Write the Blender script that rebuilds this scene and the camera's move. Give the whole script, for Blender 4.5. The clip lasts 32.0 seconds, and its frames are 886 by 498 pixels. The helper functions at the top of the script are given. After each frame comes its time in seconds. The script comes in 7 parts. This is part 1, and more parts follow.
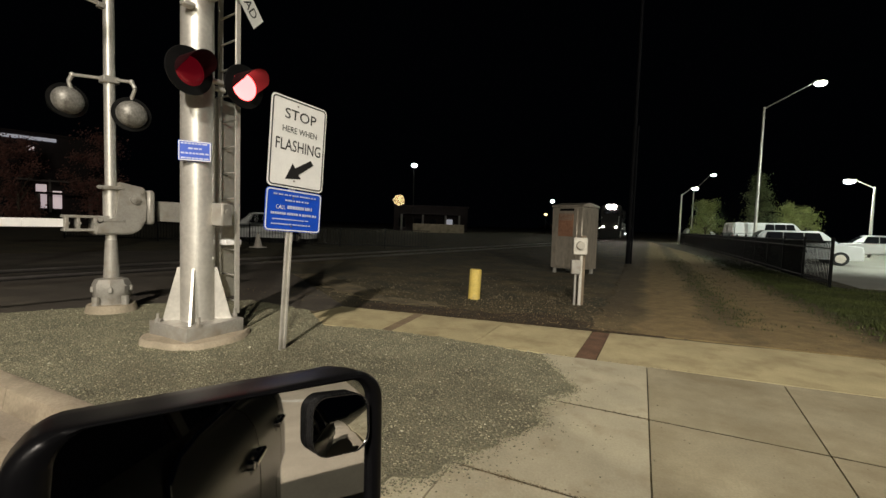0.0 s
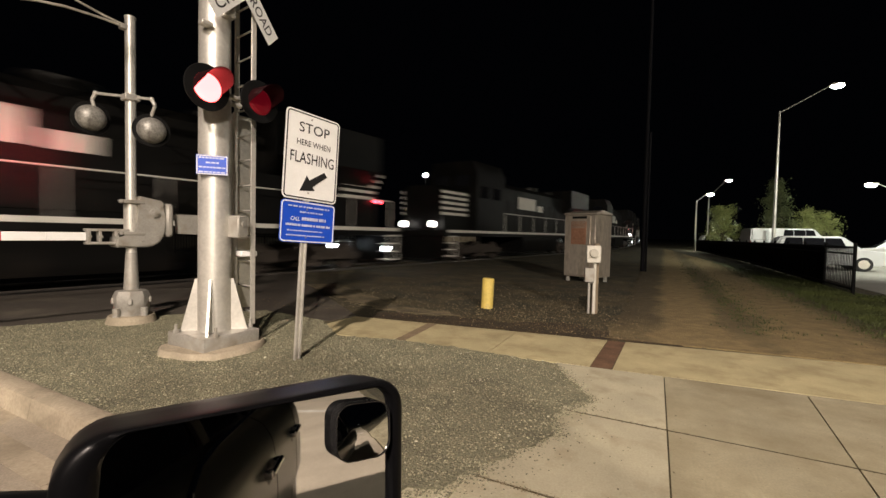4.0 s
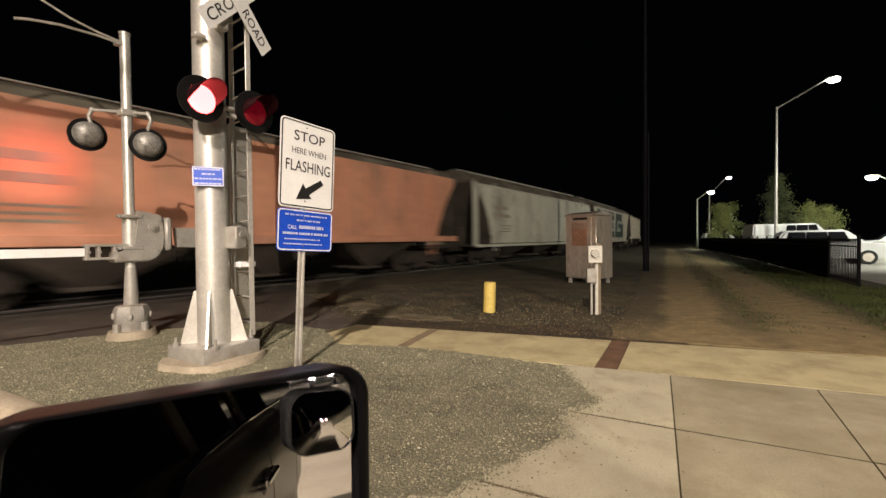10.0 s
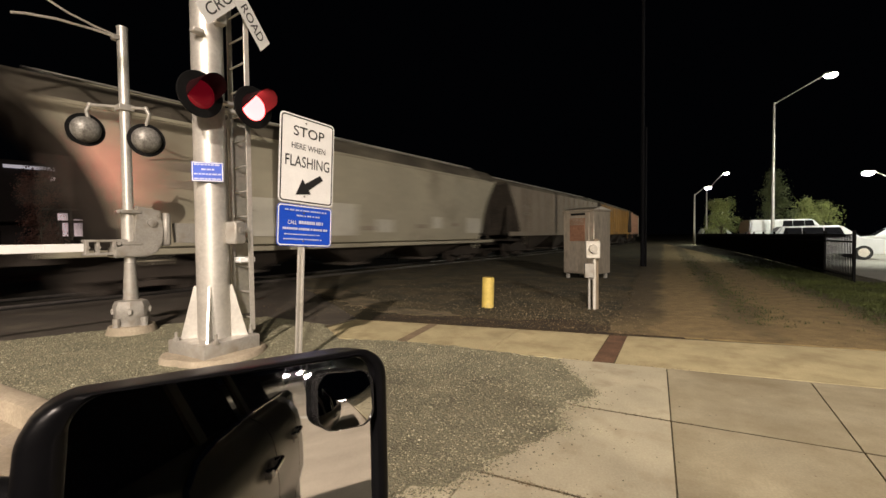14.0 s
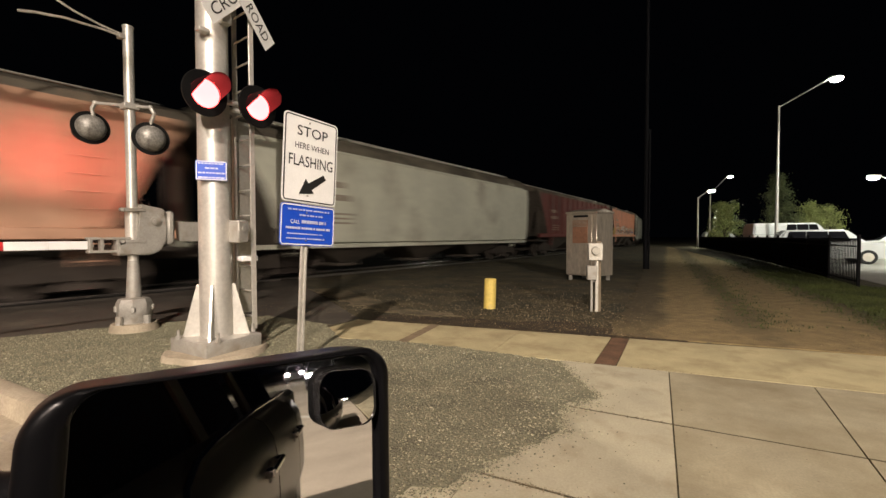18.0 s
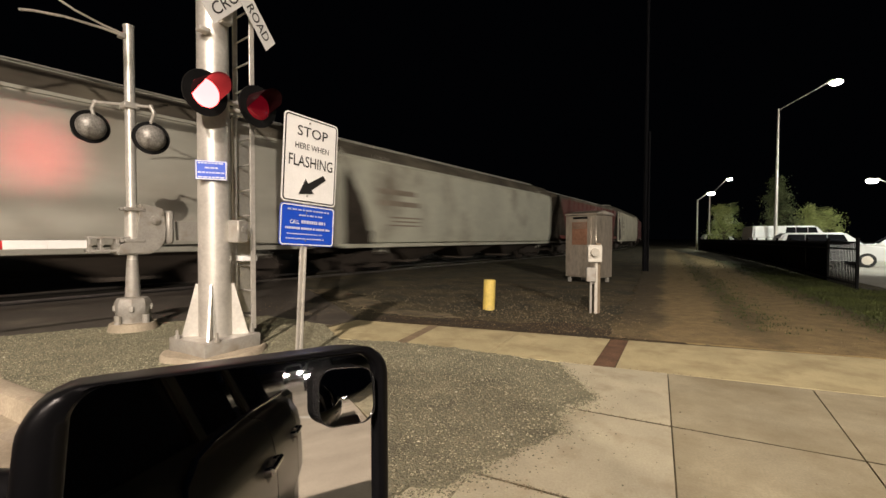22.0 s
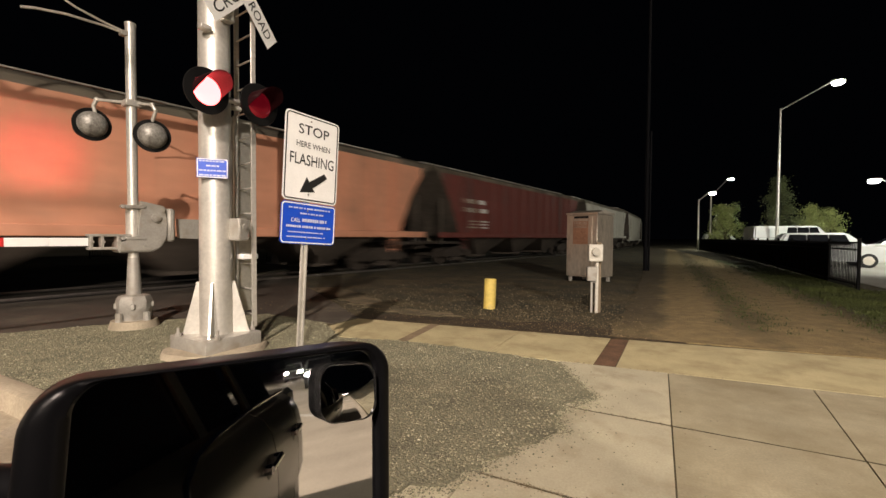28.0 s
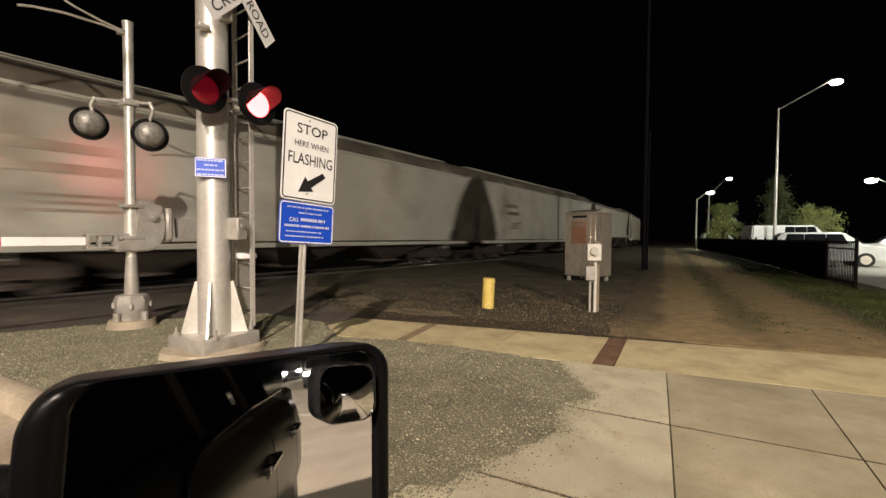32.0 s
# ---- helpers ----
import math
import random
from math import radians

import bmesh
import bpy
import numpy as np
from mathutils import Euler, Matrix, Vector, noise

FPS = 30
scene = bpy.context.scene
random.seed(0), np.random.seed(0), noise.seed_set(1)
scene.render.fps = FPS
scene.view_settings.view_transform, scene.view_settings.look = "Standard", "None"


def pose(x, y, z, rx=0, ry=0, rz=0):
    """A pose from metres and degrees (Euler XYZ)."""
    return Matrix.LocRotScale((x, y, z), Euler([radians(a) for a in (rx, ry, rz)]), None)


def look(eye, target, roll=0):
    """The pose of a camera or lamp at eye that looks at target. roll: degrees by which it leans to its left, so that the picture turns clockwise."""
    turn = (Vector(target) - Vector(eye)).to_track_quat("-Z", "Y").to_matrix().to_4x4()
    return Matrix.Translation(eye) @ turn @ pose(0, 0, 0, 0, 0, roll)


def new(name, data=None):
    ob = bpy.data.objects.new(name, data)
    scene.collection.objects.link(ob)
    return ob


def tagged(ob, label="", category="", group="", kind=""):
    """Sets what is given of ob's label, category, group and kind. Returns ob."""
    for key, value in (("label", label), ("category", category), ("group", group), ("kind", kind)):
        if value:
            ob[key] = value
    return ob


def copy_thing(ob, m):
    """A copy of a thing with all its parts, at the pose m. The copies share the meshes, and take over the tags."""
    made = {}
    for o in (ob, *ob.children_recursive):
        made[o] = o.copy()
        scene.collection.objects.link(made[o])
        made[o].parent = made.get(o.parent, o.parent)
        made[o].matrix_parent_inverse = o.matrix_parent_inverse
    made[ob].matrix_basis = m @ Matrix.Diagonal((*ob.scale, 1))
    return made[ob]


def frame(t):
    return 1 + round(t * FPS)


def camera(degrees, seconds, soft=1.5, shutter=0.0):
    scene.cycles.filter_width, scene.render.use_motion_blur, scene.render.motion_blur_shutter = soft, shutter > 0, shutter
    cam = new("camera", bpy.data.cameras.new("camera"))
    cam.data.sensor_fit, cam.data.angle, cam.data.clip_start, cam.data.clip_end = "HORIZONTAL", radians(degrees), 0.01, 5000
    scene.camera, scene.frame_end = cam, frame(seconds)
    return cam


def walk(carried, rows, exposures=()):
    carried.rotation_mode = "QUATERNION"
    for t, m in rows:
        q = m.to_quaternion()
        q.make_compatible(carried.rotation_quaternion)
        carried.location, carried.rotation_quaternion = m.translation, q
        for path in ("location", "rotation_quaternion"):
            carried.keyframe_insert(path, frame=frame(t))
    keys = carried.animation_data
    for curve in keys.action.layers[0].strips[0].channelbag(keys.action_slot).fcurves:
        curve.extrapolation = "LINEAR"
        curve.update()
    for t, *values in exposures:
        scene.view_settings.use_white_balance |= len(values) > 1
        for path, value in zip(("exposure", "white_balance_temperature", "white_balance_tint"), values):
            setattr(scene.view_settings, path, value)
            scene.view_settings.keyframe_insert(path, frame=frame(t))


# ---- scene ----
cam = camera(92.5, 32.0, soft=1.5, shutter=0.9)
PATH = [
    (0, (-0.016, 0.002, 1.395), (-0.859, 1.813, 1.279), 1.9),
    (0.5, (-0.016, 0.001, 1.396), (-0.857, 1.812, 1.283), 2.0),
    (1, (-0.014, -0.001, 1.4), (-0.857, 1.81, 1.294), 1.9),
    (1.5, (-0.016, -0.003, 1.398), (-0.861, 1.807, 1.303), 1.6),
    (2, (-0.01, -0.014, 1.403), (-0.865, 1.792, 1.315), 1.2),
    (2.5, (-0.015, -0.008, 1.397), (-0.884, 1.792, 1.315), 1.0),
    (3, (-0.014, -0.011, 1.399), (-0.896, 1.783, 1.317), 1.0),
    (3.5, (-0.013, -0.014, 1.399), (-0.904, 1.775, 1.321), 1.1),
    (5.5, (-0.015, -0.013, 1.395), (-0.92, 1.769, 1.327), 1.6),
    (6, (-0.014, -0.015, 1.397), (-0.922, 1.766, 1.33), 1.7),
    (6.5, (-0.015, -0.013, 1.396), (-0.925, 1.767, 1.332), 1.8),
    (7, (-0.016, -0.014, 1.395), (-0.927, 1.765, 1.332), 1.8),
    (7.5, (-0.016, -0.016, 1.394), (-0.928, 1.763, 1.333), 1.8),
    (8, (-0.016, -0.017, 1.388), (-0.932, 1.76, 1.331), 1.9),
    (8.5, (-0.015, -0.014, 1.385), (-0.928, 1.764, 1.333), 1.9),
    (9, (-0.015, -0.019, 1.388), (-0.927, 1.76, 1.342), 1.8),
    (9.5, (-0.016, -0.016, 1.388), (-0.928, 1.764, 1.349), 1.6),
    (10, (0.002, 0.03, 1.366), (-0.903, 1.814, 1.324), -0.6),
    (10.5, (-0.003, 0.025, 1.353), (-0.898, 1.812, 1.295), 0.3),
    (11, (0.003, 0.005, 1.364), (-0.886, 1.796, 1.304), 0.2),
    (11.5, (0.004, 0.002, 1.367), (-0.883, 1.793, 1.305), -0.2),
    (12, (0.003, 0.001, 1.366), (-0.886, 1.792, 1.303), -0.5),
    (12.5, (0.003, 0.001, 1.366), (-0.888, 1.79, 1.303), -0.7),
    (13, (0.002, 0.002, 1.364), (-0.892, 1.79, 1.302), -0.7),
    (13.5, (0.0, 0.003, 1.363), (-0.893, 1.791, 1.299), -0.7),
    (14, (0.002, -0.001, 1.363), (-0.894, 1.787, 1.3), -0.6),
    (14.5, (0.002, -0.001, 1.363), (-0.896, 1.785, 1.302), -0.5),
    (16.5, (0.0, 0.001, 1.361), (-0.904, 1.784, 1.301), -0.2),
    (17, (0.001, 0.0, 1.362), (-0.903, 1.784, 1.302), -0.2),
    (17.5, (0.0, 0.001, 1.362), (-0.904, 1.784, 1.303), -0.2),
    (18, (0.0, 0.0, 1.361), (-0.905, 1.782, 1.302), -0.1),
    (18.5, (0.001, -0.001, 1.361), (-0.905, 1.781, 1.304), -0.1),
    (19, (0.0, 0.0, 1.36), (-0.906, 1.782, 1.304), 0.0),
    (19.5, (-0.002, 0.002, 1.359), (-0.907, 1.785, 1.303), 0.1),
    (20, (-0.001, 0.001, 1.36), (-0.904, 1.784, 1.305), 0.1),
    (20.5, (0.0, -0.001, 1.361), (-0.905, 1.782, 1.304), 0.1),
    (21, (-0.001, 0.001, 1.359), (-0.904, 1.785, 1.304), 0.1),
    (21.5, (-0.002, 0.002, 1.359), (-0.905, 1.786, 1.305), 0.2),
    (22, (0.0, -0.001, 1.359), (-0.903, 1.783, 1.305), 0.2),
    (22.5, (-0.002, 0.002, 1.359), (-0.905, 1.786, 1.306), 0.2),
    (23, (-0.001, 0.0, 1.36), (-0.904, 1.784, 1.307), 0.2),
    (23.5, (0.0, 0.0, 1.359), (-0.903, 1.783, 1.306), 0.3),
    (24, (0.0, -0.002, 1.359), (-0.903, 1.782, 1.305), 0.3),
    (24.5, (-0.001, -0.001, 1.359), (-0.904, 1.782, 1.304), 0.3),
    (25, (-0.001, -0.001, 1.359), (-0.904, 1.783, 1.304), 0.4),
    (25.5, (-0.001, -0.002, 1.358), (-0.904, 1.782, 1.304), 0.4),
    (27.5, (-0.001, -0.003, 1.358), (-0.905, 1.78, 1.299), 0.5),
    (28, (-0.001, -0.001, 1.357), (-0.907, 1.781, 1.298), 0.4),
    (28.5, (-0.001, -0.003, 1.358), (-0.907, 1.78, 1.298), 0.4),
    (29, (0.0, -0.003, 1.359), (-0.906, 1.78, 1.298), 0.4),
    (29.5, (0.0, -0.004, 1.358), (-0.906, 1.778, 1.296), 0.3),
    (30, (-0.002, -0.002, 1.357), (-0.907, 1.781, 1.295), 0.4),
    (30.5, (-0.001, -0.001, 1.358), (-0.905, 1.783, 1.296), 0.4),
    (31, (-0.002, 0.001, 1.358), (-0.903, 1.785, 1.297), 0.4),
    (31.5, (-0.001, -0.002, 1.357), (-0.901, 1.782, 1.296), 0.4),
    (32, (-0.002, -0.001, 1.358), (-0.902, 1.784, 1.296), 0.4),
]
walk(cam, [(t, look(eye, target, roll)) for t, eye, target, roll in PATH],
     exposures=((0, -0.45, 6150, 1), (1, -0.6, 6200, 2), (1.5, -0.45, 6350, 6), (2.0, -0.3, 6450, 9), (3.0, -0.2, 6480, 9), (5.5, -0.05, 6500, 10), (32, -0.05, 6500, 10)))

# ---- light ----
world = bpy.data.worlds.new("night")
scene.world = world
world.use_nodes = True
world.node_tree.nodes["Background"].inputs[0].default_value = (0.35, 0.4, 0.6, 1)
world.node_tree.nodes["Background"].inputs[1].default_value = 0.0015
scene.view_settings.exposure = 0.0


def lamp_light(name, at, target, watts, colour, radius=0.25, spread=150, blend=0.6):
    d = bpy.data.lights.new(name, "SPOT")
    d.energy, d.color, d.shadow_soft_size, d.spot_size, d.spot_blend = watts, colour, radius, radians(spread), blend
    o = new(name, d)
    o.matrix_world = look(at, target)
    return o


STREET = (2.9, -10.9, 12.4)
# full cut-off heads: the near lamp lights the ground, the far one the side of the train
lamp_light("street_light", STREET, (2.6, -10.3, 0), 24800, (1.0, 0.82, 0.70), 0.3, 138, 0.5)
STREET_B = (27.0, -32.0, 14.5)
lamp_light("street_light", STREET_B, (-8, 8, 0), 54500, (1.0, 0.87, 0.72), 0.2, 168)

# ---- helpers ----
TH = radians(9.5)                      # heading of the track, to the right of +y
TD = Vector((math.sin(TH), math.cos(TH), 0))
TN = Vector((-math.cos(TH), math.sin(TH), 0))
DC, BEND, S1, S2 = 12.65, 0.0035, 26.0, 150.0
SPEED, CARLEN, LOCOLEN = 18.2, 19.1, 24.5


def track_point(s):
    e = min(max(s - S1, 0), S2 - S1)
    off = 0.5 * BEND * e * e + BEND * e * max(s - S2, 0)
    return TN * (DC + off) + TD * s, BEND * e


def track_pose(s, z=0.06):
    p, bend = track_point(s)
    return Matrix.Translation((p.x, p.y, z)) @ Matrix.Rotation(-TH + math.atan(bend), 4, "Z")


def bmn():
    return bmesh.new()


def box(bm, c, s, bev=0.0, m=None, seg=1):
    vs = bmesh.ops.create_cube(bm, size=1)["verts"]
    for v in vs:
        v.co = Vector((v.co.x * s[0], v.co.y * s[1], v.co.z * s[2]))
    if bev:
        es = list({e for v in vs for e in v.link_edges})
        r = bmesh.ops.bevel(bm, geom=es, offset=bev, segments=seg, affect="EDGES", profile=0.5)
        vs = list({v for f in r["faces"] for v in f.verts} | {v for v in vs if v.is_valid})
    mm = Matrix.Translation(c) @ (m or Matrix())
    for v in vs:
        v.co = mm @ v.co
    return vs


def tube(bm, p0, p1, r0, r1=None, seg=16, caps=True):
    p0, p1 = Vector(p0), Vector(p1)
    d = p1 - p0
    m = Matrix.Translation((p0 + p1) / 2) @ d.to_track_quat("Z", "Y").to_matrix().to_4x4()
    return bmesh.ops.create_cone(bm, cap_ends=caps, segments=seg, radius1=r0, radius2=r0 if r1 is None else r1, depth=d.length, matrix=m)["verts"]


def ball(bm, c, r, seg=12, sc=(1, 1, 1)):
    m = Matrix.Translation(c) @ Matrix.Diagonal((*sc, 1))
    return bmesh.ops.create_uvsphere(bm, u_segments=seg, v_segments=max(6, seg // 2), radius=r, matrix=m)["verts"]


def prism(bm, pts, lift, m=None):
    """A polygon (list of 3d points) pushed along the vector lift."""
    a = [bm.verts.new(Vector(p)) for p in pts]
    b = [bm.verts.new(Vector(p) + Vector(lift)) for p in pts]
    n = len(a)
    fs = [bm.faces.new(a[::-1]), bm.faces.new(b)]
    for i in range(n):
        fs.append(bm.faces.new((a[i], a[(i + 1) % n], b[(i + 1) % n], b[i])))
    if m:
        for v in a + b:
            v.co = m @ v.co
    return a + b


def loft(bm, rings, close=True, caps=True):
    rr = [[bm.verts.new(Vector(p)) for p in r] for r in rings]
    n = len(rr[0])
    for a, b in zip(rr, rr[1:]):
        for i in range(n if close else n - 1):
            bm.faces.new((a[i], a[(i + 1) % n], b[(i + 1) % n], b[i]))
    if caps and close:
        bm.faces.new(rr[0][::-1])
        bm.faces.new(rr[-1])
    return rr


def mesh_of(name, bm, mat, angle=40):
    bmesh.ops.recalc_face_normals(bm, faces=bm.faces[:])
    me = bpy.data.meshes.new(name)
    bm.to_mesh(me)
    bm.free()
    me.materials.append(mat)
    if angle:
        me.polygons.foreach_set("use_smooth", [True] * len(me.polygons))
        me.set_sharp_from_angle(angle=radians(angle))
    return me


def part(name, bm, mat, parent=None, label="", m=None, angle=40):
    shared = isinstance(bm, bpy.types.Mesh)
    o = new(name, bm if shared else mesh_of(name, bm, mat, angle))
    if shared and mat and o.material_slots[0].material != mat:
        o.material_slots[0].link = "OBJECT"
        o.material_slots[0].material = mat
    if parent:
        o.parent = parent
    if m:
        o.matrix_basis = m
    if label:
        tagged(o, label)
    return o


def thing(name, label, category, group="", kind="", m=None):
    o = new(name)
    o.empty_display_size = 0.2
    if m:
        o.matrix_basis = m
    return tagged(o, label, category, group, kind)


# ---- materials ----
def material(name, col, rough=0.6, metal=0.0, vary=0.25, scale=3.0, fine=60.0, bump=0.15, dirt=None, dirt_amount=0.0, dirt_scale=1.2,
             per_object=0.0, stretch=(1, 1, 1), bump_dist=0.01, emit=None, coat=0.0, island=0.0):
    m = bpy.data.materials.new(name)
    m.use_nodes = True
    nt = m.node_tree
    N, L = nt.nodes, nt.links
    p = N["Principled BSDF"]
    p.inputs["Roughness"].default_value = rough
    p.inputs["Metallic"].default_value = metal
    p.inputs["Coat Weight"].default_value = coat
    if emit:
        p.inputs["Base Color"].default_value = (*col, 1)
        p.inputs["Emission Color"].default_value = (*emit[:3], 1)
        p.inputs["Emission Strength"].default_value = emit[3]
        return m
    tc, mp = N.new("ShaderNodeTexCoord"), N.new("ShaderNodeMapping")
    mp.inputs["Scale"].default_value = stretch
    L.new(tc.outputs["Object"], mp.inputs["Vector"])
    n1, n2 = N.new("ShaderNodeTexNoise"), N.new("ShaderNodeTexNoise")
    n1.inputs["Scale"].default_value, n1.inputs["Detail"].default_value, n1.inputs["Roughness"].default_value = scale, 6, 0.6
    n2.inputs["Scale"].default_value, n2.inputs["Detail"].default_value = fine, 4
    L.new(mp.outputs["Vector"], n1.inputs["Vector"])
    L.new(mp.outputs["Vector"], n2.inputs["Vector"])
    r1 = N.new("ShaderNodeMapRange")
    r1.inputs["From Min"].default_value, r1.inputs["From Max"].default_value = 0.3, 0.7
    r1.inputs["To Min"].default_value, r1.inputs["To Max"].default_value = 1 - vary, 1 + vary
    L.new(n1.outputs["Fac"], r1.inputs["Value"])
    r2 = N.new("ShaderNodeMapRange")
    r2.inputs["From Min"].default_value, r2.inputs["From Max"].default_value = 0.3, 0.7
    r2.inputs["To Min"].default_value, r2.inputs["To Max"].default_value = 1 - vary * 0.7, 1 + vary * 0.7
    L.new(n2.outputs["Fac"], r2.inputs["Value"])
    mul = N.new("ShaderNodeMath")
    mul.operation = "MULTIPLY"
    L.new(r1.outputs[0], mul.inputs[0])
    L.new(r2.outputs[0], mul.inputs[1])
    last = mul
    if per_object:
        oi, ro = N.new("ShaderNodeObjectInfo"), N.new("ShaderNodeMapRange")
        ro.inputs["To Min"].default_value, ro.inputs["To Max"].default_value = 1 - per_object, 1 + per_object
        L.new(oi.outputs["Random"], ro.inputs["Value"])
        mu2 = N.new("ShaderNodeMath")
        mu2.operation = "MULTIPLY"
        L.new(mul.outputs[0], mu2.inputs[0])
        L.new(ro.outputs[0], mu2.inputs[1])
        last = mu2
    if island:
        ge, ri = N.new("ShaderNodeNewGeometry"), N.new("ShaderNodeMapRange")
        ri.inputs["To Min"].default_value, ri.inputs["To Max"].default_value = 1 - island, 1 + island
        pw = N.new("ShaderNodeMath")
        pw.operation = "POWER"
        pw.inputs[1].default_value = 2.2
        L.new(ge.outputs["Random Per Island"], pw.inputs[0])
        L.new(pw.outputs[0], ri.inputs["Value"])
        ri.inputs["To Max"].default_value = 1 + island * 2.4
        mu3 = N.new("ShaderNodeMath")
        mu3.operation = "MULTIPLY"
        L.new(last.outputs[0], mu3.inputs[0])
        L.new(ri.outputs[0], mu3.inputs[1])
        last = mu3
    sc = N.new("ShaderNodeVectorMath")
    sc.operation = "SCALE"
    sc.inputs[0].default_value = col
    L.new(last.outputs[0], sc.inputs["Scale"])
    out = sc.outputs["Vector"]
    if dirt:
        n3, r3, mx = N.new("ShaderNodeTexNoise"), N.new("ShaderNodeMapRange"), N.new("ShaderNodeMix")
        n3.inputs["Scale"].default_value, n3.inputs["Detail"].default_value, n3.inputs["Roughness"].default_value = dirt_scale, 8, 0.65
        r3.inputs["From Min"].default_value, r3.inputs["From Max"].default_value = 0.62 - 0.35 * dirt_amount, 0.8 - 0.2 * dirt_amount
        L.new(mp.outputs["Vector"], n3.inputs["Vector"])
        L.new(n3.outputs["Fac"], r3.inputs["Value"])
        mx.data_type = "RGBA"
        L.new(r3.outputs[0], mx.inputs["Factor"])
        L.new(out, mx.inputs["A"])
        mx.inputs["B"].default_value = (*dirt, 1)
        out = mx.outputs["Result"]
    L.new(out, p.inputs["Base Color"])
    if bump:
        b = N.new("ShaderNodeBump")
        b.inputs["Strength"].default_value, b.inputs["Distance"].default_value = bump, bump_dist
        L.new(n2.outputs["Fac"], b.inputs["Height"])
        L.new(b.outputs["Normal"], p.inputs["Normal"])
    return m


M = {}
M["ground"] = material("dirt_ground", (0.074, 0.058, 0.025), 0.95, vary=0.55, scale=1.3, fine=38, bump=0.9, bump_dist=0.04, dirt=(0.03, 0.028, 0.014), dirt_amount=0.7, dirt_scale=0.8)
M["mulch"] = material("damp_leaf_mulch", (0.04, 0.026, 0.011), 0.9, vary=0.6, scale=3, fine=40, bump=0.9, bump_dist=0.03)
M["gravel"] = material("grey_gravel", (0.155, 0.147, 0.094), 0.9, vary=0.3, scale=2.5, fine=55, bump=1.0, bump_dist=0.03)
M["stone"] = material("gravel_stone", (0.198, 0.19, 0.124), 0.85, island=0.5, vary=0.3, scale=9, fine=60, bump=0.3)
M["pebble"] = material("pale_pebble", (0.36, 0.35, 0.26), 0.8, island=0.4, vary=0.2, scale=9)
M["concrete"] = material("worn_concrete", (0.39, 0.36, 0.255), 0.85, vary=0.13, scale=2.2, fine=70, bump=0.35, dirt=(0.28, 0.245, 0.16), dirt_amount=0.3, dirt_scale=3.0, per_object=0.06)
M["concrete_strip"] = material("yellowed_concrete", (0.41, 0.355, 0.2), 0.88, vary=0.15, scale=2.4, fine=75, bump=0.4, dirt=(0.26, 0.21, 0.11), dirt_amount=0.36, dirt_scale=2.2, per_object=0.06)
M["concrete_olive"] = material("olive_concrete", (0.318, 0.285, 0.19), 0.87, vary=0.16, scale=2.0, fine=70, bump=0.35, dirt=(0.2, 0.17, 0.1), dirt_amount=0.6, dirt_scale=1.2, per_object=0.05)
M["kerb"] = material("kerb_concrete", (0.35, 0.3, 0.22), 0.85, vary=0.2, scale=2.0, fine=40, bump=0.3, dirt=(0.2, 0.17, 0.12), dirt_amount=0.3)
M["road"] = material("pale_road", (0.30, 0.26, 0.2), 0.85, vary=0.2, scale=0.7, fine=70, bump=0.4)
M["asphalt"] = material("dark_asphalt", (0.055, 0.046, 0.036), 0.8, vary=0.3, scale=0.8, fine=90, bump=0.5, dirt=(0.11, 0.095, 0.07), dirt_amount=0.3)
M["grass"] = material("grass_blades", (0.06, 0.075, 0.018), 0.8, vary=0.5, scale=0.9, fine=30, bump=0.2)
M["rut"] = material("rut_dirt", (0.165, 0.135, 0.085), 0.95, vary=0.4, scale=1.2, fine=40, bump=0.8, bump_dist=0.02)
M["turf"] = material("turf_soil", (0.055, 0.06, 0.018), 0.95, vary=0.5, scale=1.5, fine=30, bump=0.6)
M["litter"] = material("dry_leaf", (0.2, 0.15, 0.08), 0.8, island=0.5, vary=0.4, scale=3, fine=20, bump=0)
M["galv"] = material("galvanised_steel", (0.62, 0.6, 0.55), 0.42, 0.55, vary=0.12, scale=2.5, fine=25, bump=0.08)
M["alu"] = material("weathered_aluminium", (0.6, 0.56, 0.5), 0.33, 0.4, vary=0.12, scale=4, fine=30, bump=0.08)
M["silver"] = material("silver_paint", (0.37, 0.355, 0.32), 0.5, 0.3, vary=0.15, scale=3, fine=40, bump=0.15, dirt=(0.25, 0.22, 0.17), dirt_amount=0.35, dirt_scale=5)
M["black"] = material("black_paint", (0.007, 0.007, 0.007), 0.4, vary=0.2, scale=4)
M["black"].node_tree.nodes["Principled BSDF"].inputs["Specular IOR Level"].default_value = 0.2
M["white"] = material("white_sheeting", (0.8, 0.8, 0.78), 0.5, vary=0.05, scale=5)
M["ink"] = material("black_ink", (0.012, 0.012, 0.012), 0.5, vary=0.1)
M["blue"] = material("blue_sheeting", (0.01, 0.07, 0.55), 0.45, vary=0.08, scale=5)
M["print"] = material("pale_blue_print", (0.5, 0.55, 0.75), 0.5, vary=0.1)
M["yellow"] = material("yellow_paint", (0.7, 0.54, 0.14), 0.5, vary=0.14, scale=5, dirt=(0.42, 0.34, 0.16), dirt_amount=0.25, dirt_scale=6)
M["steel"] = material("worn_rail_steel", (0.35, 0.32, 0.3), 0.3, 0.9, vary=0.15, scale=6)
M["rust"] = material("rusty_steel", (0.12, 0.065, 0.035), 0.85, vary=0.3, scale=5, fine=60)
M["rust_pale"] = material("brown_stain", (0.2, 0.15, 0.09), 0.9, vary=0.3, scale=5)
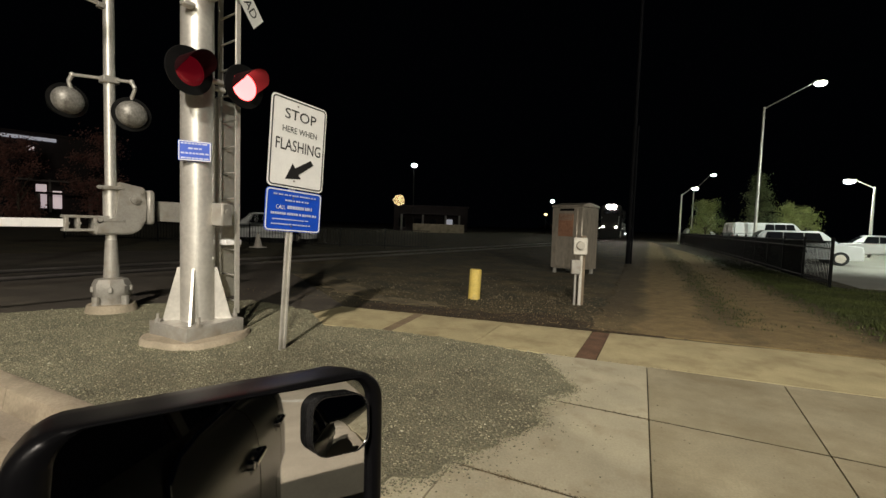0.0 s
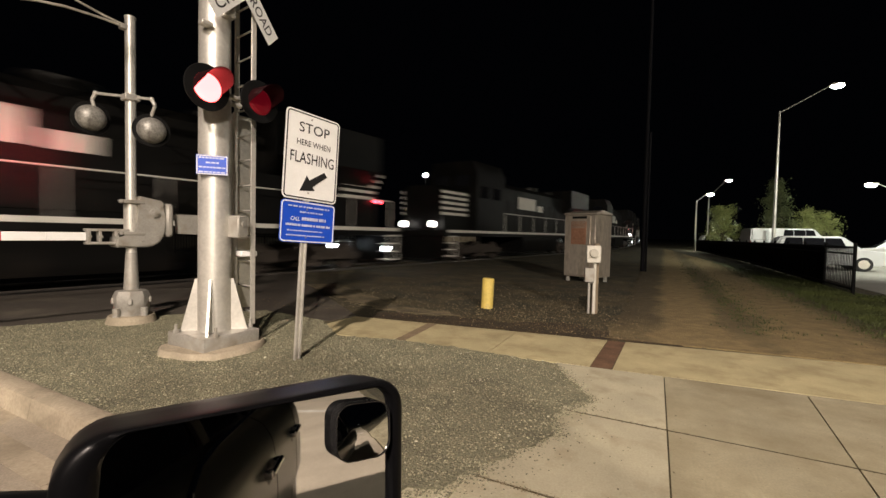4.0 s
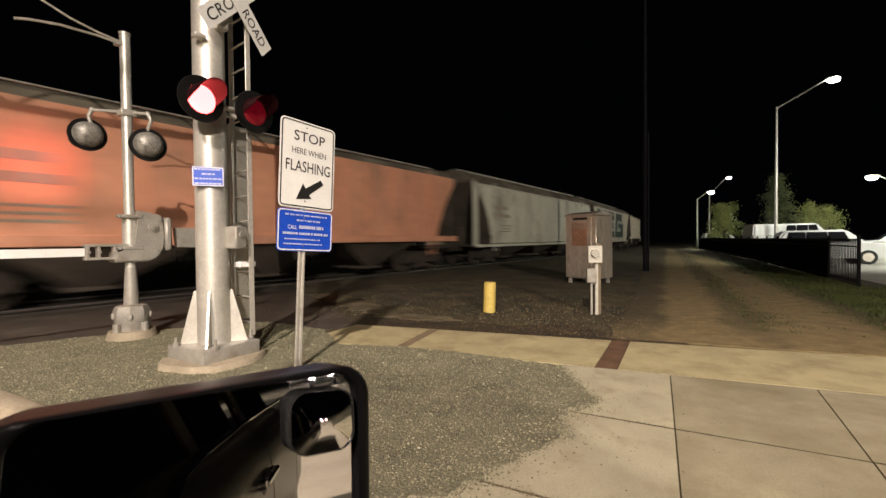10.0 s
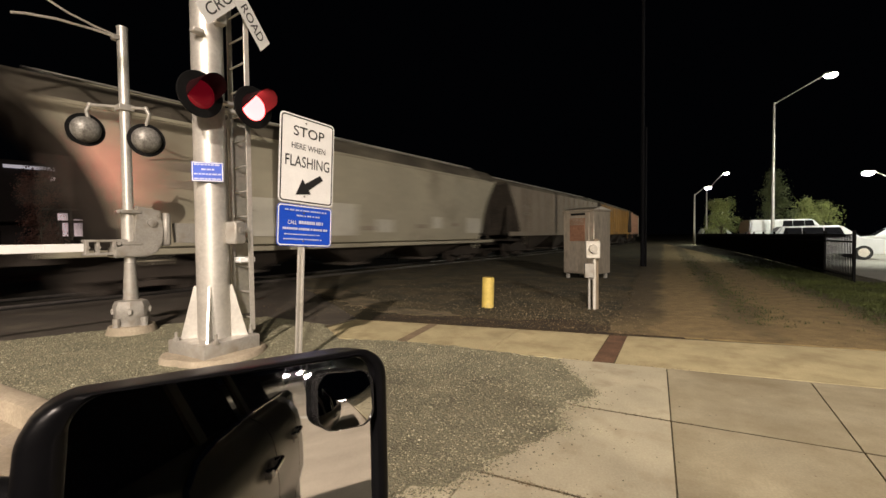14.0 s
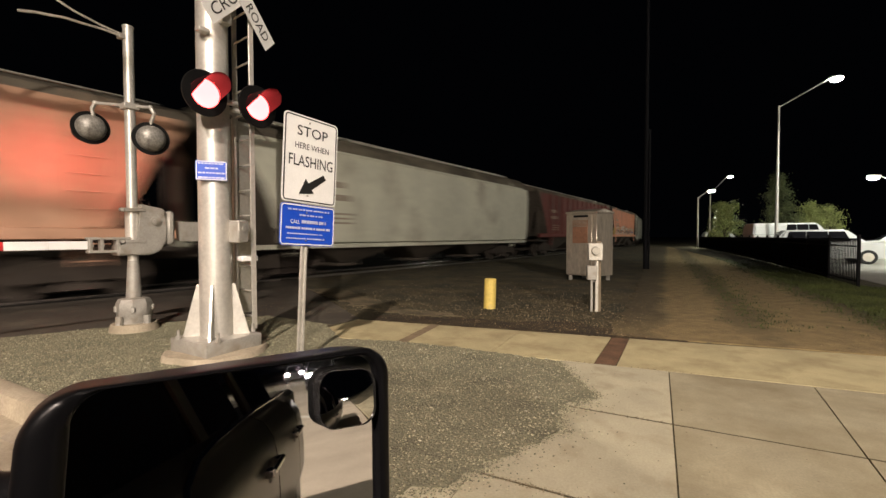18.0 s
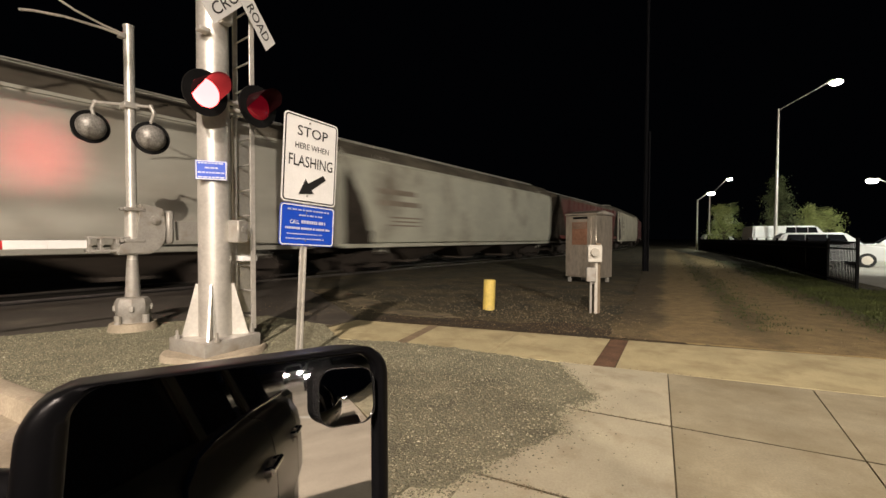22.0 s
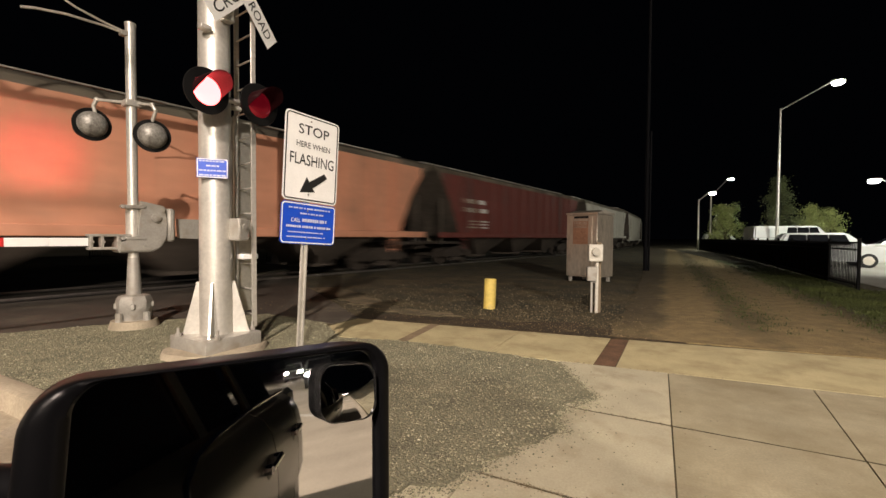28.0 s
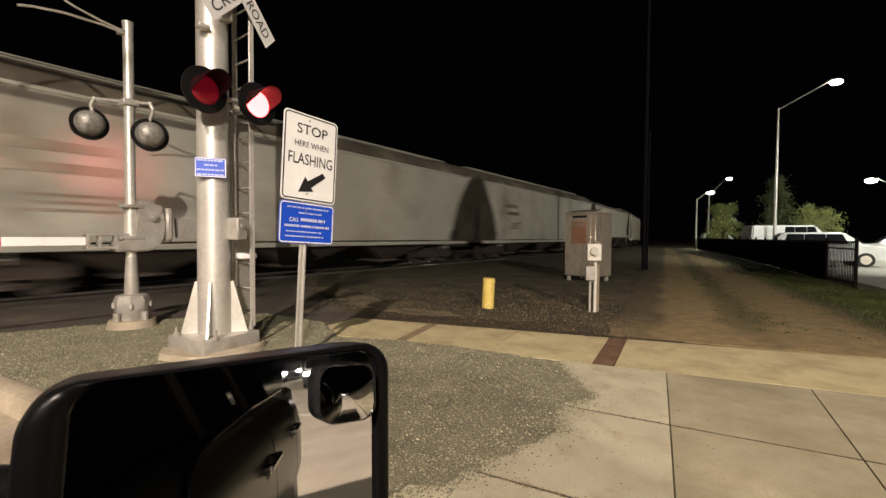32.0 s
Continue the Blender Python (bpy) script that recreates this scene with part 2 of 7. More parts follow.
M["stone_brown"] = material("brown_stone", (0.12, 0.1, 0.06), 0.9, island=0.55, vary=0.4, scale=8)
M["tie"] = material("timber_tie", (0.07, 0.055, 0.04), 0.9, vary=0.3, scale=3, stretch=(6, 1, 6))
M["ballast"] = material("track_ballast", (0.055, 0.05, 0.038), 0.95, vary=0.4, scale=4, fine=40, bump=1.0, bump_dist=0.04)
M["red_off"] = material("dark_red_lens", (0.12, 0.008, 0.01), 0.2, vary=0.1, emit=(0.9, 0.012, 0.05, 0.09))
M["red_on"] = material("lit_red_lens", (1, 0.1, 0.08), 0.3, emit=(1.0, 0.075, 0.075, 12))
M["red_beam"] = material("lit_red_beam_lens", (1, 0.1, 0.08), 0.3, emit=(1.0, 0.05, 0.07, 3800))
M["lamp_glass"] = material("grey_lens_glass", (0.5, 0.48, 0.42), 0.25, 0.25, vary=0.15, scale=6)
M["back_dome"] = material("dull_grey_lamp_back", (0.34, 0.33, 0.3), 0.48, 0.4, vary=0.35, scale=9, fine=40, dirt=(0.08, 0.07, 0.06), dirt_amount=0.45, dirt_scale=7)
M["bulb"] = material("lit_luminaire", (1, 1, 1), 0.5, emit=(1.0, 0.97, 0.85, 220))
M["bogie"] = material("grimy_bogie_steel", (0.045, 0.035, 0.028), 0.85, vary=0.35, scale=3, fine=30)
M["mirror"] = material("mirror_silver", (0.85, 0.87, 0.88), 0.02, 1.0, vary=0.0, bump=0)
M["plastic"] = material("black_mirror_plastic", (0.0035, 0.0035, 0.004), 0.33, vary=0.15, scale=20, fine=300, bump=0.12, bump_dist=0.001)
M["carpaint"] = material("dark_grey_car_paint", (0.032, 0.03, 0.024), 0.28, 0.0, vary=0.05, scale=3, bump=0, coat=0.1)
M["carpaint"].node_tree.nodes["Principled BSDF"].inputs["Specular IOR Level"].default_value = 0.3
M["tinted"] = material("tinted_door_glass", (0.004, 0.004, 0.005), 0.22, vary=0.0, bump=0)
M["tinted"].node_tree.nodes["Principled BSDF"].inputs["Specular IOR Level"].default_value = 0.12
M["glass_dark"] = material("dark_window_glass", (0.01, 0.01, 0.012), 0.05, vary=0.0, bump=0)

M["plastic"].node_tree.nodes["Principled BSDF"].inputs["Specular IOR Level"].default_value = 0.14

# ---- ground ----
def road_drop(x):
    return 0.15 - 0.13 * min(max((-4.8 - x) / 3.5, 0), 1)


ROAD_Y0, ROAD_Y1 = -9.0, 1.50


def build_ground():
    bm = bmn()
    xs = [-600, -200, -80, -40, -20, -14, -11, -9, -8.3, -7.4, -6.6, -5.7, -4.8, -3, 0, 5, 12, 30, 80, 200, 600]
    ys = [-600, -200, -60, -20, ROAD_Y0 - 0.05, ROAD_Y0, ROAD_Y1 - 0.02, ROAD_Y1 + 0.06, 3, 5, 8, 12, 16, 24, 40, 80, 200, 600]
    grid = [[bm.verts.new((x, y, -0.012 - (road_drop(x) + 0.01 if ROAD_Y0 - 0.01 < y < ROAD_Y1 else 0))) for y in ys] for x in xs]
    for a, b in zip(grid, grid[1:]):
        for j in range(len(ys) - 1):
            bm.faces.new((a[j], b[j], b[j + 1], a[j + 1]))
    part("ground", bm, M["ground"], angle=0)
    tagged(bpy.data.objects["ground"], "brown dirt ground with scattered gravel and leaves", "ground", kind="structure")
    bm = bmn()
    xr = [-60, -20, -14, -11, -9, -8.3, -7.4, -6.6, -5.7, -4.8, -3, 0, 5, 12, 30, 60]
    va = [(bm.verts.new((x, ROAD_Y0 + 0.01, -road_drop(x))), bm.verts.new((x, ROAD_Y1, -road_drop(x)))) for x in xr]
    for a, b in zip(va, va[1:]):
        bm.faces.new((a[0], b[0], b[1], a[1]))
    o = part("road", bm, M["road"], angle=0)
    tagged(o, "pale worn road surface leading over the railway crossing", "road", kind="structure")


def patch(name, outline, z, mat, label, cat, thick=0.06, kind="structure"):
    bm = bmn()
    prism(bm, [(x, y, z - thick) for x, y in outline], (0, 0, thick))
    return tagged(part(name, bm, mat, angle=0), label, cat, kind=kind)


build_ground()
M["worn_line"] = material("worn_line_paint", (0.5, 0.48, 0.43), 0.7, vary=0.3, scale=4, dirt=(0.3, 0.26, 0.2), dirt_amount=0.5, dirt_scale=3)
bm = bmn()
prism(bm, [(10.5, 0.75, -0.152), (10.85, 0.85, -0.152), (13.6, -0.75, -0.152), (13.25, -0.85, -0.152)], (0, 0, 0.006))
tagged(part("road_marking", bm, M["worn_line"], angle=0), "short slanting white line painted on the road", "road marking", kind="structure")


def ragged(pts, amount, step, seed, skip=()):
    rnd = random.Random(seed)
    out = []
    for i, (a, b) in enumerate(zip(pts, pts[1:] + pts[:1])):
        a, b = Vector(a), Vector(b)
        n = 1 if i in skip else max(1, int((b - a).length / step))
        for k in range(n):
            p = a.lerp(b, k / n)
            if k or i not in skip:
                p = p + Vector((rnd.gauss(0, amount), rnd.gauss(0, amount)))
            out.append((p.x, p.y))
    return out


GRAVEL = ragged([(-8.2, 1.66), (-7.15, 3.7), (-5.95, 5.1), (-4.6, 5.0), (-3.75, 4.36), (-3.03, 4.57), (-2.26, 4.66), (-0.94, 4.62), (-0.76, 4.25), (-0.55, 3.95), (-0.46, 3.76), (-0.62, 3.5), (-0.69, 3.2), (-0.6, 2.98), (-0.7, 2.74), (-0.78, 2.56), (-0.9, 2.36), (-0.97, 2.18), (-1.02, 2.04), (-1.17, 1.93), (-1.3, 1.66)], 0.016, 0.045, 5, (20,))
patch("asphalt_apron", [(-8.4, 1.45), (-7.15, 3.7), (-5.95, 5.1), (-4.5, 5.05), (-4.45, 5.65), (-5.5, 6.4), (-8.2, 8.3), (-10.5, 9.8), (-17, 11), (-20, 1.4)],
      0.0, M["asphalt"], "dark asphalt paving of the railway crossing", "pavement")
patch("gravel_bed", GRAVEL,
      0.012, M["gravel"], "grey crushed stone bed beside the pavement", "gravel")


def path_material():
    """Pale sandy wheel tracks with a dark weedy strip between them and ragged weedy edges."""
    m = bpy.data.materials.new("sandy_path")
    m.use_nodes = True
    N, L = m.node_tree.nodes, m.node_tree.links
    p = N["Principled BSDF"]
    p.inputs["Roughness"].default_value = 0.95

    def math_node(op, a, b):
        k = N.new("ShaderNodeMath")
        k.operation = op
        for i, v in enumerate((a, b)):
            if isinstance(v, (int, float)):
                k.inputs[i].default_value = v
            else:
                L.new(v, k.inputs[i])
        return k.outputs[0]

    def noise(scale, detail, rough=0.6):
        k = N.new("ShaderNodeTexNoise")
        k.inputs["Scale"].default_value, k.inputs["Detail"].default_value, k.inputs["Roughness"].default_value = scale, detail, rough
        L.new(tc.outputs["Object"], k.inputs["Vector"])
        return k.outputs["Fac"]

    tc, sep = N.new("ShaderNodeTexCoord"), N.new("ShaderNodeSeparateXYZ")
    L.new(tc.outputs["Object"], sep.inputs[0])
    wob = math_node("ADD", math_node("MULTIPLY", math_node("SUBTRACT", noise(0.7, 5), 0.5), 0.9), math_node("MULTIPLY", math_node("SUBTRACT", noise(7, 6, 0.75), 0.5), 0.5))
    drift = math_node("MULTIPLY", math_node("SUBTRACT", sep.outputs["Y"], 8.0), -0.016)
    x = math_node("ADD", math_node("ADD", sep.outputs["X"], wob), drift)
    ramp = N.new("ShaderNodeValToRGB")
    stops = ((0.0, 0.1), (0.12, 0.2), (0.2, 0.95), (0.37, 1.0), (0.44, 0.45), (0.52, 0.4), (0.6, 0.95), (0.84, 0.9), (0.93, 0.4), (1.0, 0.05))
    el = ramp.color_ramp.elements
    while len(el) < len(stops):
        el.new(0.5)
    for e, (q, v) in zip(el, stops):
        e.position, e.color = q, (v, v, v, 1)
    L.new(math_node("DIVIDE", math_node("ADD", x, 0.5), 3.7), ramp.inputs[0])
    near = N.new("ShaderNodeMapRange")
    near.inputs["From Min"].default_value, near.inputs["From Max"].default_value = 6.6, 8.2
    near.inputs["To Min"].default_value, near.inputs["To Max"].default_value = 0.4, 0.0
    L.new(sep.outputs["Y"], near.inputs["Value"])
    mask = math_node("ADD", ramp.outputs["Color"], near.outputs[0])
    mask = math_node("MINIMUM", mask, 1.0)
    mix = N.new("ShaderNodeMix")
    mix.data_type = "RGBA"
    mix.inputs["A"].default_value, mix.inputs["B"].default_value = (0.055, 0.043, 0.02, 1), (0.255, 0.188, 0.085, 1)
    L.new(mask, mix.inputs["Factor"])
    fine = noise(75, 6, 0.75)
    var = N.new("ShaderNodeMapRange")
    var.inputs["From Min"].default_value, var.inputs["From Max"].default_value = 0.28, 0.72
    var.inputs["To Min"].default_value, var.inputs["To Max"].default_value = 0.25, 1.75
    L.new(math_node("ADD", math_node("MULTIPLY", fine, 0.6), math_node("MULTIPLY", noise(4, 5), 0.4)), var.inputs["Value"])
    sc = N.new("ShaderNodeVectorMath")
    sc.operation = "SCALE"
    L.new(mix.outputs["Result"], sc.inputs[0])
    L.new(var.outputs[0], sc.inputs["Scale"])
    L.new(sc.outputs["Vector"], p.inputs["Base Color"])
    bp = N.new("ShaderNodeBump")
    bp.inputs["Strength"].default_value, bp.inputs["Distance"].default_value = 0.8, 0.03
    L.new(fine, bp.inputs["Height"])
    L.new(bp.outputs["Normal"], p.inputs["Normal"])
    return m


M["path"] = path_material()
patch("leaf_mulch", ragged([(-4.2, 5.64), (-3.2, 5.79), (-2.2, 5.93), (-1.1, 6.06), (-0.35, 6.18), (0.3, 6.28), (0.25, 6.5), (-0.2, 6.75), (-0.7, 6.62), (-1.3, 6.95), (-2.0, 6.5), (-2.8, 6.45), (-3.6, 6.2), (-4.3, 6.1)], 0.045, 0.1, 14), 0.002, M["mulch"],
      "dark damp leaf mulch along the pavement edge", "leaf mulch", thick=0.03)
M["sand"] = material("pale_sandy_soil", (0.17, 0.135, 0.078), 0.95, vary=0.5, scale=2.2, fine=45, bump=0.9, bump_dist=0.03, dirt=(0.06, 0.05, 0.025), dirt_amount=0.75, dirt_scale=2.0)
patch("soil_edge", ragged([(-8.0, 8.2), (-6.6, 7.35), (-5.4, 6.75), (-4.4, 6.3), (-3.6, 6.3), (-3.0, 6.55), (-3.3, 6.85), (-4.3, 6.75), (-5.1, 7.3), (-6.3, 8.0), (-7.6, 8.75)], 0.06, 0.12, 17), 0.003, M["sand"],
      "pale sandy soil at the edge of the asphalt", "soil", thick=0.03)
patch("sandy_path", ragged([(-0.62, 6.09), (-0.5, 9), (-0.5, 16), (-0.6, 30), (-1.6, 60), (1.2, 60), (3.2, 30), (3.75, 16), (3.6, 10), (3.9, 6.72)], 0.05, 0.2, 8, (9,)), 0.004, M["path"],
      "sandy gravel service path with wheel ruts", "path")
patch("grass_verge", ragged([(3.55, 6.8), (3.3, 10), (3.5, 16), (3.1, 30), (4.9, 30), (4.95, 15.1), (12, 15.6), (14, 8), (7, 7.3)], 0.05, 0.35, 9), 0.006, M["turf"], "dark green grass verge beside the fence", "grass")
patch("parking_lot", [(5.6, 15.6), (40, 17), (40, 90), (5.6, 80), (6.0, 30)], 0.0, material("lot_concrete", (0.29, 0.275, 0.24), 0.85, vary=0.12, scale=0.5),
      "pale concrete parking lot behind the fence", "parking lot")

# pavement strip and apron slabs
pavement = tagged(new("pavement"), "worn concrete pavement slabs with stained joints", "pavement", kind="structure")


def near_edge(x):
    return 4.79 + 0.09 * x


def far_edge(x):
    return 6.17 + 0.14 * x


def slab(q, z=0.0, t=0.1, mat="concrete"):
    bm = bmn()
    vs = prism(bm, [(x, y, z - t) for x, y in q], (0, 0, t))
    return part("slab", bm, M[mat], pavement)


g = 0.005
xs = [-4.4, -3.04, -1.75, -0.60, -0.38, 2.5, 3.9, 5.3, 6.7, 8.1]
for i, (a, b) in enumerate(zip(xs, xs[1:])):
    if i == 3:
        continue
    slab([(a + g, near_edge(a) + g), (b - g, near_edge(b) + g), (b - g + (0.05 if i == 2 else 0), far_edge(b)), (a + g + (0.05 if i == 4 else 0), far_edge(a))], mat="concrete_strip")
xs = [-1.6, -0.95, 0.11, 1.17, 2.3, 3.5, 4.7, 5.9, 7.1, 8.3]
ys = [1.52, 2.24, 3.45]
for a, b in zip(xs, xs[1:]):
    for j, y in enumerate(ys):
        if a < -1.5 and j > 0:
            continue
        y2 = ys[j + 1] - 2 * g if j < 2 else None
        lean = lambda xx, yy: 0.075 * (yy - 3.6) if xx > 1 else 0
        ya, yb = y2 or near_edge(a) - g, y2 or near_edge(b) - g
        # slabs from x = 0.11 on take the darker, more olive concrete
        slab(mat="concrete_olive" if a > 0.05 else "concrete", q=[(a + g + lean(a, y), y + g), (b - g + lean(b, y), y + g), (b - g + lean(b, yb), yb), (a + g + lean(a, ya), ya)])

# dark dirt packed in the long joints
for y in ys[1:]:
    bm = bmn()
    rnd = random.Random(int(y * 10))
    n = 60
    low = [(-0.9 + 9.0 * i / n, y - 0.003 - rnd.uniform(-0.003, 0.004), -0.02) for i in range(n + 1)]
    high = [(-0.9 + 9.0 * i / n, y + 0.003 + rnd.uniform(-0.003, 0.004), -0.02) for i in range(n + 1)]
    prism(bm, low + high[::-1], (0, 0, 0.0215))
    part("joint_dirt", bm, M["ground"], pavement, "dark dirt in a joint")

kerb = tagged(new("kerb"), "pale concrete kerb stones along the road", "kerb", kind="structure")
x = -8.0
while x < -1.3:
    bm = bmn()
    d0, d1 = road_drop(x), road_drop(x + 1.2)
    f0, f1 = min(1, max(0.15, (x + 8.2) / 1.5)), min(1, max(0.15, (x + 9.4) / 1.5))
    e1 = 0.35 if x + 1.2 > -1.6 else 1
    prof = lambda xx, d, f: [(xx, 1.46, -d - 0.05), (xx, 1.475, -d + 0.02), (xx, 1.50, 0.012 * f - d * (1 - f)), (xx, 1.525, 0.022 * f - d * (1 - f)), (xx, 1.64, 0.026 * f - d * (1 - f)), (xx, 1.66, 0.015 * f - d * (1 - f)), (xx, 1.66, -d - 0.05)]
    loft(bm, [prof(x + 0.004, d0, f0), prof(x + 1.196, d1, f1 * e1)])
    part("kerb_stone", bm, M["kerb"], kerb)
    bm = bmn()
    loft(bm, [[(xx, 1.12, -dd - 0.03), (xx, 1.12, -dd + 0.004), (xx, 1.47, -dd - 0.004), (xx, 1.47, -dd - 0.03)] for xx, dd in ((x + 0.004, d0), (x + 1.196, d1))])
    part("gutter_slab", bm, M["kerb"], kerb)
    x += 1.2
bm = bmn()
prism(bm, [(-0.60, 4.75, -0.05), (-0.39, 4.77, -0.05), (-0.33, 6.11, -0.05), (-0.54, 6.09, -0.05)], (0, 0, 0.046))
tagged(part("drain_plate", bm, M["rust"]), "rusty brown drain plate across the pavement", "drain plate", kind="structure")
bm = bmn()
prism(bm, [(-3.0, 4.52, -0.05), (-2.86, 4.53, -0.05), (-2.98, 5.75, -0.05), (-3.12, 5.74, -0.05)], (0, 0, 0.054))
tagged(part("drain_plate", bm, M["rust_pale"]), "stained brown strip across the pavement", "drain plate", kind="structure")


def inside(x, y, poly):
    hit = False
    for (xa, ya), (xb, yb) in zip(poly, poly[1:] + poly[:1]):
        if (ya > y) != (yb > y) and x < (xb - xa) * (y - ya) / (yb - ya) + xa:
            hit = not hit
    return hit


def scatter(name, places, size, mat, label, cat, flat=0.6, seed=1):
    """Many small stones, each a lopsided octahedron."""
    rng = np.random.default_rng(seed)
    n = len(places)
    P = np.array(places)
    base = np.array([(1, 0, 0), (-1, 0, 0), (0, 1, 0), (0, -1, 0), (0, 0, 1), (0, 0, -1)], float)
    tri = np.array([(0, 2, 4), (2, 1, 4), (1, 3, 4), (3, 0, 4), (2, 0, 5), (1, 2, 5), (3, 1, 5), (0, 3, 5)])
    r = rng.uniform(size[0], size[1], (n, 1, 1)) * rng.uniform(0.65, 1.25, (n, 6, 1))
    v = base[None] * r
    v[:, :, 2] *= flat
    v[:, :, :2] += rng.normal(0, size[0] * 0.3, (n, 6, 2))
    a = rng.uniform(0, 6.28, n)
    c, sn = np.cos(a)[:, None], np.sin(a)[:, None]
    x, y = v[:, :, 0] * c - v[:, :, 1] * sn, v[:, :, 0] * sn + v[:, :, 1] * c
    v = np.stack([x, y, v[:, :, 2]], -1) + P[:, None, :]
    me = bpy.data.meshes.new(name)
    me.from_pydata(v.reshape(-1, 3).tolist(), [], (tri[None] + 6 * np.arange(n)[:, None, None]).reshape(-1, 3).tolist())
    me.materials.append(mat)
    return tagged(new(name, me), label, cat, kind="stuff")


rnd = random.Random(11)
pts = []
while len(pts) < 70000:
    x, y = rnd.uniform(-8.2, -0.4), rnd.uniform(1.66, 5.1)
    if (x < -3.5 or rnd.random() < 0.95) and inside(x, y, GRAVEL):
        pts.append((x, y, 0.012))
scatter("gravel_stones", pts, (0.0035, 0.0095), M["stone"], "loose grey crushed stones", "gravel", seed=2)
pts = []
EDGE = [(-0.94, 4.62), (-0.46, 3.76), (-0.69, 3.2), (-0.6, 2.98), (-0.9, 2.36), (-1.02, 2.04), (-1.3, 1.66)]
while len(pts) < 2600:
    k = rnd.randrange(len(EDGE) - 1)
    (xa, ya), (xb, yb) = EDGE[k], EDGE[k + 1]
    f = rnd.random()
    kind = rnd.random()
    e = rnd.gauss(0.0, 0.03) if kind < 0.72 else rnd.expovariate(18.0 if kind < 0.95 else 3.5)
    x, y = xa + (xb - xa) * f + e, ya + (yb - ya) * f + rnd.gauss(0, 0.04) - 0.25 * max(e, 0)
    if not inside(x, y, GRAVEL) and y > 1.7:
        pts.append((x, y, 0.005))
scatter("stray_stones", pts, (0.003, 0.009), M["stone"], "stray stones kicked onto the pavement", "gravel", seed=3)
pts = []
for y0, xa, xb, n in ((2.24, -0.95, 0.12, 260), (3.45, -0.72, 0.3, 200), (4.8, -0.9, 0.6, 160)):
    for _ in range(n):
        x = xa + (xb - xa) * rnd.random() ** 1.6
        pts.append((x, y0 + (0.09 * x if y0 > 4 else 0) + rnd.gauss(0, 0.012), 0.002))
pts += [(rnd.uniform(-0.9, 3.5), rnd.uniform(1.6, 4.7), 0.002) for _ in range(160)]
pts = [p for p in pts if not inside(p[0], p[1], GRAVEL)]
scatter("soil_crumbs", pts, (0.0025, 0.008), M["rut"], "dark soil crumbs along the slab joints", "soil", flat=0.4, seed=9)
pts = []
while len(pts) < 130:
    x, y = rnd.uniform(-7.5, -0.6), rnd.uniform(1.7, 4.9)
    if inside(x, y, GRAVEL):
        pts.append((x, y, 0.018))
scatter("pale_pebbles", pts, (0.008, 0.02), M["pebble"], "pale pebbles lying on the gravel", "gravel", flat=0.5, seed=12)
pts = [(rnd.uniform(-6.5, 1.2) if k % 3 else rnd.gauss(-1.2, 1.4), 6.1 + abs(rnd.gauss(0, 2.6)) + 0.1, -0.004) for k in range(5200)]
pts = [p for p in pts if p[1] > far_edge(p[0]) + 0.08]
scatter("dirt_stones", pts, (0.006, 0.02), M["stone_brown"], "scattered small stones in the dirt", "gravel", seed=4)


def leaves(name, n, place, size, mat, label, cat, seed):
    r2 = random.Random(seed)
    V, F = [], []
    while len(F) < n:
        x, y = place(r2)
        a, s_ = r2.uniform(0, 6.28), r2.uniform(0.5, 1.2) * size
        z = r2.uniform(0.004, 0.02)
        for k, q in ((0, 1), (1.57, 0.5), (3.14, 1), (4.71, 0.5)):
            V.append((x + s_ * q * math.cos(a + k), y + s_ * q * math.sin(a + k), z + r2.uniform(0, 0.012)))
        F.append(tuple(range(len(V) - 4, len(V))))
    me = bpy.data.meshes.new(name)
    me.from_pydata(V, [], F)
    me.materials.append(mat)
    return tagged(new(name, me), label, cat, kind="stuff")


def leaf_place(r2):
    while True:
        x = r2.gauss(-0.9, 1.0) if r2.random() < 0.45 else r2.uniform(-7, 4.5)
        y = far_edge(x) + 0.05 + abs(r2.gauss(0, 1.1 if r2.random() < 0.5 else 4))
        if -0.1 < x < 2.6 and r2.random() < 0.8:
            continue
        return x, y


leaves("leaf_litter", 3600, leaf_place, 0.014, M["litter"], "dry pale leaves scattered over the dirt", "leaf litter", 3)


def grass_place(r2):
    while True:
        y = 6.8 + abs(r2.gauss(0, 7))
        x = 3.35 + abs(r2.gauss(0, 1.5)) - (0.5 * r2.random() if r2.random() < 0.2 else 0)
        if 6.9 < y < 32 and x < (4.9 if y > 15 else 9):
            return x, y


def grass_blades(name, n, place, h, seed):
    r2 = random.Random(seed)
    V, F = [], []
    for _ in range(n):
        x, y = place(r2)
        for b in range(3):
            a, hh = r2.uniform(0, 6.28), h * r2.uniform(0.5, 1.2)
            dx, dy, w = math.cos(a) * hh * 0.5, math.sin(a) * hh * 0.5, 0.006 + 0.0004 * y
            xx, yy = x + r2.gauss(0, 0.03), y + r2.gauss(0, 0.03)
            V += [(xx - w * math.sin(a), yy + w * math.cos(a), 0), (xx + w * math.sin(a), yy - w * math.cos(a), 0), (xx + dx, yy + dy, hh)]
            F.append((len(V) - 3, len(V) - 2, len(V) - 1))
    me = bpy.data.meshes.new(name)
    me.from_pydata(V, [], F)
    me.materials.append(M["grass"])
    return tagged(new(name, me), "short green grass blades", "grass", kind="stuff")


grass_blades("grass", 12000, grass_place, 0.06, 5)
grass_blades("weeds", 1500, lambda r2: (r2.gauss(1.5, 0.25) if r2.random() < 0.5 else r2.gauss(3.2, 0.3), 7.5 + abs(r2.gauss(0, 9))), 0.04, 6)

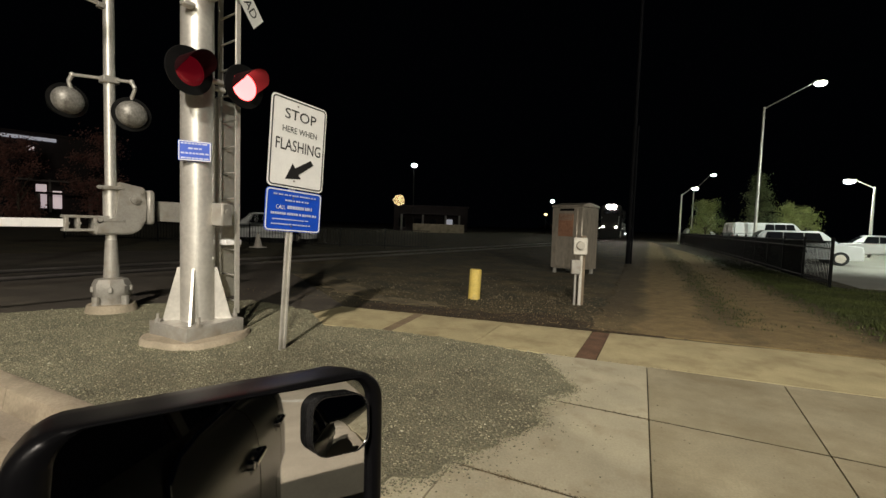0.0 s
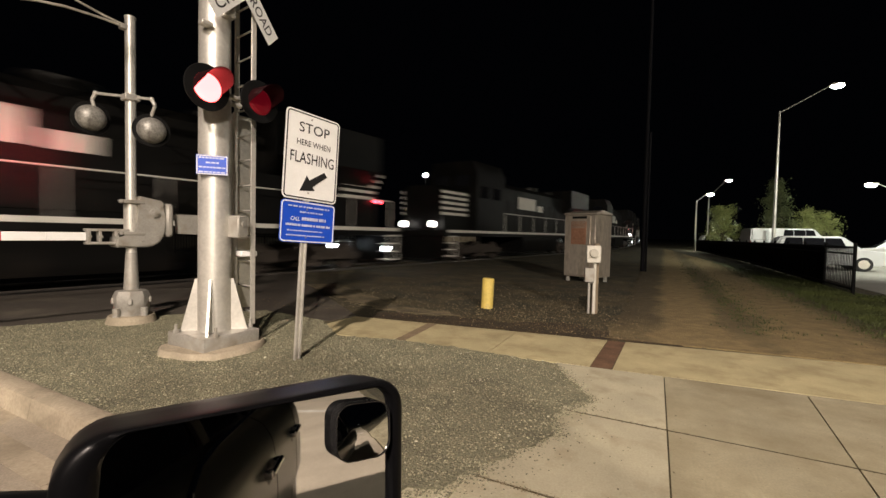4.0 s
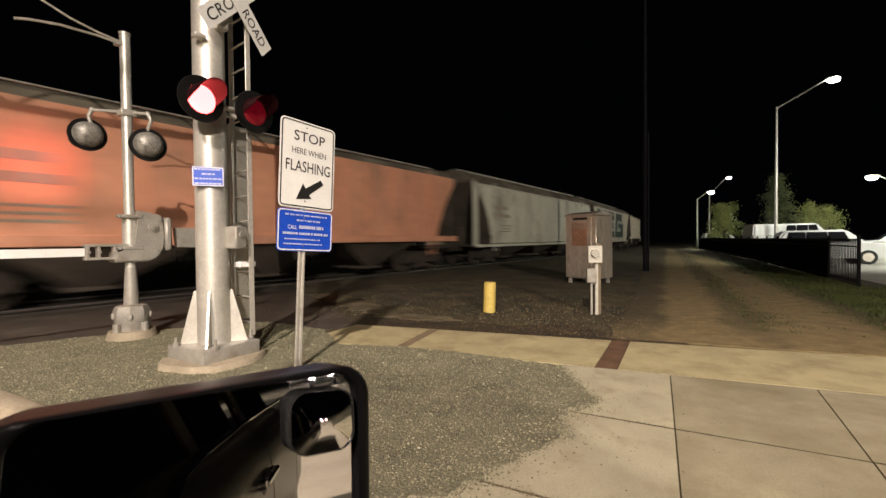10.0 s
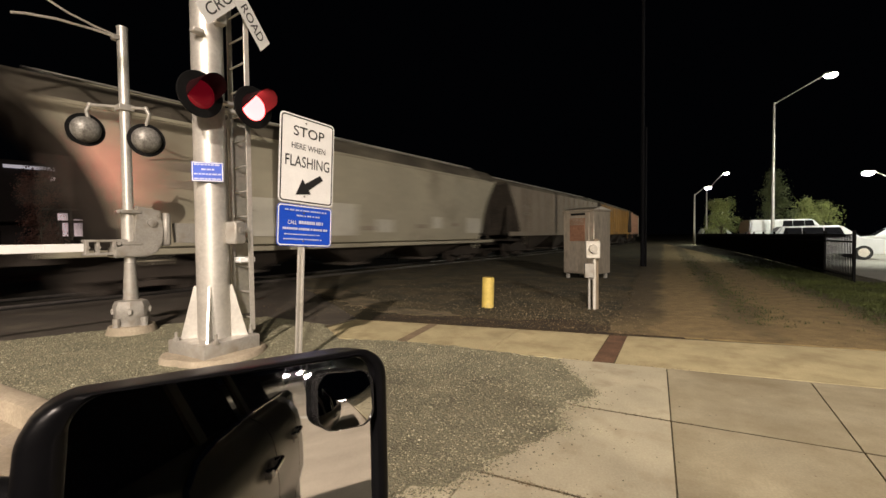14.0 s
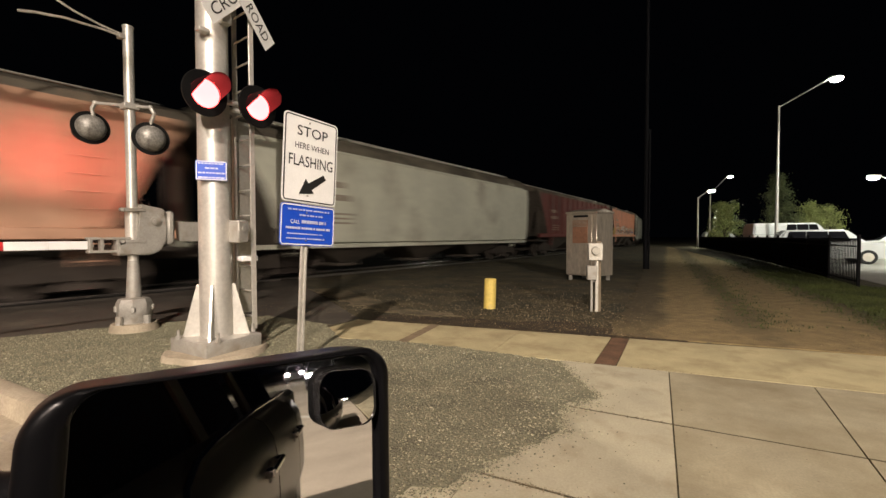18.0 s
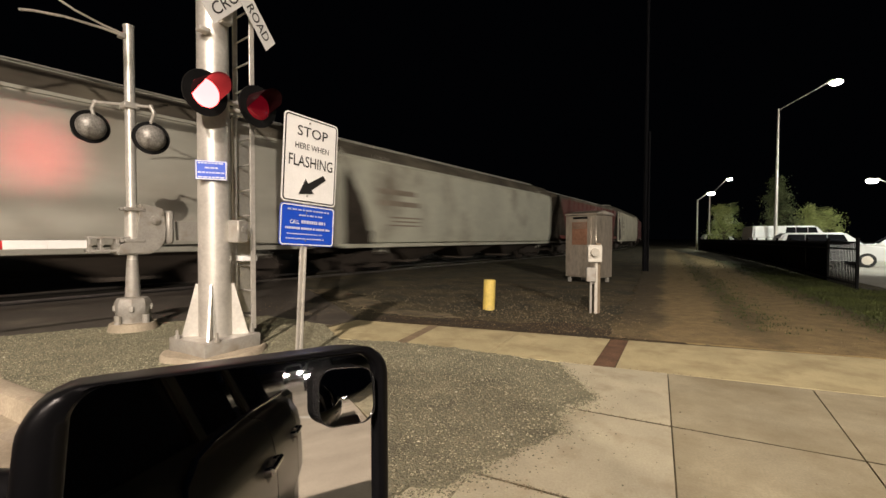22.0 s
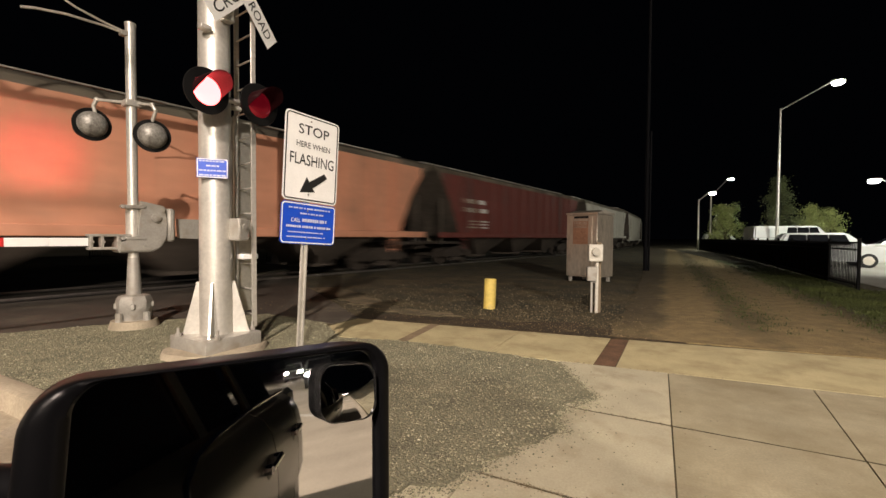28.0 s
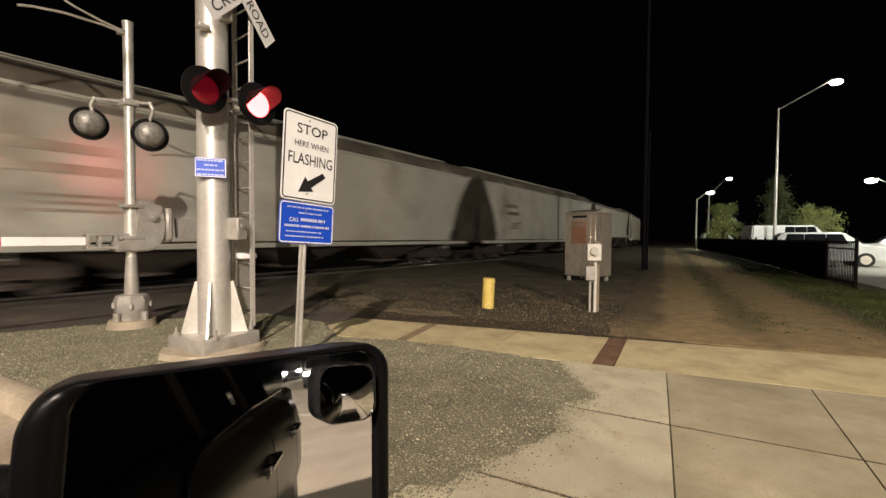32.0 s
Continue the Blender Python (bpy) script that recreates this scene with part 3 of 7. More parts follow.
# ---- railway ----
def build_track():
    bm = bmn()
    ss = [-60, -40, -25, -12, 0, 10, 20] + list(range(26, 190, 6)) + [210, 260, 350, 500, 760]
    for w0, w1, z in ((-2.2, 2.2, 0.0),):
        prev = None
        for s in ss:
            p, b = track_point(s)
            n = Matrix.Rotation(math.atan(b), 3, "Z") @ TN
            row = [bm.verts.new(p + n * w + Vector((0, 0, z2))) for w, z2 in ((-2.6, -0.02), (-1.6, 0.0 if -8 < s < 6 else -0.015), (1.6, 0.0 if -8 < s < 6 else -0.015), (2.6, -0.02))]
            if prev:
                for i in range(3):
                    bm.faces.new((prev[i], prev[i + 1], row[i + 1], row[i]))
            prev = row
    tagged(part("track_bed", bm, M["ballast"], angle=0), "dark ballast bed of the railway track", "track bed", kind="structure")
    for side in (-0.7175, 0.7175):
        bm = bmn()
        rings = []
        for s in ss:
            p, b = track_point(s)
            n = Matrix.Rotation(math.atan(b), 3, "Z") @ TN
            c = p + n * side
            rings.append([c + n * w + Vector((0, 0, z)) for w, z in ((-0.07, -0.09), (0.07, -0.09), (0.07, -0.075), (0.012, -0.06), (0.012, 0.02), (0.037, 0.03), (0.034, 0.06), (-0.034, 0.06), (-0.037, 0.03), (-0.012, 0.02), (-0.012, -0.06), (-0.07, -0.075))])
        loft(bm, rings)
        tagged(part("rail", bm, M["steel"]), "steel rail with a shiny worn head", "rail", "rails of the track")


build_track()
for k, side in enumerate((-0.7175, 0.7175)):
    bm = bmn()
    for off, w in ((-0.13, 0.16), (0.13, 0.16)):
        a, b = TN * (DC + side + off) - TD * 9.0, TN * (DC + side + off) + TD * 5.5
        h = TN * (w / 2)
        up = Vector((0, 0, 0.012))
        prism(bm, [a - h - up, a + h - up, b + h - up, b - h - up], (0, 0, 0.022))
    tagged(part("flangeway", bm, M["black"], angle=0), "black rubber strips beside the rail in the crossing", "rail strip", kind="structure")


def bogie_parts(root, y, wheel_r=0.46, axles=(-0.88, 0.88), frame_mat=None):
    fm = frame_mat or M["bogie"]
    b = part("bogie", BOGIE_FRAME[len(axles)], fm, root, m=pose(0, y, 0))
    for a in axles:
        part("wheelset", WHEELSET, M["bogie"], b, m=pose(0, a, wheel_r))


def bogie_frame_mesh(axles):
    bm = bmn()
    L = axles[-1] - axles[0] + 0.7
    for sx in (-1.02, 1.02):
        pts = [(sx - 0.09, -L / 2, 0.38), (sx - 0.09, L / 2, 0.38), (sx - 0.09, L / 2, 0.6), (sx - 0.09, 0.45, 0.82), (sx - 0.09, -0.45, 0.82), (sx - 0.09, -L / 2, 0.6)]
        prism(bm, pts, (0.18, 0, 0))
        for a in axles:
            tube(bm, (sx - 0.12, a, 0.46), (sx + 0.12, a, 0.46), 0.15, seg=10)
        for k in (-0.2, 0, 0.2):
            tube(bm, (sx, k, 0.25), (sx, k, 0.5), 0.09, seg=8)
        box(bm, (sx, 0, 0.24), (0.16, 0.9, 0.12))
    box(bm, (0, 0, 0.62), (2.1, 0.4, 0.25))
    return mesh_of("bogie", bm, M["bogie"])


def wheelset_mesh():
    bm = bmn()
    tube(bm, (-0.95, 0, 0), (0.95, 0, 0), 0.08, seg=8)
    for s in (-1, 1):
        tube(bm, (s * 0.69, 0, 0), (s * 0.81, 0, 0), 0.46, seg=20)
        tube(bm, (s * 0.665, 0, 0), (s * 0.69, 0, 0), 0.485, seg=20)
    return mesh_of("wheelset", bm, M["bogie"])


BOGIE_FRAME = {2: bogie_frame_mesh((-0.88, 0.88)), 3: bogie_frame_mesh((-1.7, 0, 1.7))}
WHEELSET = wheelset_mesh()


def text_mesh(body, width, height, weight=0.004):
    """Built-in lettering, centred at 0 in x and z, standing in the x-z plane, facing -y, fitted to width and height."""
    cu = bpy.data.curves.new("lettering", "FONT")
    cu.body, cu.resolution_u, cu.offset = body, 3, weight
    ob = new("lettering", cu)
    me = bpy.data.meshes.new_from_object(ob.evaluated_get(bpy.context.evaluated_depsgraph_get()))
    bpy.data.objects.remove(ob)
    co = np.empty(len(me.vertices) * 3)
    me.vertices.foreach_get("co", co)
    co = co.reshape(-1, 3)
    lo, hi = co.min(0), co.max(0)
    out = np.zeros_like(co)
    out[:, 0] = (co[:, 0] - (lo[0] + hi[0]) / 2) / (hi[0] - lo[0]) * width
    out[:, 2] = (co[:, 1] - (lo[1] + hi[1]) / 2) / (hi[1] - lo[1]) * height
    me.vertices.foreach_set("co", out.ravel())
    me.update()
    return me


def letter(name, body, w, h, mat, parent, m, label=""):
    me = text_mesh(body, w, h)
    me.materials.clear()
    me.materials.append(mat)
    o = new(name, me)
    o.parent, o.matrix_basis = parent, m
    if label:
        tagged(o, label)
    return o


# ---- covered hopper cars ----
def hopper_profile(kind):
    if kind in ("round", "smooth"):
        half = [(0.0, 4.82), (0.55, 4.79), (1.0, 4.66), (1.34, 4.42), (1.54, 4.06), (1.60, 3.6), (1.60, 2.4), (1.60, 1.5), (1.54, 1.12), (1.2, 0.98), (0.0, 0.98)]
    else:
        half = [(0.0, 4.58), (0.6, 4.54), (1.1, 4.44), (1.42, 4.28), (1.50, 4.1), (1.52, 3.4), (1.52, 2.4), (1.52, 1.6), (1.52, 1.34), (1.2, 1.3), (0.0, 1.3)]
    return half


def hopper_body(kind):
    half = hopper_profile(kind)
    low = half[-1][1]
    bm = bmn()
    rings = []
    # the side sheets reach far out under the roof and draw back in a bell towards the sill
    END = ((-7.3, low, 1), (-7.42, low + 0.12, 1), (-7.58, low + 0.6, 1), (-7.78, 2.3, 1), (-8.02, 2.8, 1), (-8.36, 3.3, 1), (-8.72, 3.75, 1), (-9.04, 4.15, 1), (-9.15, 4.3, 0.985))
    TAIL = END
    if kind == "round":
        # the trailing end is upright with a rounded upper corner
        TAIL = ((-8.72, low, 1), (-8.86, low + 0.12, 1), (-8.93, low + 0.6, 1), (-8.97, 2.3, 1), (-9.0, 2.8, 1), (-9.03, 3.3, 1), (-9.06, 3.75, 1), (-9.1, 4.15, 1), (-9.15, 4.3, 0.985))
    for y, zb, k in END[::-1] + ((-2.1, low, 1), (2.1, low, 1)) + tuple((-y, z, k) for y, z, k in TAIL):
        pts = [(x * k, y, max(z, zb)) for x, z in half] + [(-x * k, y, max(z, zb)) for x, z in half[-2:0:-1]]
        rings.append(pts)
    loft(bm, rings)
    bmesh.ops.remove_doubles(bm, verts=bm.verts[:], dist=0.002)
    me = mesh_of("body", bm, M["white"], 35)
    me.materials.append(M["roof_grime_shade"])
    me.materials.append(M["end_grime_shade"])
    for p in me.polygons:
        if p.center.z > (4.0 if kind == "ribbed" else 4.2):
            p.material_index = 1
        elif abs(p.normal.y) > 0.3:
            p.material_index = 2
    return me


def build_hopper(kind, paint):
    root = thing("hopper_car", "covered hopper railway car", "hopper car", "hopper cars of the freight train")
    part("body", HOPPER[kind], paint, root)
    low = 1.3 if kind == "ribbed" else 0.98
    for s in (-1, 1):
        part("side_sill", HOPPER[kind + "_sill"], paint, root, m=pose(s * 1.53, 0, low + 0.02))
        part("end_platform", HOPPER["platform"], M["bogie"], root, m=pose(0, s * 8.0, 1.02))
        part("coupler", HOPPER["coupler"], M["bogie"], root, m=pose(0, s * 9.1, 0.86))
        part("ladder", HOPPER["ladder"], paint, root, m=pose(1.5, s * 7.0, 0))
        part("end_post", HOPPER["post"], M["end_grime_shade"], root, m=pose(1.35, s * 8.6, 0))
    for y in (-4.25, 0, 4.25):
        part("discharge_bay", HOPPER["bay_" + kind], M["bay_shade"], root, m=pose(0, y, 0))
    if kind == "ribbed":
        for i in range(13):
            y = -7.0 + i * (14.0 / 12)
            for s in (-1, 1):
                part("rib", HOPPER["rib_end" if i in (0, 12) else "rib"], paint, root, m=pose(s * 1.55, y, 0))
    else:
        if kind == "round":
            for s in (-1, 1):
                part("corner_post", HOPPER["corner"], paint, root, m=pose(s * 1.5, -8.86, 0))
        for s in (-1, 1):
            part("top_chord", HOPPER["chord"], paint, root, m=pose(s * 1.54, 0, 4.07))
    top = 4.58 if kind == "ribbed" else 4.82
    part("roof_walk", HOPPER["walk"], M["galv"], root, m=pose(0, 0, top + 0.1))
    for y in (-6, -2, 2, 6):
        part("roof_hatch", HOPPER["hatch"], paint, root, m=pose(0, y, top + 0.02))
    part("brake_wheel", HOPPER["brake"], M["bogie"], root, m=pose(0.5, -8.75, 2.3))
    for y in (-6.9, 6.9):
        bogie_parts(root, y)
    return root


HOPPER = {}
# car ends: grime, with the shade between cars put into the colour
M["end_grime_shade"] = material("grimy_shaded_hopper_end", (0.085, 0.07, 0.056), 0.85, vary=0.35, scale=0.9, fine=8, bump=0.05)
# bays: the shade below the sill is put into this dark colour
M["bay_shade"] = material("shaded_hopper_bay", (0.075, 0.06, 0.048), 0.85, vary=0.4, scale=0.8, fine=8, bump=0.05)
# roofs: grime, and the shade on the unlit curve put into the colour
M["roof_grime_shade"] = material("grimy_shaded_hopper_roof", (0.13, 0.11, 0.085), 0.8, vary=0.4, scale=0.7, fine=6, bump=0.05, dirt=(0.3, 0.27, 0.2), dirt_amount=0.35, dirt_scale=0.6)


def hopper_meshes():
    for k in ("round", "smooth", "ribbed"):
        HOPPER[k] = hopper_body(k)
        bm = bmn()
        if k != "ribbed":
            box(bm, (0, 0, 0.0), (0.1, 17.6, 0.14), 0.02)
        else:
            box(bm, (0, 0, 0.05), (0.09, 17.8, 0.24), 0.02)
        HOPPER[k + "_sill"] = mesh_of("side_sill", bm, M["white"])
        low = 1.3 if k == "ribbed" else 0.98
        bm = bmn()
        top = [(-1.45, -1.95, low), (1.45, -1.95, low), (1.45, 1.95, low), (-1.45, 1.95, low)]
        bot = [(-0.75, -0.35, 0.36), (0.75, -0.35, 0.36), (0.75, 0.35, 0.36), (-0.75, 0.35, 0.36)]
        loft(bm, [bot, top])
        box(bm, (0, 0, 0.31), (1.7, 0.9, 0.1), 0.02)
        HOPPER["bay_" + k] = mesh_of("discharge_bay", bm, M["white"])
    for nm, zb in (("rib", 1.3), ("rib_end", 1.75)):
        bm = bmn()
        box(bm, (0, 0, (zb + 4.1) / 2), (0.06, 0.09, 4.1 - zb), 0.01)
        HOPPER[nm] = mesh_of("rib", bm, M["white"])
    bm = bmn()
    box(bm, (0, 0, 0), (0.07, 17.0, 0.08), 0.01)
    HOPPER["chord"] = mesh_of("top_chord", bm, M["white"])
    bm = bmn()
    box(bm, (0, 0, 0), (2.9, 1.5, 0.1))
    box(bm, (0, 0, -0.12), (0.5, 2.2, 0.3))
    HOPPER["platform"] = mesh_of("end_platform", bm, M["bogie"])
    bm = bmn()
    box(bm, (0, 0, 0), (0.18, 0.9, 0.2), 0.03)
    box(bm, (0, 0.35, 0), (0.28, 0.22, 0.3), 0.05)
    box(bm, (0, -0.35, 0), (0.28, 0.22, 0.3), 0.05)
    HOPPER["coupler"] = mesh_of("coupler", bm, M["bogie"])
    bm = bmn()
    for y in (-0.22, 0.22):
        tube(bm, (0.08, y, 0.7), (0.08, y, 4.25), 0.02, seg=6)
    for i in range(10):
        tube(bm, (0.08, -0.22, 0.8 + i * 0.36), (0.08, 0.22, 0.8 + i * 0.36), 0.015, seg=6)
    HOPPER["ladder"] = mesh_of("ladder", bm, M["white"])
    bm = bmn()
    box(bm, (0, 0, 2.0), (0.1, 0.1, 2.0), 0.01)
    HOPPER["post"] = mesh_of("end_post", bm, M["white"])
    bm = bmn()
    prism(bm, [(-0.05, -0.16, 1.0), (-0.05, 0.16, 1.0), (-0.05, 0.12, 3.2), (-0.05, 0.3, 4.0), (-0.05, -0.2, 4.3)], (0.1, 0, 0))
    HOPPER["corner"] = mesh_of("corner_post", bm, M["white"])
    bm = bmn()
    for i in range(-3, 4):
        box(bm, (i * 0.11, 0, 0), (0.07, 17.2, 0.03))
    for i in range(-8, 9):
        box(bm, (0, i * 1.05, -0.05), (0.8, 0.06, 0.07))
    HOPPER["walk"] = mesh_of("roof_walk", bm, M["galv"])
    bm = bmn()
    box(bm, (0, 0, 0.03), (0.62, 3.4, 0.12), 0.05, seg=2)
    HOPPER["hatch"] = mesh_of("roof_hatch", bm, M["white"])
    bm = bmn()
    for i in range(16):
        a, b = i * math.tau / 16, (i + 1) * math.tau / 16
        tube(bm, (0.28 * math.cos(a), 0, 0.28 * math.sin(a)), (0.28 * math.cos(b), 0, 0.28 * math.sin(b)), 0.02, seg=6)
    for i in range(4):
        a = i * math.pi / 2
        tube(bm, (0, 0, 0), (0.28 * math.cos(a), 0, 0.28 * math.sin(a)), 0.015, seg=6)
    HOPPER["brake"] = mesh_of("brake_wheel", bm, M["bogie"])


hopper_meshes()


def car_paint(name, col, dirt=(0.22, 0.17, 0.12), amount=0.22):
    return material(name, col, 0.6, vary=0.14, scale=0.5, fine=9, bump=0.05, dirt=dirt, dirt_amount=amount, dirt_scale=0.42, stretch=(1, 1, 0.6))


PAINT = {
    "grey": car_paint("light_grey_car_paint", (0.47, 0.46, 0.4)),
    "cream": car_paint("cream_car_paint", (0.64, 0.585, 0.475)),
    "beige": car_paint("dull_beige_car_paint", (0.5, 0.46, 0.35)),
    "white": car_paint("greenish_white_car_paint", (0.66, 0.66, 0.55)),
    "tan": car_paint("dusty_tan_car_paint", (0.33, 0.28, 0.22)),
    "salmon": car_paint("faded_orange_red_car_paint", (0.74, 0.35, 0.22)),
    "orange": car_paint("faded_orange_car_paint", (0.62, 0.36, 0.24)),
    "yellow": car_paint("rusty_yellow_car_paint", (0.5, 0.27, 0.06), dirt=(0.14, 0.07, 0.03), amount=0.5),
    "red": car_paint("dark_oxide_red_car_paint", (0.165, 0.04, 0.031), dirt=(0.1, 0.05, 0.042)),
    "purple": car_paint("dark_brownish_purple_car_paint", (0.14, 0.052, 0.052), dirt=(0.07, 0.04, 0.035)),
}
KINDS = ["grey ribbed", "salmon ribbed", "white round", "cream smooth", "cream ribbed", "beige smooth", "tan ribbed", "yellow ribbed", "orange ribbed", "white round",
         "red ribbed", "salmon ribbed", "grey round", "white round", "red ribbed", "cream round", "purple ribbed", "white round", "salmon ribbed", "red ribbed",
         "grey ribbed", "grey smooth", "grey smooth", "grey smooth", "grey ribbed", "cream round", "salmon ribbed", "grey round", "red ribbed", "cream round"]
WORDS = {"grey": "light grey", "cream": "cream", "beige": "dull beige", "white": "greenish white", "tan": "dusty tan", "salmon": "faded orange-red", "orange": "faded orange",
         "yellow": "rusty yellow", "red": "dark oxide red", "purple": "dark brownish purple"}
CARS = []
protos = {}
M["ink_faded"] = material("faded_stencil_ink", (0.4, 0.34, 0.27), 0.7, vary=0.3)
MARKS = []
for dy, dz, w, h in ((-0.2, 0.0, 1.5, 0.2), (-0.1, -0.42, 1.7, 0.2), (0.3, -0.95, 1.2, 0.06), (0.3, -1.1, 1.0, 0.06), (0.2, -1.25, 1.3, 0.06)):
    bars = bmn()
    box(bars, (0, dy, dz), (0.006, w, h))
    MARKS.append(mesh_of("stencil_mark", bars, M["white"]))
for i, code in enumerate(KINDS):
    colour, kind = code.split()
    if kind not in protos:
        car = protos[kind] = build_hopper(kind, PAINT[colour])
    else:
        car = copy_thing(protos[kind], Matrix())
    tagged(car, WORDS[colour] + (" covered hopper car with ribbed sides, on the track" if kind == "ribbed" else " covered hopper car with smooth rounded sides, on the track"))
    for o in car.children:
        if o.name.split(".")[0] in ("body", "side_sill", "corner_post", "ladder", "roof_hatch", "rib", "top_chord"):
            o.material_slots[0].link = "OBJECT"
            o.material_slots[0].material = PAINT[colour]
    x = 1.53 if kind == "ribbed" else 1.61
    ink = M["white"] if colour in ("red", "purple") else M["ink_faded"]
    for me in MARKS:
        part("stencil_mark", me, ink, car, m=pose(x, -5.6 if i % 2 else -6.2, 3.0))
    CARS.append(car)
M["green_letters"] = car_paint("dark_green_lettering", (0.02, 0.048, 0.035), amount=0.1)
M["pale_outline"] = car_paint("pale_outline_paint", (0.4, 0.41, 0.37), amount=0.15)
# the letters V, E and G, hand-rolled across the side, each on a pale outline
LETTERS = [
    ([(-7.5, 3.92), (-6.55, 1.42), (-4.95, 1.42), (-3.75, 3.92), (-4.85, 3.92), (-5.65, 1.95), (-5.9, 1.95), (-6.5, 3.92)],
     [(-7.75, 3.98), (-6.85, 1.34), (-4.6, 1.34), (-3.5, 3.98)]),
    ([(-3.35, 3.9), (-3.9, 1.42), (0.02, 1.42), (0.02, 2.0), (-3.0, 2.02), (-3.0, 2.24), (-0.5, 2.34), (-0.5, 2.84), (-2.92, 2.8), (-2.92, 3.1), (-0.1, 3.16), (-0.1, 3.9)],
     [(-3.48, 3.98), (-4.12, 1.34), (0.22, 1.34), (0.12, 3.98)]),
    ([(1.02, 3.9), (0.45, 1.42), (4.9, 1.42), (5.1, 2.82), (2.25, 2.9), (2.15, 2.4), (3.6, 2.38), (3.55, 2.02), (1.45, 2.0), (1.65, 3.16), (4.3, 3.22), (4.35, 3.9)],
     [(0.82, 3.98), (0.25, 1.34), (5.12, 1.34), (5.3, 2.98), (4.55, 3.1), (4.55, 3.98)]),
]
for stroke, ring in LETTERS:
    bm = bmn()
    prism(bm, [(1.606, y, z) for y, z in ring], (0.004, 0, 0))
    part("letter_outline", bm, M["pale_outline"], CARS[3], "pale painted outline")
    bm = bmn()
    prism(bm, [(1.611, y, z) for y, z in stroke], (0.004, 0, 0))
    part("lettering", bm, M["green_letters"], CARS[3], "huge dark green block letter")


def graffiti(car, x, y0, y1, z0, z1, cols, seed):
    """Sprayed patches, each a thin film of its own."""
    rnd = random.Random(seed)
    for j, c in enumerate(cols):
        y = y0
        while y < y1:
            w, h = rnd.uniform(0.5, 1.4), rnd.uniform(0.25, 0.8) * (z1 - z0)
            z = rnd.uniform(z0, z1 - h * 0.6)
            n = 9
            bm = bmn()
            prism(bm, [(0, y + w * 0.5 * math.cos(a * math.tau / n) * rnd.uniform(0.6, 1.1), z + h * 0.5 * math.sin(a * math.tau / n) * rnd.uniform(0.5, 1.1)) for a in range(n)], (0.004 + 0.002 * j, 0, 0))
            part("graffiti", bm, c, car, "sprayed graffiti patch", pose(x, 0, 0))
            y += w * rnd.uniform(0.5, 1.3)


M["spray_blue"] = material("blue_spray_paint", (0.05, 0.12, 0.3), 0.5, vary=0.2)
M["spray_white"] = material("pale_spray_paint", (0.6, 0.58, 0.55), 0.5, vary=0.2)
M["spray_deep"] = material("deep_red_spray_paint", (0.42, 0.07, 0.05), 0.5, vary=0.25, scale=2)
M["spray_red"] = material("pink_spray_paint", (0.48, 0.33, 0.3), 0.5, vary=0.2)


def spray_band(car, x, y0, y1, z0, z1, wave, mat, seed, label):
    """One long sprayed stroke with a bumpy, tapering outline."""
    rnd = random.Random(seed)
    n = max(6, int((y1 - y0) / 0.3))
    a, b = rnd.uniform(0, 6), rnd.uniform(0.9, 1.6)
    low, high = [], []
    for i in range(n + 1):
        y = y0 + (y1 - y0) * i / n
        lift = wave * math.sin(a + b * y)
        end = min(1.0, 0.15 + 5.0 * min(i, n - i) / n)
        mid, half = (z0 + z1) / 2 + lift, (z1 - z0) / 2 * end
        low.append((x, y, max(1.3, mid - half * rnd.uniform(0.7, 1.1))))
        high.append((x, y, mid + half * rnd.uniform(0.55, 1.25)))
    bm = bmn()
    prism(bm, low + high[::-1], (0.003, 0, 0))
    part("graffiti", bm, mat, car, label)


M["spray_cream"] = material("cream_spray_paint", (0.46, 0.42, 0.33), 0.6, vary=0.35, scale=2)
M["spray_dark"] = material("dark_blue_green_spray_paint", (0.035, 0.05, 0.052), 0.5, vary=0.4, scale=2)
M["spray_ochre"] = material("ochre_spray_paint", (0.5, 0.32, 0.08), 0.6, vary=0.3, scale=2)
SPRAY = "long sprayed graffiti stroke"
for y0, y1, z0, z1, wave, mat, seed in (
        (-8.6, -4.4, 1.3, 2.3, 0.05, "spray_ochre", 31), (-7.3, 7.9, 1.3, 2.0, 0.06, "spray_cream", 32),
        (-6.8, -3.0, 1.7, 2.35, 0.05, "spray_cream", 33), (-3.4, -0.8, 1.6, 2.5, 0.04, "spray_white", 34),
        (-1.4, 1.2, 1.7, 2.4, 0.05, "spray_cream", 35), (0.6, 7.6, 1.75, 2.3, 0.05, "spray_cream", 36)):
    spray_band(CARS[11], 1.531 + 0.0012 * (seed - 30), y0, y1, z0, z1, wave, M[mat], seed, SPRAY)
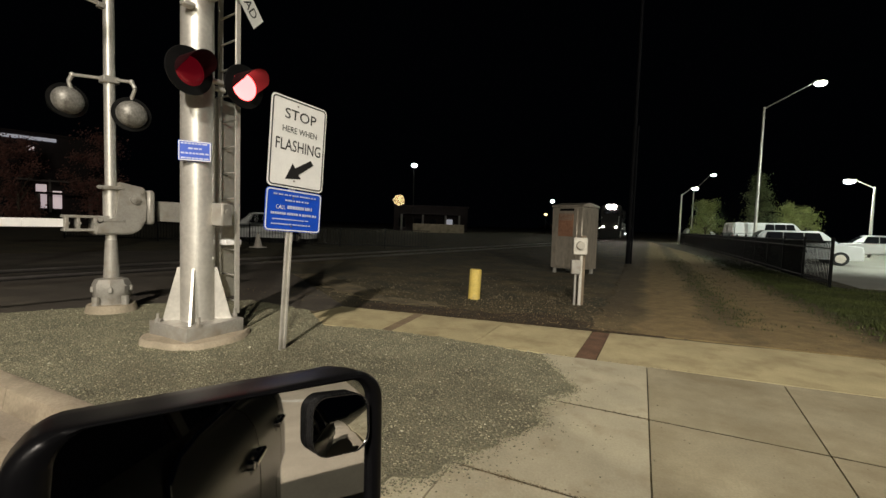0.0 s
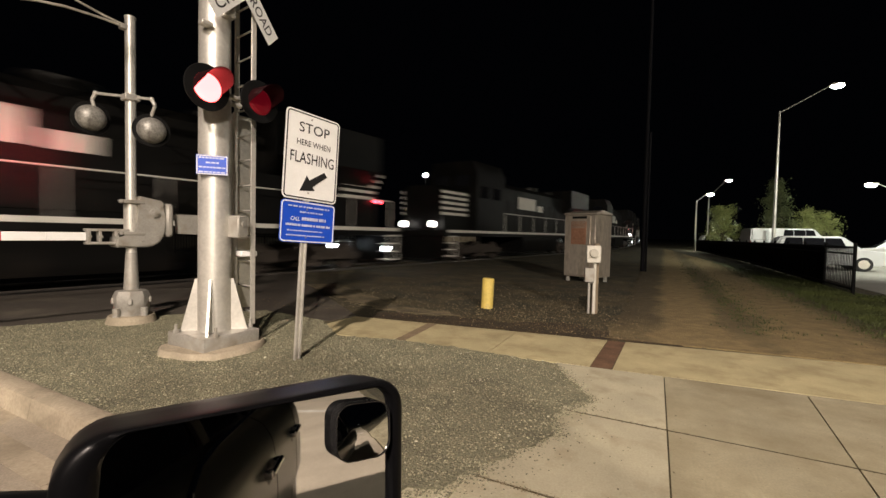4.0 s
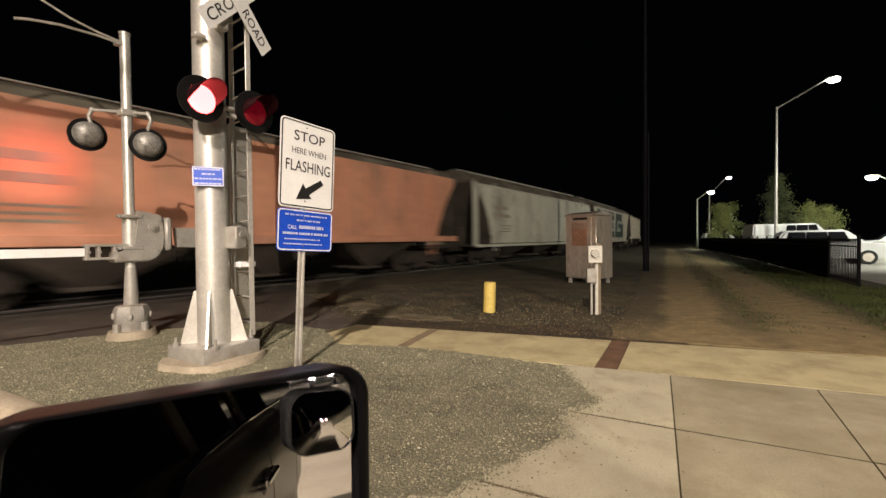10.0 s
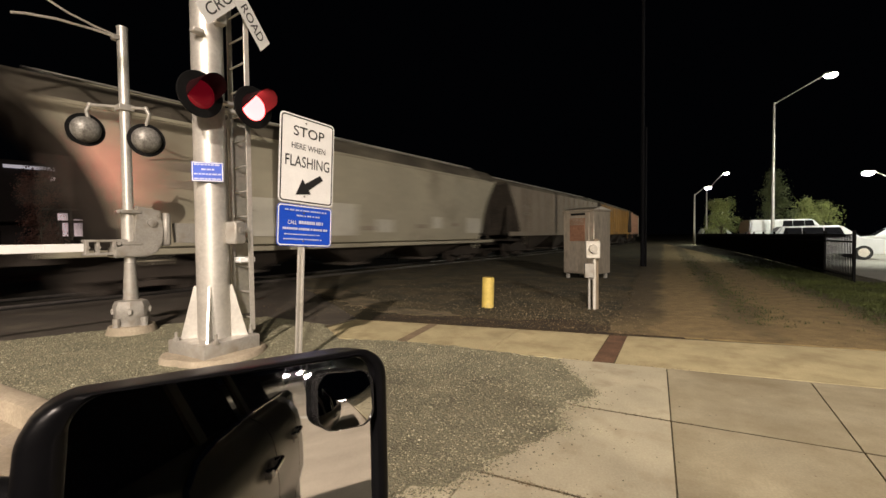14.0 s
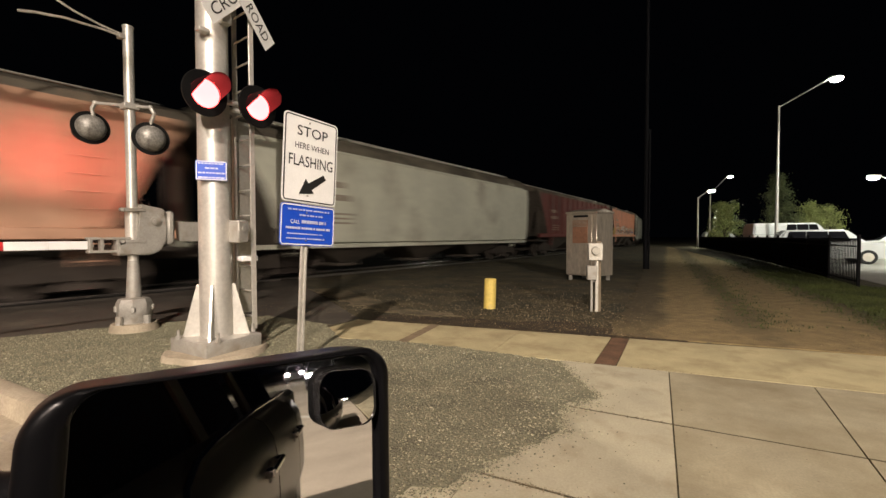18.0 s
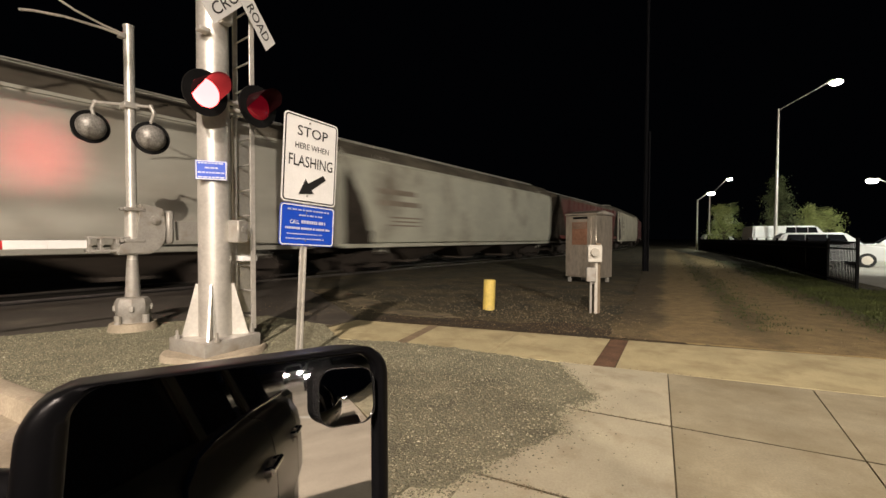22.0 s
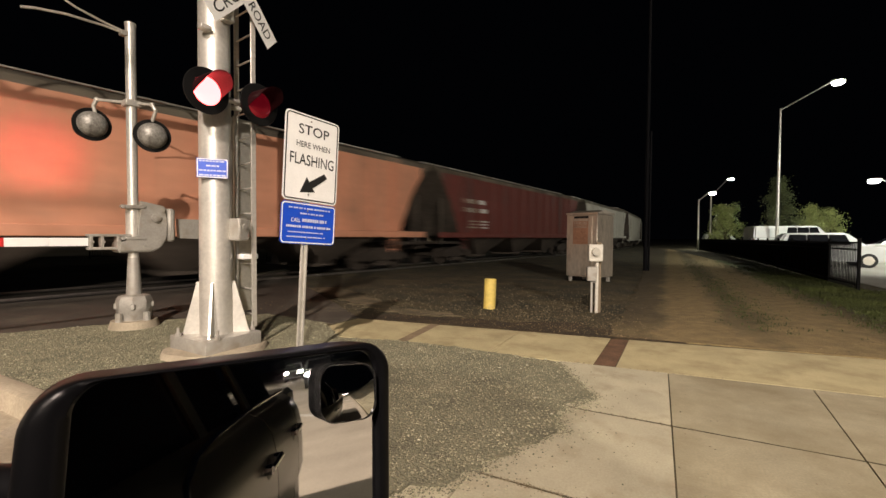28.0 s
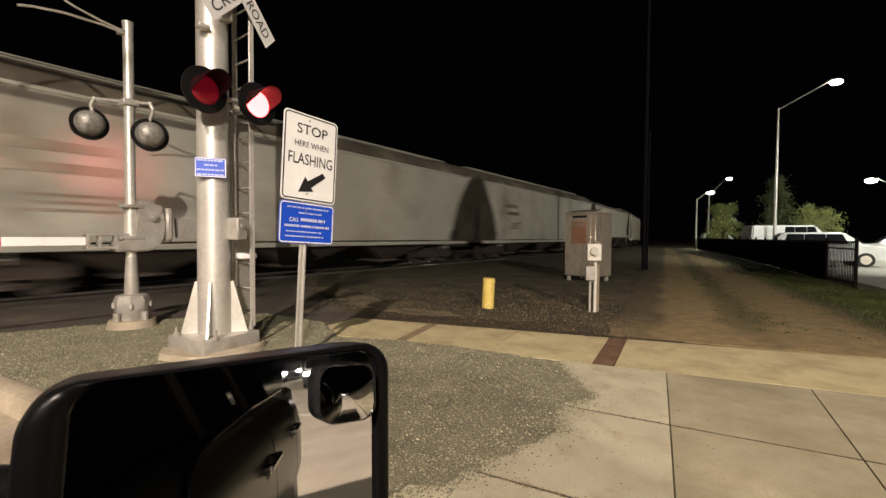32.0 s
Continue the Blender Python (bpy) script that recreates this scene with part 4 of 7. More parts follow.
for y0, y1, z0, z1, wave, mat, seed in (
        (-6.6, -3.6, 1.78, 1.98, 0.06, "spray_dark", 41), (-4.4, -1.6, 1.6, 1.95, 0.08, "spray_dark", 42),
        (-1.2, 1.7, 1.62, 1.9, 0.08, "spray_dark", 43), (0.9, 4.6, 1.62, 2.02, 0.05, "spray_dark", 44), (3.6, 7.7, 1.66, 1.9, 0.04, "spray_blue", 45),
        (-6.4, -4.6, 2.38, 2.48, 0.05, "spray_dark", 46), (-4.6, -3.2, 2.3, 2.4, 0.05, "spray_deep", 47), (-0.6, 1.8, 2.35, 2.46, 0.06, "spray_deep", 48),
        (-5.9, -3.9, 2.06, 2.16, 0.05, "spray_ochre", 49), (-2.9, -1.5, 1.9, 2.4, 0.05, "spray_white", 50), (0.2, 1.3, 1.98, 2.3, 0.05, "spray_white", 51),
        (-6.2, -4.8, 1.36, 1.62, 0.03, "spray_white", 52), (5.2, 6.6, 2.28, 2.38, 0.04, "spray_deep", 53)):
    spray_band(CARS[11], 1.54 + 0.0012 * (seed - 40), y0, y1, z0, z1, wave, M[mat], seed, SPRAY)
M["fresh_patch"] = car_paint("fresh_pale_paint", (0.68, 0.65, 0.56), amount=0.12)
for y0, y1, z0, z1 in ((-5.7, -0.8, 1.34, 2.42), (0.15, 1.05, 1.45, 1.93), (3.5, 4.2, 1.62, 2.12), (6.15, 7.5, 1.42, 2.14)):
    bm = bmn()
    prism(bm, [(1.605, y0, z0), (1.605, y1, z0), (1.605, y1, z1), (1.605, y0, z1)], (0.004, 0, 0))
    part("paint_patch", bm, M["fresh_patch"], CARS[5], "fresh pale rectangle of repainted side")
for y0, z0 in ((-0.6, 1.6), (2.4, 1.7), (4.9, 1.8)):
    bm = bmn()
    box(bm, (1.607, y0 + 0.35, z0), (0.006, 0.7, 0.16))
    part("stencil_mark", bm, M["ink_faded"], CARS[5])
graffiti(CARS[0], 1.53, -5, 6.0, 1.5, 3.0, [M["spray_white"], M["spray_red"]], 7)

# ---- locomotives ----
M["loco"] = material("black_locomotive_paint", (0.005, 0.0048, 0.0046), 0.45, vary=0.3, scale=1.5, fine=20, dirt=(0.012, 0.01, 0.008), dirt_amount=0.35)
M["loco"].node_tree.nodes["Principled BSDF"].inputs["Specular IOR Level"].default_value = 0.2
M["headlight"] = material("lit_headlight", (1, 1, 1), emit=(1.0, 0.85, 0.72, 1300))
M["ditch"] = material("lit_ditch_light", (1, 1, 1), emit=(1.0, 0.8, 0.6, 60))
M["step"] = material("lit_step_light", (1, 1, 1), emit=(1.0, 0.93, 0.85, 14))
M["step_bright"] = material("lit_cold_step_light", (1, 1, 1), emit=(0.85, 0.92, 1.0, 45))
M["marker"] = material("lit_red_marker", (1, 0.1, 0.1), emit=(1.0, 0.04, 0.06, 40))
M["loco_white"] = material("white_locomotive_stripe", (0.7, 0.68, 0.62), 0.5, vary=0.12, scale=2)


def build_loco(lead):
    root = thing("locomotive", "black diesel freight locomotive with white stripes" + (" and lit headlights" if lead else ", in the train"), "locomotive", "locomotives of the freight train")
    bm = bmn()
    box(bm, (0, 0, 1.35), (3.0, 21.6, 0.3), 0.02)
    part("frame", bm, M["loco"], root)
    for s in (-1, 1):
        bm = bmn()
        box(bm, (0, 0, 0), (0.012, 21.2, 0.12))
        part("deck_stripe", bm, M["loco_white"], root, "white reflective stripe", pose(s * 1.508, 0, 1.44))
    bm = bmn()
    pts = [(-0.85, -5.2, 1.5), (0.85, -5.2, 1.5), (0.85, -5.2, 4.05), (0.6, -5.2, 4.3), (-0.6, -5.2, 4.3), (-0.85, -5.2, 4.05)]
    prism(bm, pts, (0, 15.2, 0))
    part("long_hood", bm, M["loco"], root)
    bm = bmn()
    box(bm, (0, 0, 0), (0.03, 0.95, 1.7), 0.01)
    door = mesh_of("hood_door", bm, M["loco"])
    for i in range(9):
        for s in (-1, 1):
            part("hood_door", door, None, root, m=pose(s * 0.86, -4.2 + i * 1.05, 2.5))
    bm = bmn()
    pts = [(-0.9, 5.4, 3.0), (0.9, 5.4, 3.0), (1.5, 5.4, 3.5), (1.5, 5.4, 4.75), (-1.5, 5.4, 4.75), (-1.5, 5.4, 3.5)]
    prism(bm, pts, (0, 4.2, 0))
    part("radiator", bm, M["loco"], root)
    for s in (-1, 1):
        bm = bmn()
        for k in range(5):
            box(bm, (0, 0.12 * k, 0.22 * k), (0.01, 1.6, 0.1))
        part("hood_stripe", bm, M["loco_white"], root, "white horizontal stripes", pose(s * 0.9, 9.0, 2.6))
        bm = bmn()
        for k in range(5):
            box(bm, (0, 0, 0.25 * k), (0.01, 2.2, 0.12))
        part("nose_stripe", bm, M["loco_white"], root, "white horizontal stripes", pose(s * 1.153, -9.6, 2.25))
        bm = bmn()
        box(bm, (0, 0, 0), (0.012, 2.6, 0.75), 0.003)
        box(bm, (0, 2.0, -0.2), (0.012, 0.9, 0.4), 0.003)
        part("lettering_panel", bm, M["loco_white"], root, "plain white lettering bars", pose(s * 0.885, -1.0, 3.3))
    bm = bmn()
    pts = [(-1.5, 0, 1.5), (-1.5, 0, 4.4), (-1.2, 0, 5.0), (1.2, 0, 5.0), (1.5, 0, 4.4), (1.5, 0, 1.5)]
    prism(bm, [(x, -8.2, z) for x, y, z in pts], (0, 2.9, 0))
    part("cab", bm, M["loco"], root)
    for s in (-1, 1):
        for y in (-7.5, -6.2):
            bm = bmn()
            box(bm, (0, 0, 0), (0.02, 0.85, 0.6), 0.008)
            part("cab_window", bm, M["glass_dark"], root, m=pose(s * 1.505, y, 3.45))
    for x in (-0.6, 0.6):
        bm = bmn()
        box(bm, (0, 0, 0), (0.8, 0.02, 0.55), 0.008)
        part("windscreen", bm, M["glass_dark"], root, m=pose(x, -8.21, 4.02))
    bm = bmn()
    pts = [(-1.15, 0, 1.5), (-1.15, 0, 3.36), (-0.8, 0, 3.58), (0.8, 0, 3.58), (1.15, 0, 3.36), (1.15, 0, 1.5)]
    prism(bm, [(x, -10.6, z) for x, y, z in pts], (0, 2.4, 0))
    part("nose", bm, M["loco"], root)
    bm = bmn()
    prism(bm, [(-1.4, -10.9, 0.15), (1.4, -10.9, 0.15), (1.4, -10.75, 1.2), (-1.4, -10.75, 1.2)], (0, 0.1, 0))
    part("pilot", bm, M["loco"], root)
    bm = bmn()
    prism(bm, [(-1.4, 10.8, 0.15), (1.4, 10.8, 0.15), (1.4, 10.75, 1.2), (-1.4, 10.75, 1.2)], (0, 0.1, 0))
    part("pilot", bm, M["loco"], root)
    bm = bmn()
    prism(bm, [(-1.3, -2.8, 0.3), (1.3, -2.8, 0.3), (1.45, -2.8, 0.6), (1.45, -2.8, 1.2), (-1.45, -2.8, 1.2), (-1.45, -2.8, 0.6)], (0, 5.6, 0))
    part("fuel_tank", bm, M["loco"], root)
    for s in (-1, 1):
        for y0, y1 in ((-5.1, 10.2),):
            bm = bmn()
            for k in range(9):
                y = y0 + (y1 - y0) * k / 8
                tube(bm, (0, y, 0), (0, y, 1.0), 0.018, seg=6)
            tube(bm, (0, y0, 1.0), (0, y1, 1.0), 0.02, seg=6)
            part("handrail", bm, M["loco_white"], root, m=pose(s * 1.45, 0, 1.5))
        for y in (-10.2, 10.3):
            for k in range(4):
                bm = bmn()
                box(bm, (0, 0, -0.3 * k), (0.5, 0.5, 0.04), 0.005)
                part("step", bm, M["loco_white"], root, m=pose(s * 1.3, y, 1.2))
            for q in (-0.25, 0.25):
                bm = bmn()
                box(bm, (0.24, q, -0.45), (0.03, 0.03, 1.0))
                part("step_stile", bm, M["loco_white"], root, m=pose(s * 1.3, y, 1.2))
        bm = bmn()
        tube(bm, (0, 0, 0), (0.02, 0, 0), 0.09, seg=12)
        part("step_light", bm, M["step_bright"], root, "glowing step light", pose(s * 1.54, 9.9, 0.72))
        bm = bmn()
        tube(bm, (0, 0, 0), (0.02, 0, 0), 0.08, seg=12)
        part("marker_light", bm, M["marker"], root, "red glowing marker light", pose(s * 0.95, 10.02, 2.5))
        bm = bmn()
        tube(bm, (0, 0, 0), (0, -0.03, 0), 0.14, seg=14)
        part("ditch_light", bm, M["ditch" if lead else "step"], root, "glowing ditch light", pose(s * 0.85, -10.93, 1.75))
    for k, (y, w) in enumerate(((-3.5, 1.0), (1.0, 1.3), (4.2, 0.9))):
        bm = bmn()
        tube(bm, (0, 0, 0), (0, 0, 0.25), w * 0.5, seg=16)
        part("roof_fan", bm, M["loco"], root, m=pose(0, y, 4.28))
    if lead:
        for x in (-0.17, 0.17):
            bm = bmn()
            tube(bm, (0, 0, 0), (0, -0.04, 0), 0.29, seg=18)
            hl = part("headlight", bm, M["headlight"], root, "glaring white headlight", pose(x * 2.0, -8.27, 4.76))
            # added tube that keeps the headlight's glow along the track
            bm = bmn()
            for r in (0.305, 0.325):
                loft(bm, [[(r * math.cos(a * math.tau / 20), y, r * math.sin(a * math.tau / 20)) for a in range(20)] for y in (0.0, -0.2, -0.42)], caps=False)
            part("barrel", bm, M["black"], hl, "black tube added round the headlight to narrow its light")
    for y in (-6.9, 6.9):
        bogie_parts(root, y, axles=(-1.7, 0, 1.7))
    return root


lead = build_loco(True)
LOCOS = [lead, build_loco(False)]
LOCOS += [copy_thing(LOCOS[1], Matrix()) for _ in range(2)]
M["loco_buff"] = material("faded_buff_stripe", (0.34, 0.28, 0.2), 0.6, vary=0.25, scale=1.5)
for k in range(5):
    bm = bmn()
    box(bm, (0, 0, 0), (0.012, 9.0, 0.07))
    part("hood_stripe", bm, M["loco_buff"], LOCOS[3], "long buff stripe", pose(0.886, 0.6, 3.4 + 0.15 * k))

# ---- crossing signals ----
BX, BY = -4.55, 3.17      # large cantilever mast


def flasher(parent, at, face, drum_name, back=False):
    """A round crossing lamp that looks along local +x."""
    fl = part("flasher", flasher_meshes["disc"], M["black"], parent, "round black lamp background", pose(*at, 0, 0, face) @ Matrix.Scale(0.98 if back else 1.0, 4))
    part("housing", flasher_meshes["dome"], M["back_dome"] if back else M["black"], fl)
    part("visor", flasher_meshes["tube" if back else "visor"], M["black"] if back else M["visor"], fl)
    drum = part("lamp_drum", flasher_meshes["drum_far" if back else "drum"], M["red_off"], fl, "red lens drum that turns its lit side out", pose(0.0, 0, 0))
    return fl, drum


M["visor"] = material("dark_tinted_visor", (0.016, 0.003, 0.004), 0.5, vary=0.15)
M["visor"].node_tree.nodes["Principled BSDF"].inputs["Specular IOR Level"].default_value = 0.15
flasher_meshes = {}


def make_flasher_meshes():
    bm = bmn()
    n = 32
    rings = []
    for x, r in ((-0.012, 0.12), (-0.012, 0.235), (0.0, 0.24), (0.012, 0.235), (0.012, 0.15), (-0.012, 0.15)):
        rings.append([(x, r * math.cos(a * math.tau / n), r * math.sin(a * math.tau / n)) for a in range(n)])
    loft(bm, rings, caps=False)
    flasher_meshes["disc"] = mesh_of("flasher", bm, M["black"])
    bm = bmn()
    rings = []
    for x, r in ((-0.175, 0.0005), (-0.1745, 0.02), (-0.168, 0.07), (-0.145, 0.12), (-0.11, 0.16), (-0.06, 0.178), (-0.015, 0.188), (0.0, 0.188)):
        rings.append([(x, r * math.cos(a * math.tau / n), r * math.sin(a * math.tau / n)) for a in range(n)])
    loft(bm, rings, caps=False)
    flasher_meshes["dome"] = mesh_of("housing", bm, M["black"])
    bm = bmn()
    for r in (0.15, 0.145):
        rings = []
        for k in range(7):
            x = 0.01 + 0.31 * k / 6
            span = math.pi * (0.6 - 0.16 * (k / 6))
            rings.append([(x - 0.1 * (abs(t) ** 2) * (k / 6), r * math.sin(t * span), r * math.cos(t * span)) for t in [j / 14 * 2 - 1 for j in range(15)]])
        loft(bm, rings, close=False)
    flasher_meshes["visor"] = mesh_of("visor", bm, M["black"])
    # two-sided lens drum: a lit side and a dark side
    bm = bmn()
    n = 28
    rings = []
    for x, r in ((-0.03, 0.05), (-0.024, 0.1), (-0.01, 0.142), (0.0, 0.149), (0.01, 0.142), (0.024, 0.1), (0.03, 0.05)):
        rings.append([(x, r * math.cos(a * math.tau / n), r * math.sin(a * math.tau / n)) for a in range(n)])
    loft(bm, rings)
    me = mesh_of("lamp_drum", bm, M["red_off"])
    me.materials.append(M["red_on"])
    for p in me.polygons:
        p.material_index = 1 if p.center.x > 0.0005 else 0
    flasher_meshes["drum"] = me
    bm = bmn()
    tube(bm, (-0.02, 0, 0), (0.0, 0, 0), 0.05, seg=16)
    tube(bm, (0.0005, 0, 0), (0.02, 0, 0), 0.05, seg=16)
    far = mesh_of("lamp_drum", bm, M["red_off"])
    far.materials.append(M["red_beam"])
    for p in far.polygons:
        p.material_index = 1 if p.center.x > 0.019 else 0
    flasher_meshes["drum_far"] = far
    bm = bmn()
    for r in (0.15, 0.145):
        loft(bm, [[(x, r * math.cos(a * math.tau / 24), r * math.sin(a * math.tau / 24)) for a in range(24)] for x in (-0.01, 0.2, 0.36)], caps=False)
    # unseen inner tube, added to narrow the red beam
    for r in (0.075, 0.07):
        loft(bm, [[(x, r * math.cos(a * math.tau / 20), r * math.sin(a * math.tau / 20)) for a in range(20)] for x in (0.0, 0.2, 0.35)], caps=False)
    flasher_meshes["tube"] = mesh_of("visor", bm, M["black"])


make_flasher_meshes()
DRUMS = []
FAR_DRUMS = []


def build_cantilever():
    root = thing("signal_mast", "thick galvanised signal mast with flashing red lamps", "crossing signal", m=pose(BX, BY, 0, 0, 0, -9.5))
    bm = bmn()
    tube(bm, (0, 0, 0.16), (0, 0, 6.5), 0.175, 0.155, 32)
    part("pole", bm, M["galv"], root)
    bm = bmn()
    rnd = random.Random(21)
    ring = [(0.5 * (1 + 0.05 * rnd.uniform(-1, 1) + 0.07 * abs(math.cos(2 * (i - 5) * math.tau / 28))), i * math.tau / 28) for i in range(28)]
    loft(bm, [[(r * k * math.cos(a), r * k * math.sin(a), z) for r, a in ring] for k, z in ((1.04, -0.06), (1.0, 0.05), (0.96, 0.075), (0.6, 0.085))])
    part("concrete_base", bm, M["kerb"], root, "rough pale concrete footing")
    bm = bmn()
    box(bm, (0, 0, 0.145), (0.68, 0.68, 0.16), 0.012, Matrix.Rotation(radians(7), 4, "Z"), 2)
    part("base_block", bm, M["silver"], root, "dull grey square base block")
    for k in range(4):
        a = k * 90 - 38
        bm = bmn()
        prism(bm, [(0.17, -0.012, 0.22), (0.36, -0.012, 0.22), (0.34, -0.012, 0.26), (0.2, -0.012, 0.82), (0.17, -0.012, 0.82)], (0, 0.024, 0), Matrix.Rotation(radians(a), 4, "Z"))
        part("gusset", bm, M["galv"], root)
        bm = bmn()
        q = Vector((0.38 * math.cos(radians(a + 14)), 0.38 * math.sin(radians(a + 14)), 0))
        tube(bm, q + Vector((0, 0, 0.2)), q + Vector((0, 0, 0.32)), 0.016, seg=10)
        tube(bm, q + Vector((0, 0, 0.222)), q + Vector((0, 0, 0.26)), 0.03, seg=6)
        part("anchor_bolt", bm, M["silver"], root)
    # truss arm over the road
    for z, name in ((5.45, "lower_chord"), (6.05, "upper_chord")):
        bm = bmn()
        tube(bm, (0, 0.3, z), (0, -9.5, z), 0.085, 0.07, 14)
        part(name, bm, M["galv"], root)
    for k in range(6):
        bm = bmn()
        tube(bm, (0, -0.3 - 1.5 * k, 5.45), (0, -1.05 - 1.5 * k, 6.05), 0.03, seg=8)
        tube(bm, (0, -1.05 - 1.5 * k, 6.05), (0, -1.8 - 1.5 * k, 5.45), 0.03, seg=8)
        part("brace", bm, M["galv"], root)
    # lamps on a cross arm
    bm = bmn()
    tube(bm, (0.25, -0.27, 2.86), (0.25, 0.35, 2.86), 0.03, seg=12)
    tube(bm, (0.1, 0, 2.86), (0.25, 0, 2.86), 0.035, seg=12)
    tube(bm, (0, 0.16, 2.86), (0, 0.30, 2.86), 0.03, seg=12)
    part("lamp_arm", bm, M["galv"], root)
    for y in (-0.25, 0.33):
        fl, drum = flasher(root, (0.36, y, 2.86), 4, "")
        DRUMS.append(drum)
    # crossbuck
    for k, (word, ang, dx) in enumerate((("CROSSING", 45, 0.27), ("RAILROAD", -45, 0.30))):
        bm = bmn()
        box(bm, (0, 0, 0), (0.006, 1.22, 0.215), 0.0)
        m = pose(0.05, 0.13, 4.12, 0, 0, 16) @ pose(dx - 0.05, 0, 0) @ Matrix.Rotation(radians(ang), 4, "X")
        bl = part("crossbuck_blade", bm, M["white"], root, "white reflective crossbuck blade", m)
        for text, y, w in (((word, 0, 1.06),) if k == 0 else ((word[:4], -0.33, 0.36), (word[4:], 0.33, 0.4))):
            letter("lettering", text, w, 0.12, M["ink"], bl, pose(0.0045, y, 0, 0, 0, 90), "black capital letters")
    bm = bmn()
    box(bm, (0.2, 0.05, 3.98), (0.1, 0.12, 0.5), 0.01)
    box(bm, (0.15, -0.17, 3.6), (0.1, 0.12, 0.05), 0.01)
    part("crossbuck_bracket", bm, M["galv"], root)
    # small blue notice round the pole
    bm = bmn()
    box(bm, (0, 0, 0), (0.012, 0.31, 0.215), 0.004)
    no = part("notice_plate", bm, M["blue"], root, "small blue notice with white border", pose(0.17, -0.11, 2.09, 0, 0, -30))
    notice_bars(no, 0.31, 0.215, 0.0075, 4)
    # ladder behind
    lad = part("ladder", ladder_mesh(), M["galv"], root, m=pose(-0.05, 0.38, 0))
    for k in range(19):
        bm = bmn()
        tube(bm, (-0.18, 0, 0), (0.18, 0, 0), 0.011, seg=8)
        part("rung", bm, M["galv"], lad, m=pose(0, 0, 0.4 + k * 0.3048))
    bm = bmn()
    box(bm, (0, 0, 0), (0.2, 0.16, 0.26), 0.015)
    tube(bm, (0.1, 0, 0.03), (0.11, 0, 0.03), 0.035, seg=12)
    part("junction_box", bm, M["silver"], root, "grey junction box", pose(0.16, 0.17, 1.42, 0, 0, 20))
    bm = bmn()
    box(bm, (0, 0, 0), (0.14, 0.2, 0.065), 0.008)
    part("junction_box", bm, M["white"], root, "small white box", pose(0.05, 0.35, 1.1))
    bm = bmn()
    tube(bm, (-0.12, 0.3, 0.2), (-0.12, 0.3, 2.8), 0.03, seg=10)
    box(bm, (-0.2, 0.41, 1.6), (0.02, 0.33, 2.4), 0.004)
    part("ladder_guard", bm, M["galv"], root, "dull metal ladder guard")
    return root


def ladder_mesh():
    bm = bmn()
    for x in (-0.19, 0.19):
        box(bm, (x, 0, 3.1), (0.02, 0.06, 5.7), 0.004)
    return mesh_of("ladder", bm, M["galv"])


def notice_bars(parent, w, h, x, rows):
    rnd = random.Random(rows)
    bm = bmn()
    t = 0.012 * min(1, w / 0.4)
    for s in (-1, 1):
        box(bm, (0, 0, s * (h / 2 - t)), (0.002, w - 1.2 * t, t))
        box(bm, (0, s * (w / 2 - t), 0), (0.002, t, h - 2.2 * t))
    part("border", bm, M["white"], parent, m=pose(x, 0, 0))
    for r in range(rows):
        z = h * (0.36 - 0.72 * r / max(rows - 1, 1))
        bm = bmn()
        hh = h * (0.085 if r in (2, 3) and rows > 4 else 0.05 if rows > 4 else 0.075)
        y, end = -w * 0.42, w * 0.42
        if r == 1:
            y, end = -w * 0.2, w * 0.25
        while y < end - 0.01:
            wd = min(rnd.uniform(0.06, 0.16) * w, end - y)
            box(bm, (0, y + wd / 2, z), (0.002, wd, hh))
            y += wd + 0.025 * w
        part("text_bar", bm, M["print"], parent, "plain white bars of small print", pose(x, 0, 0))


LOW = [(0, 0, 4.2), (0, -0.3, 4.22), (0, -0.7, 4.21), (0, -1.0, 4.16), (0, -1.13, 4.12)]
HIGH = [(0, 0, 4.22), (0.01, -0.3, 4.26), (0.02, -0.6, 4.33), (0.03, -0.9, 4.45), (0.05, -1.6, 4.85)]


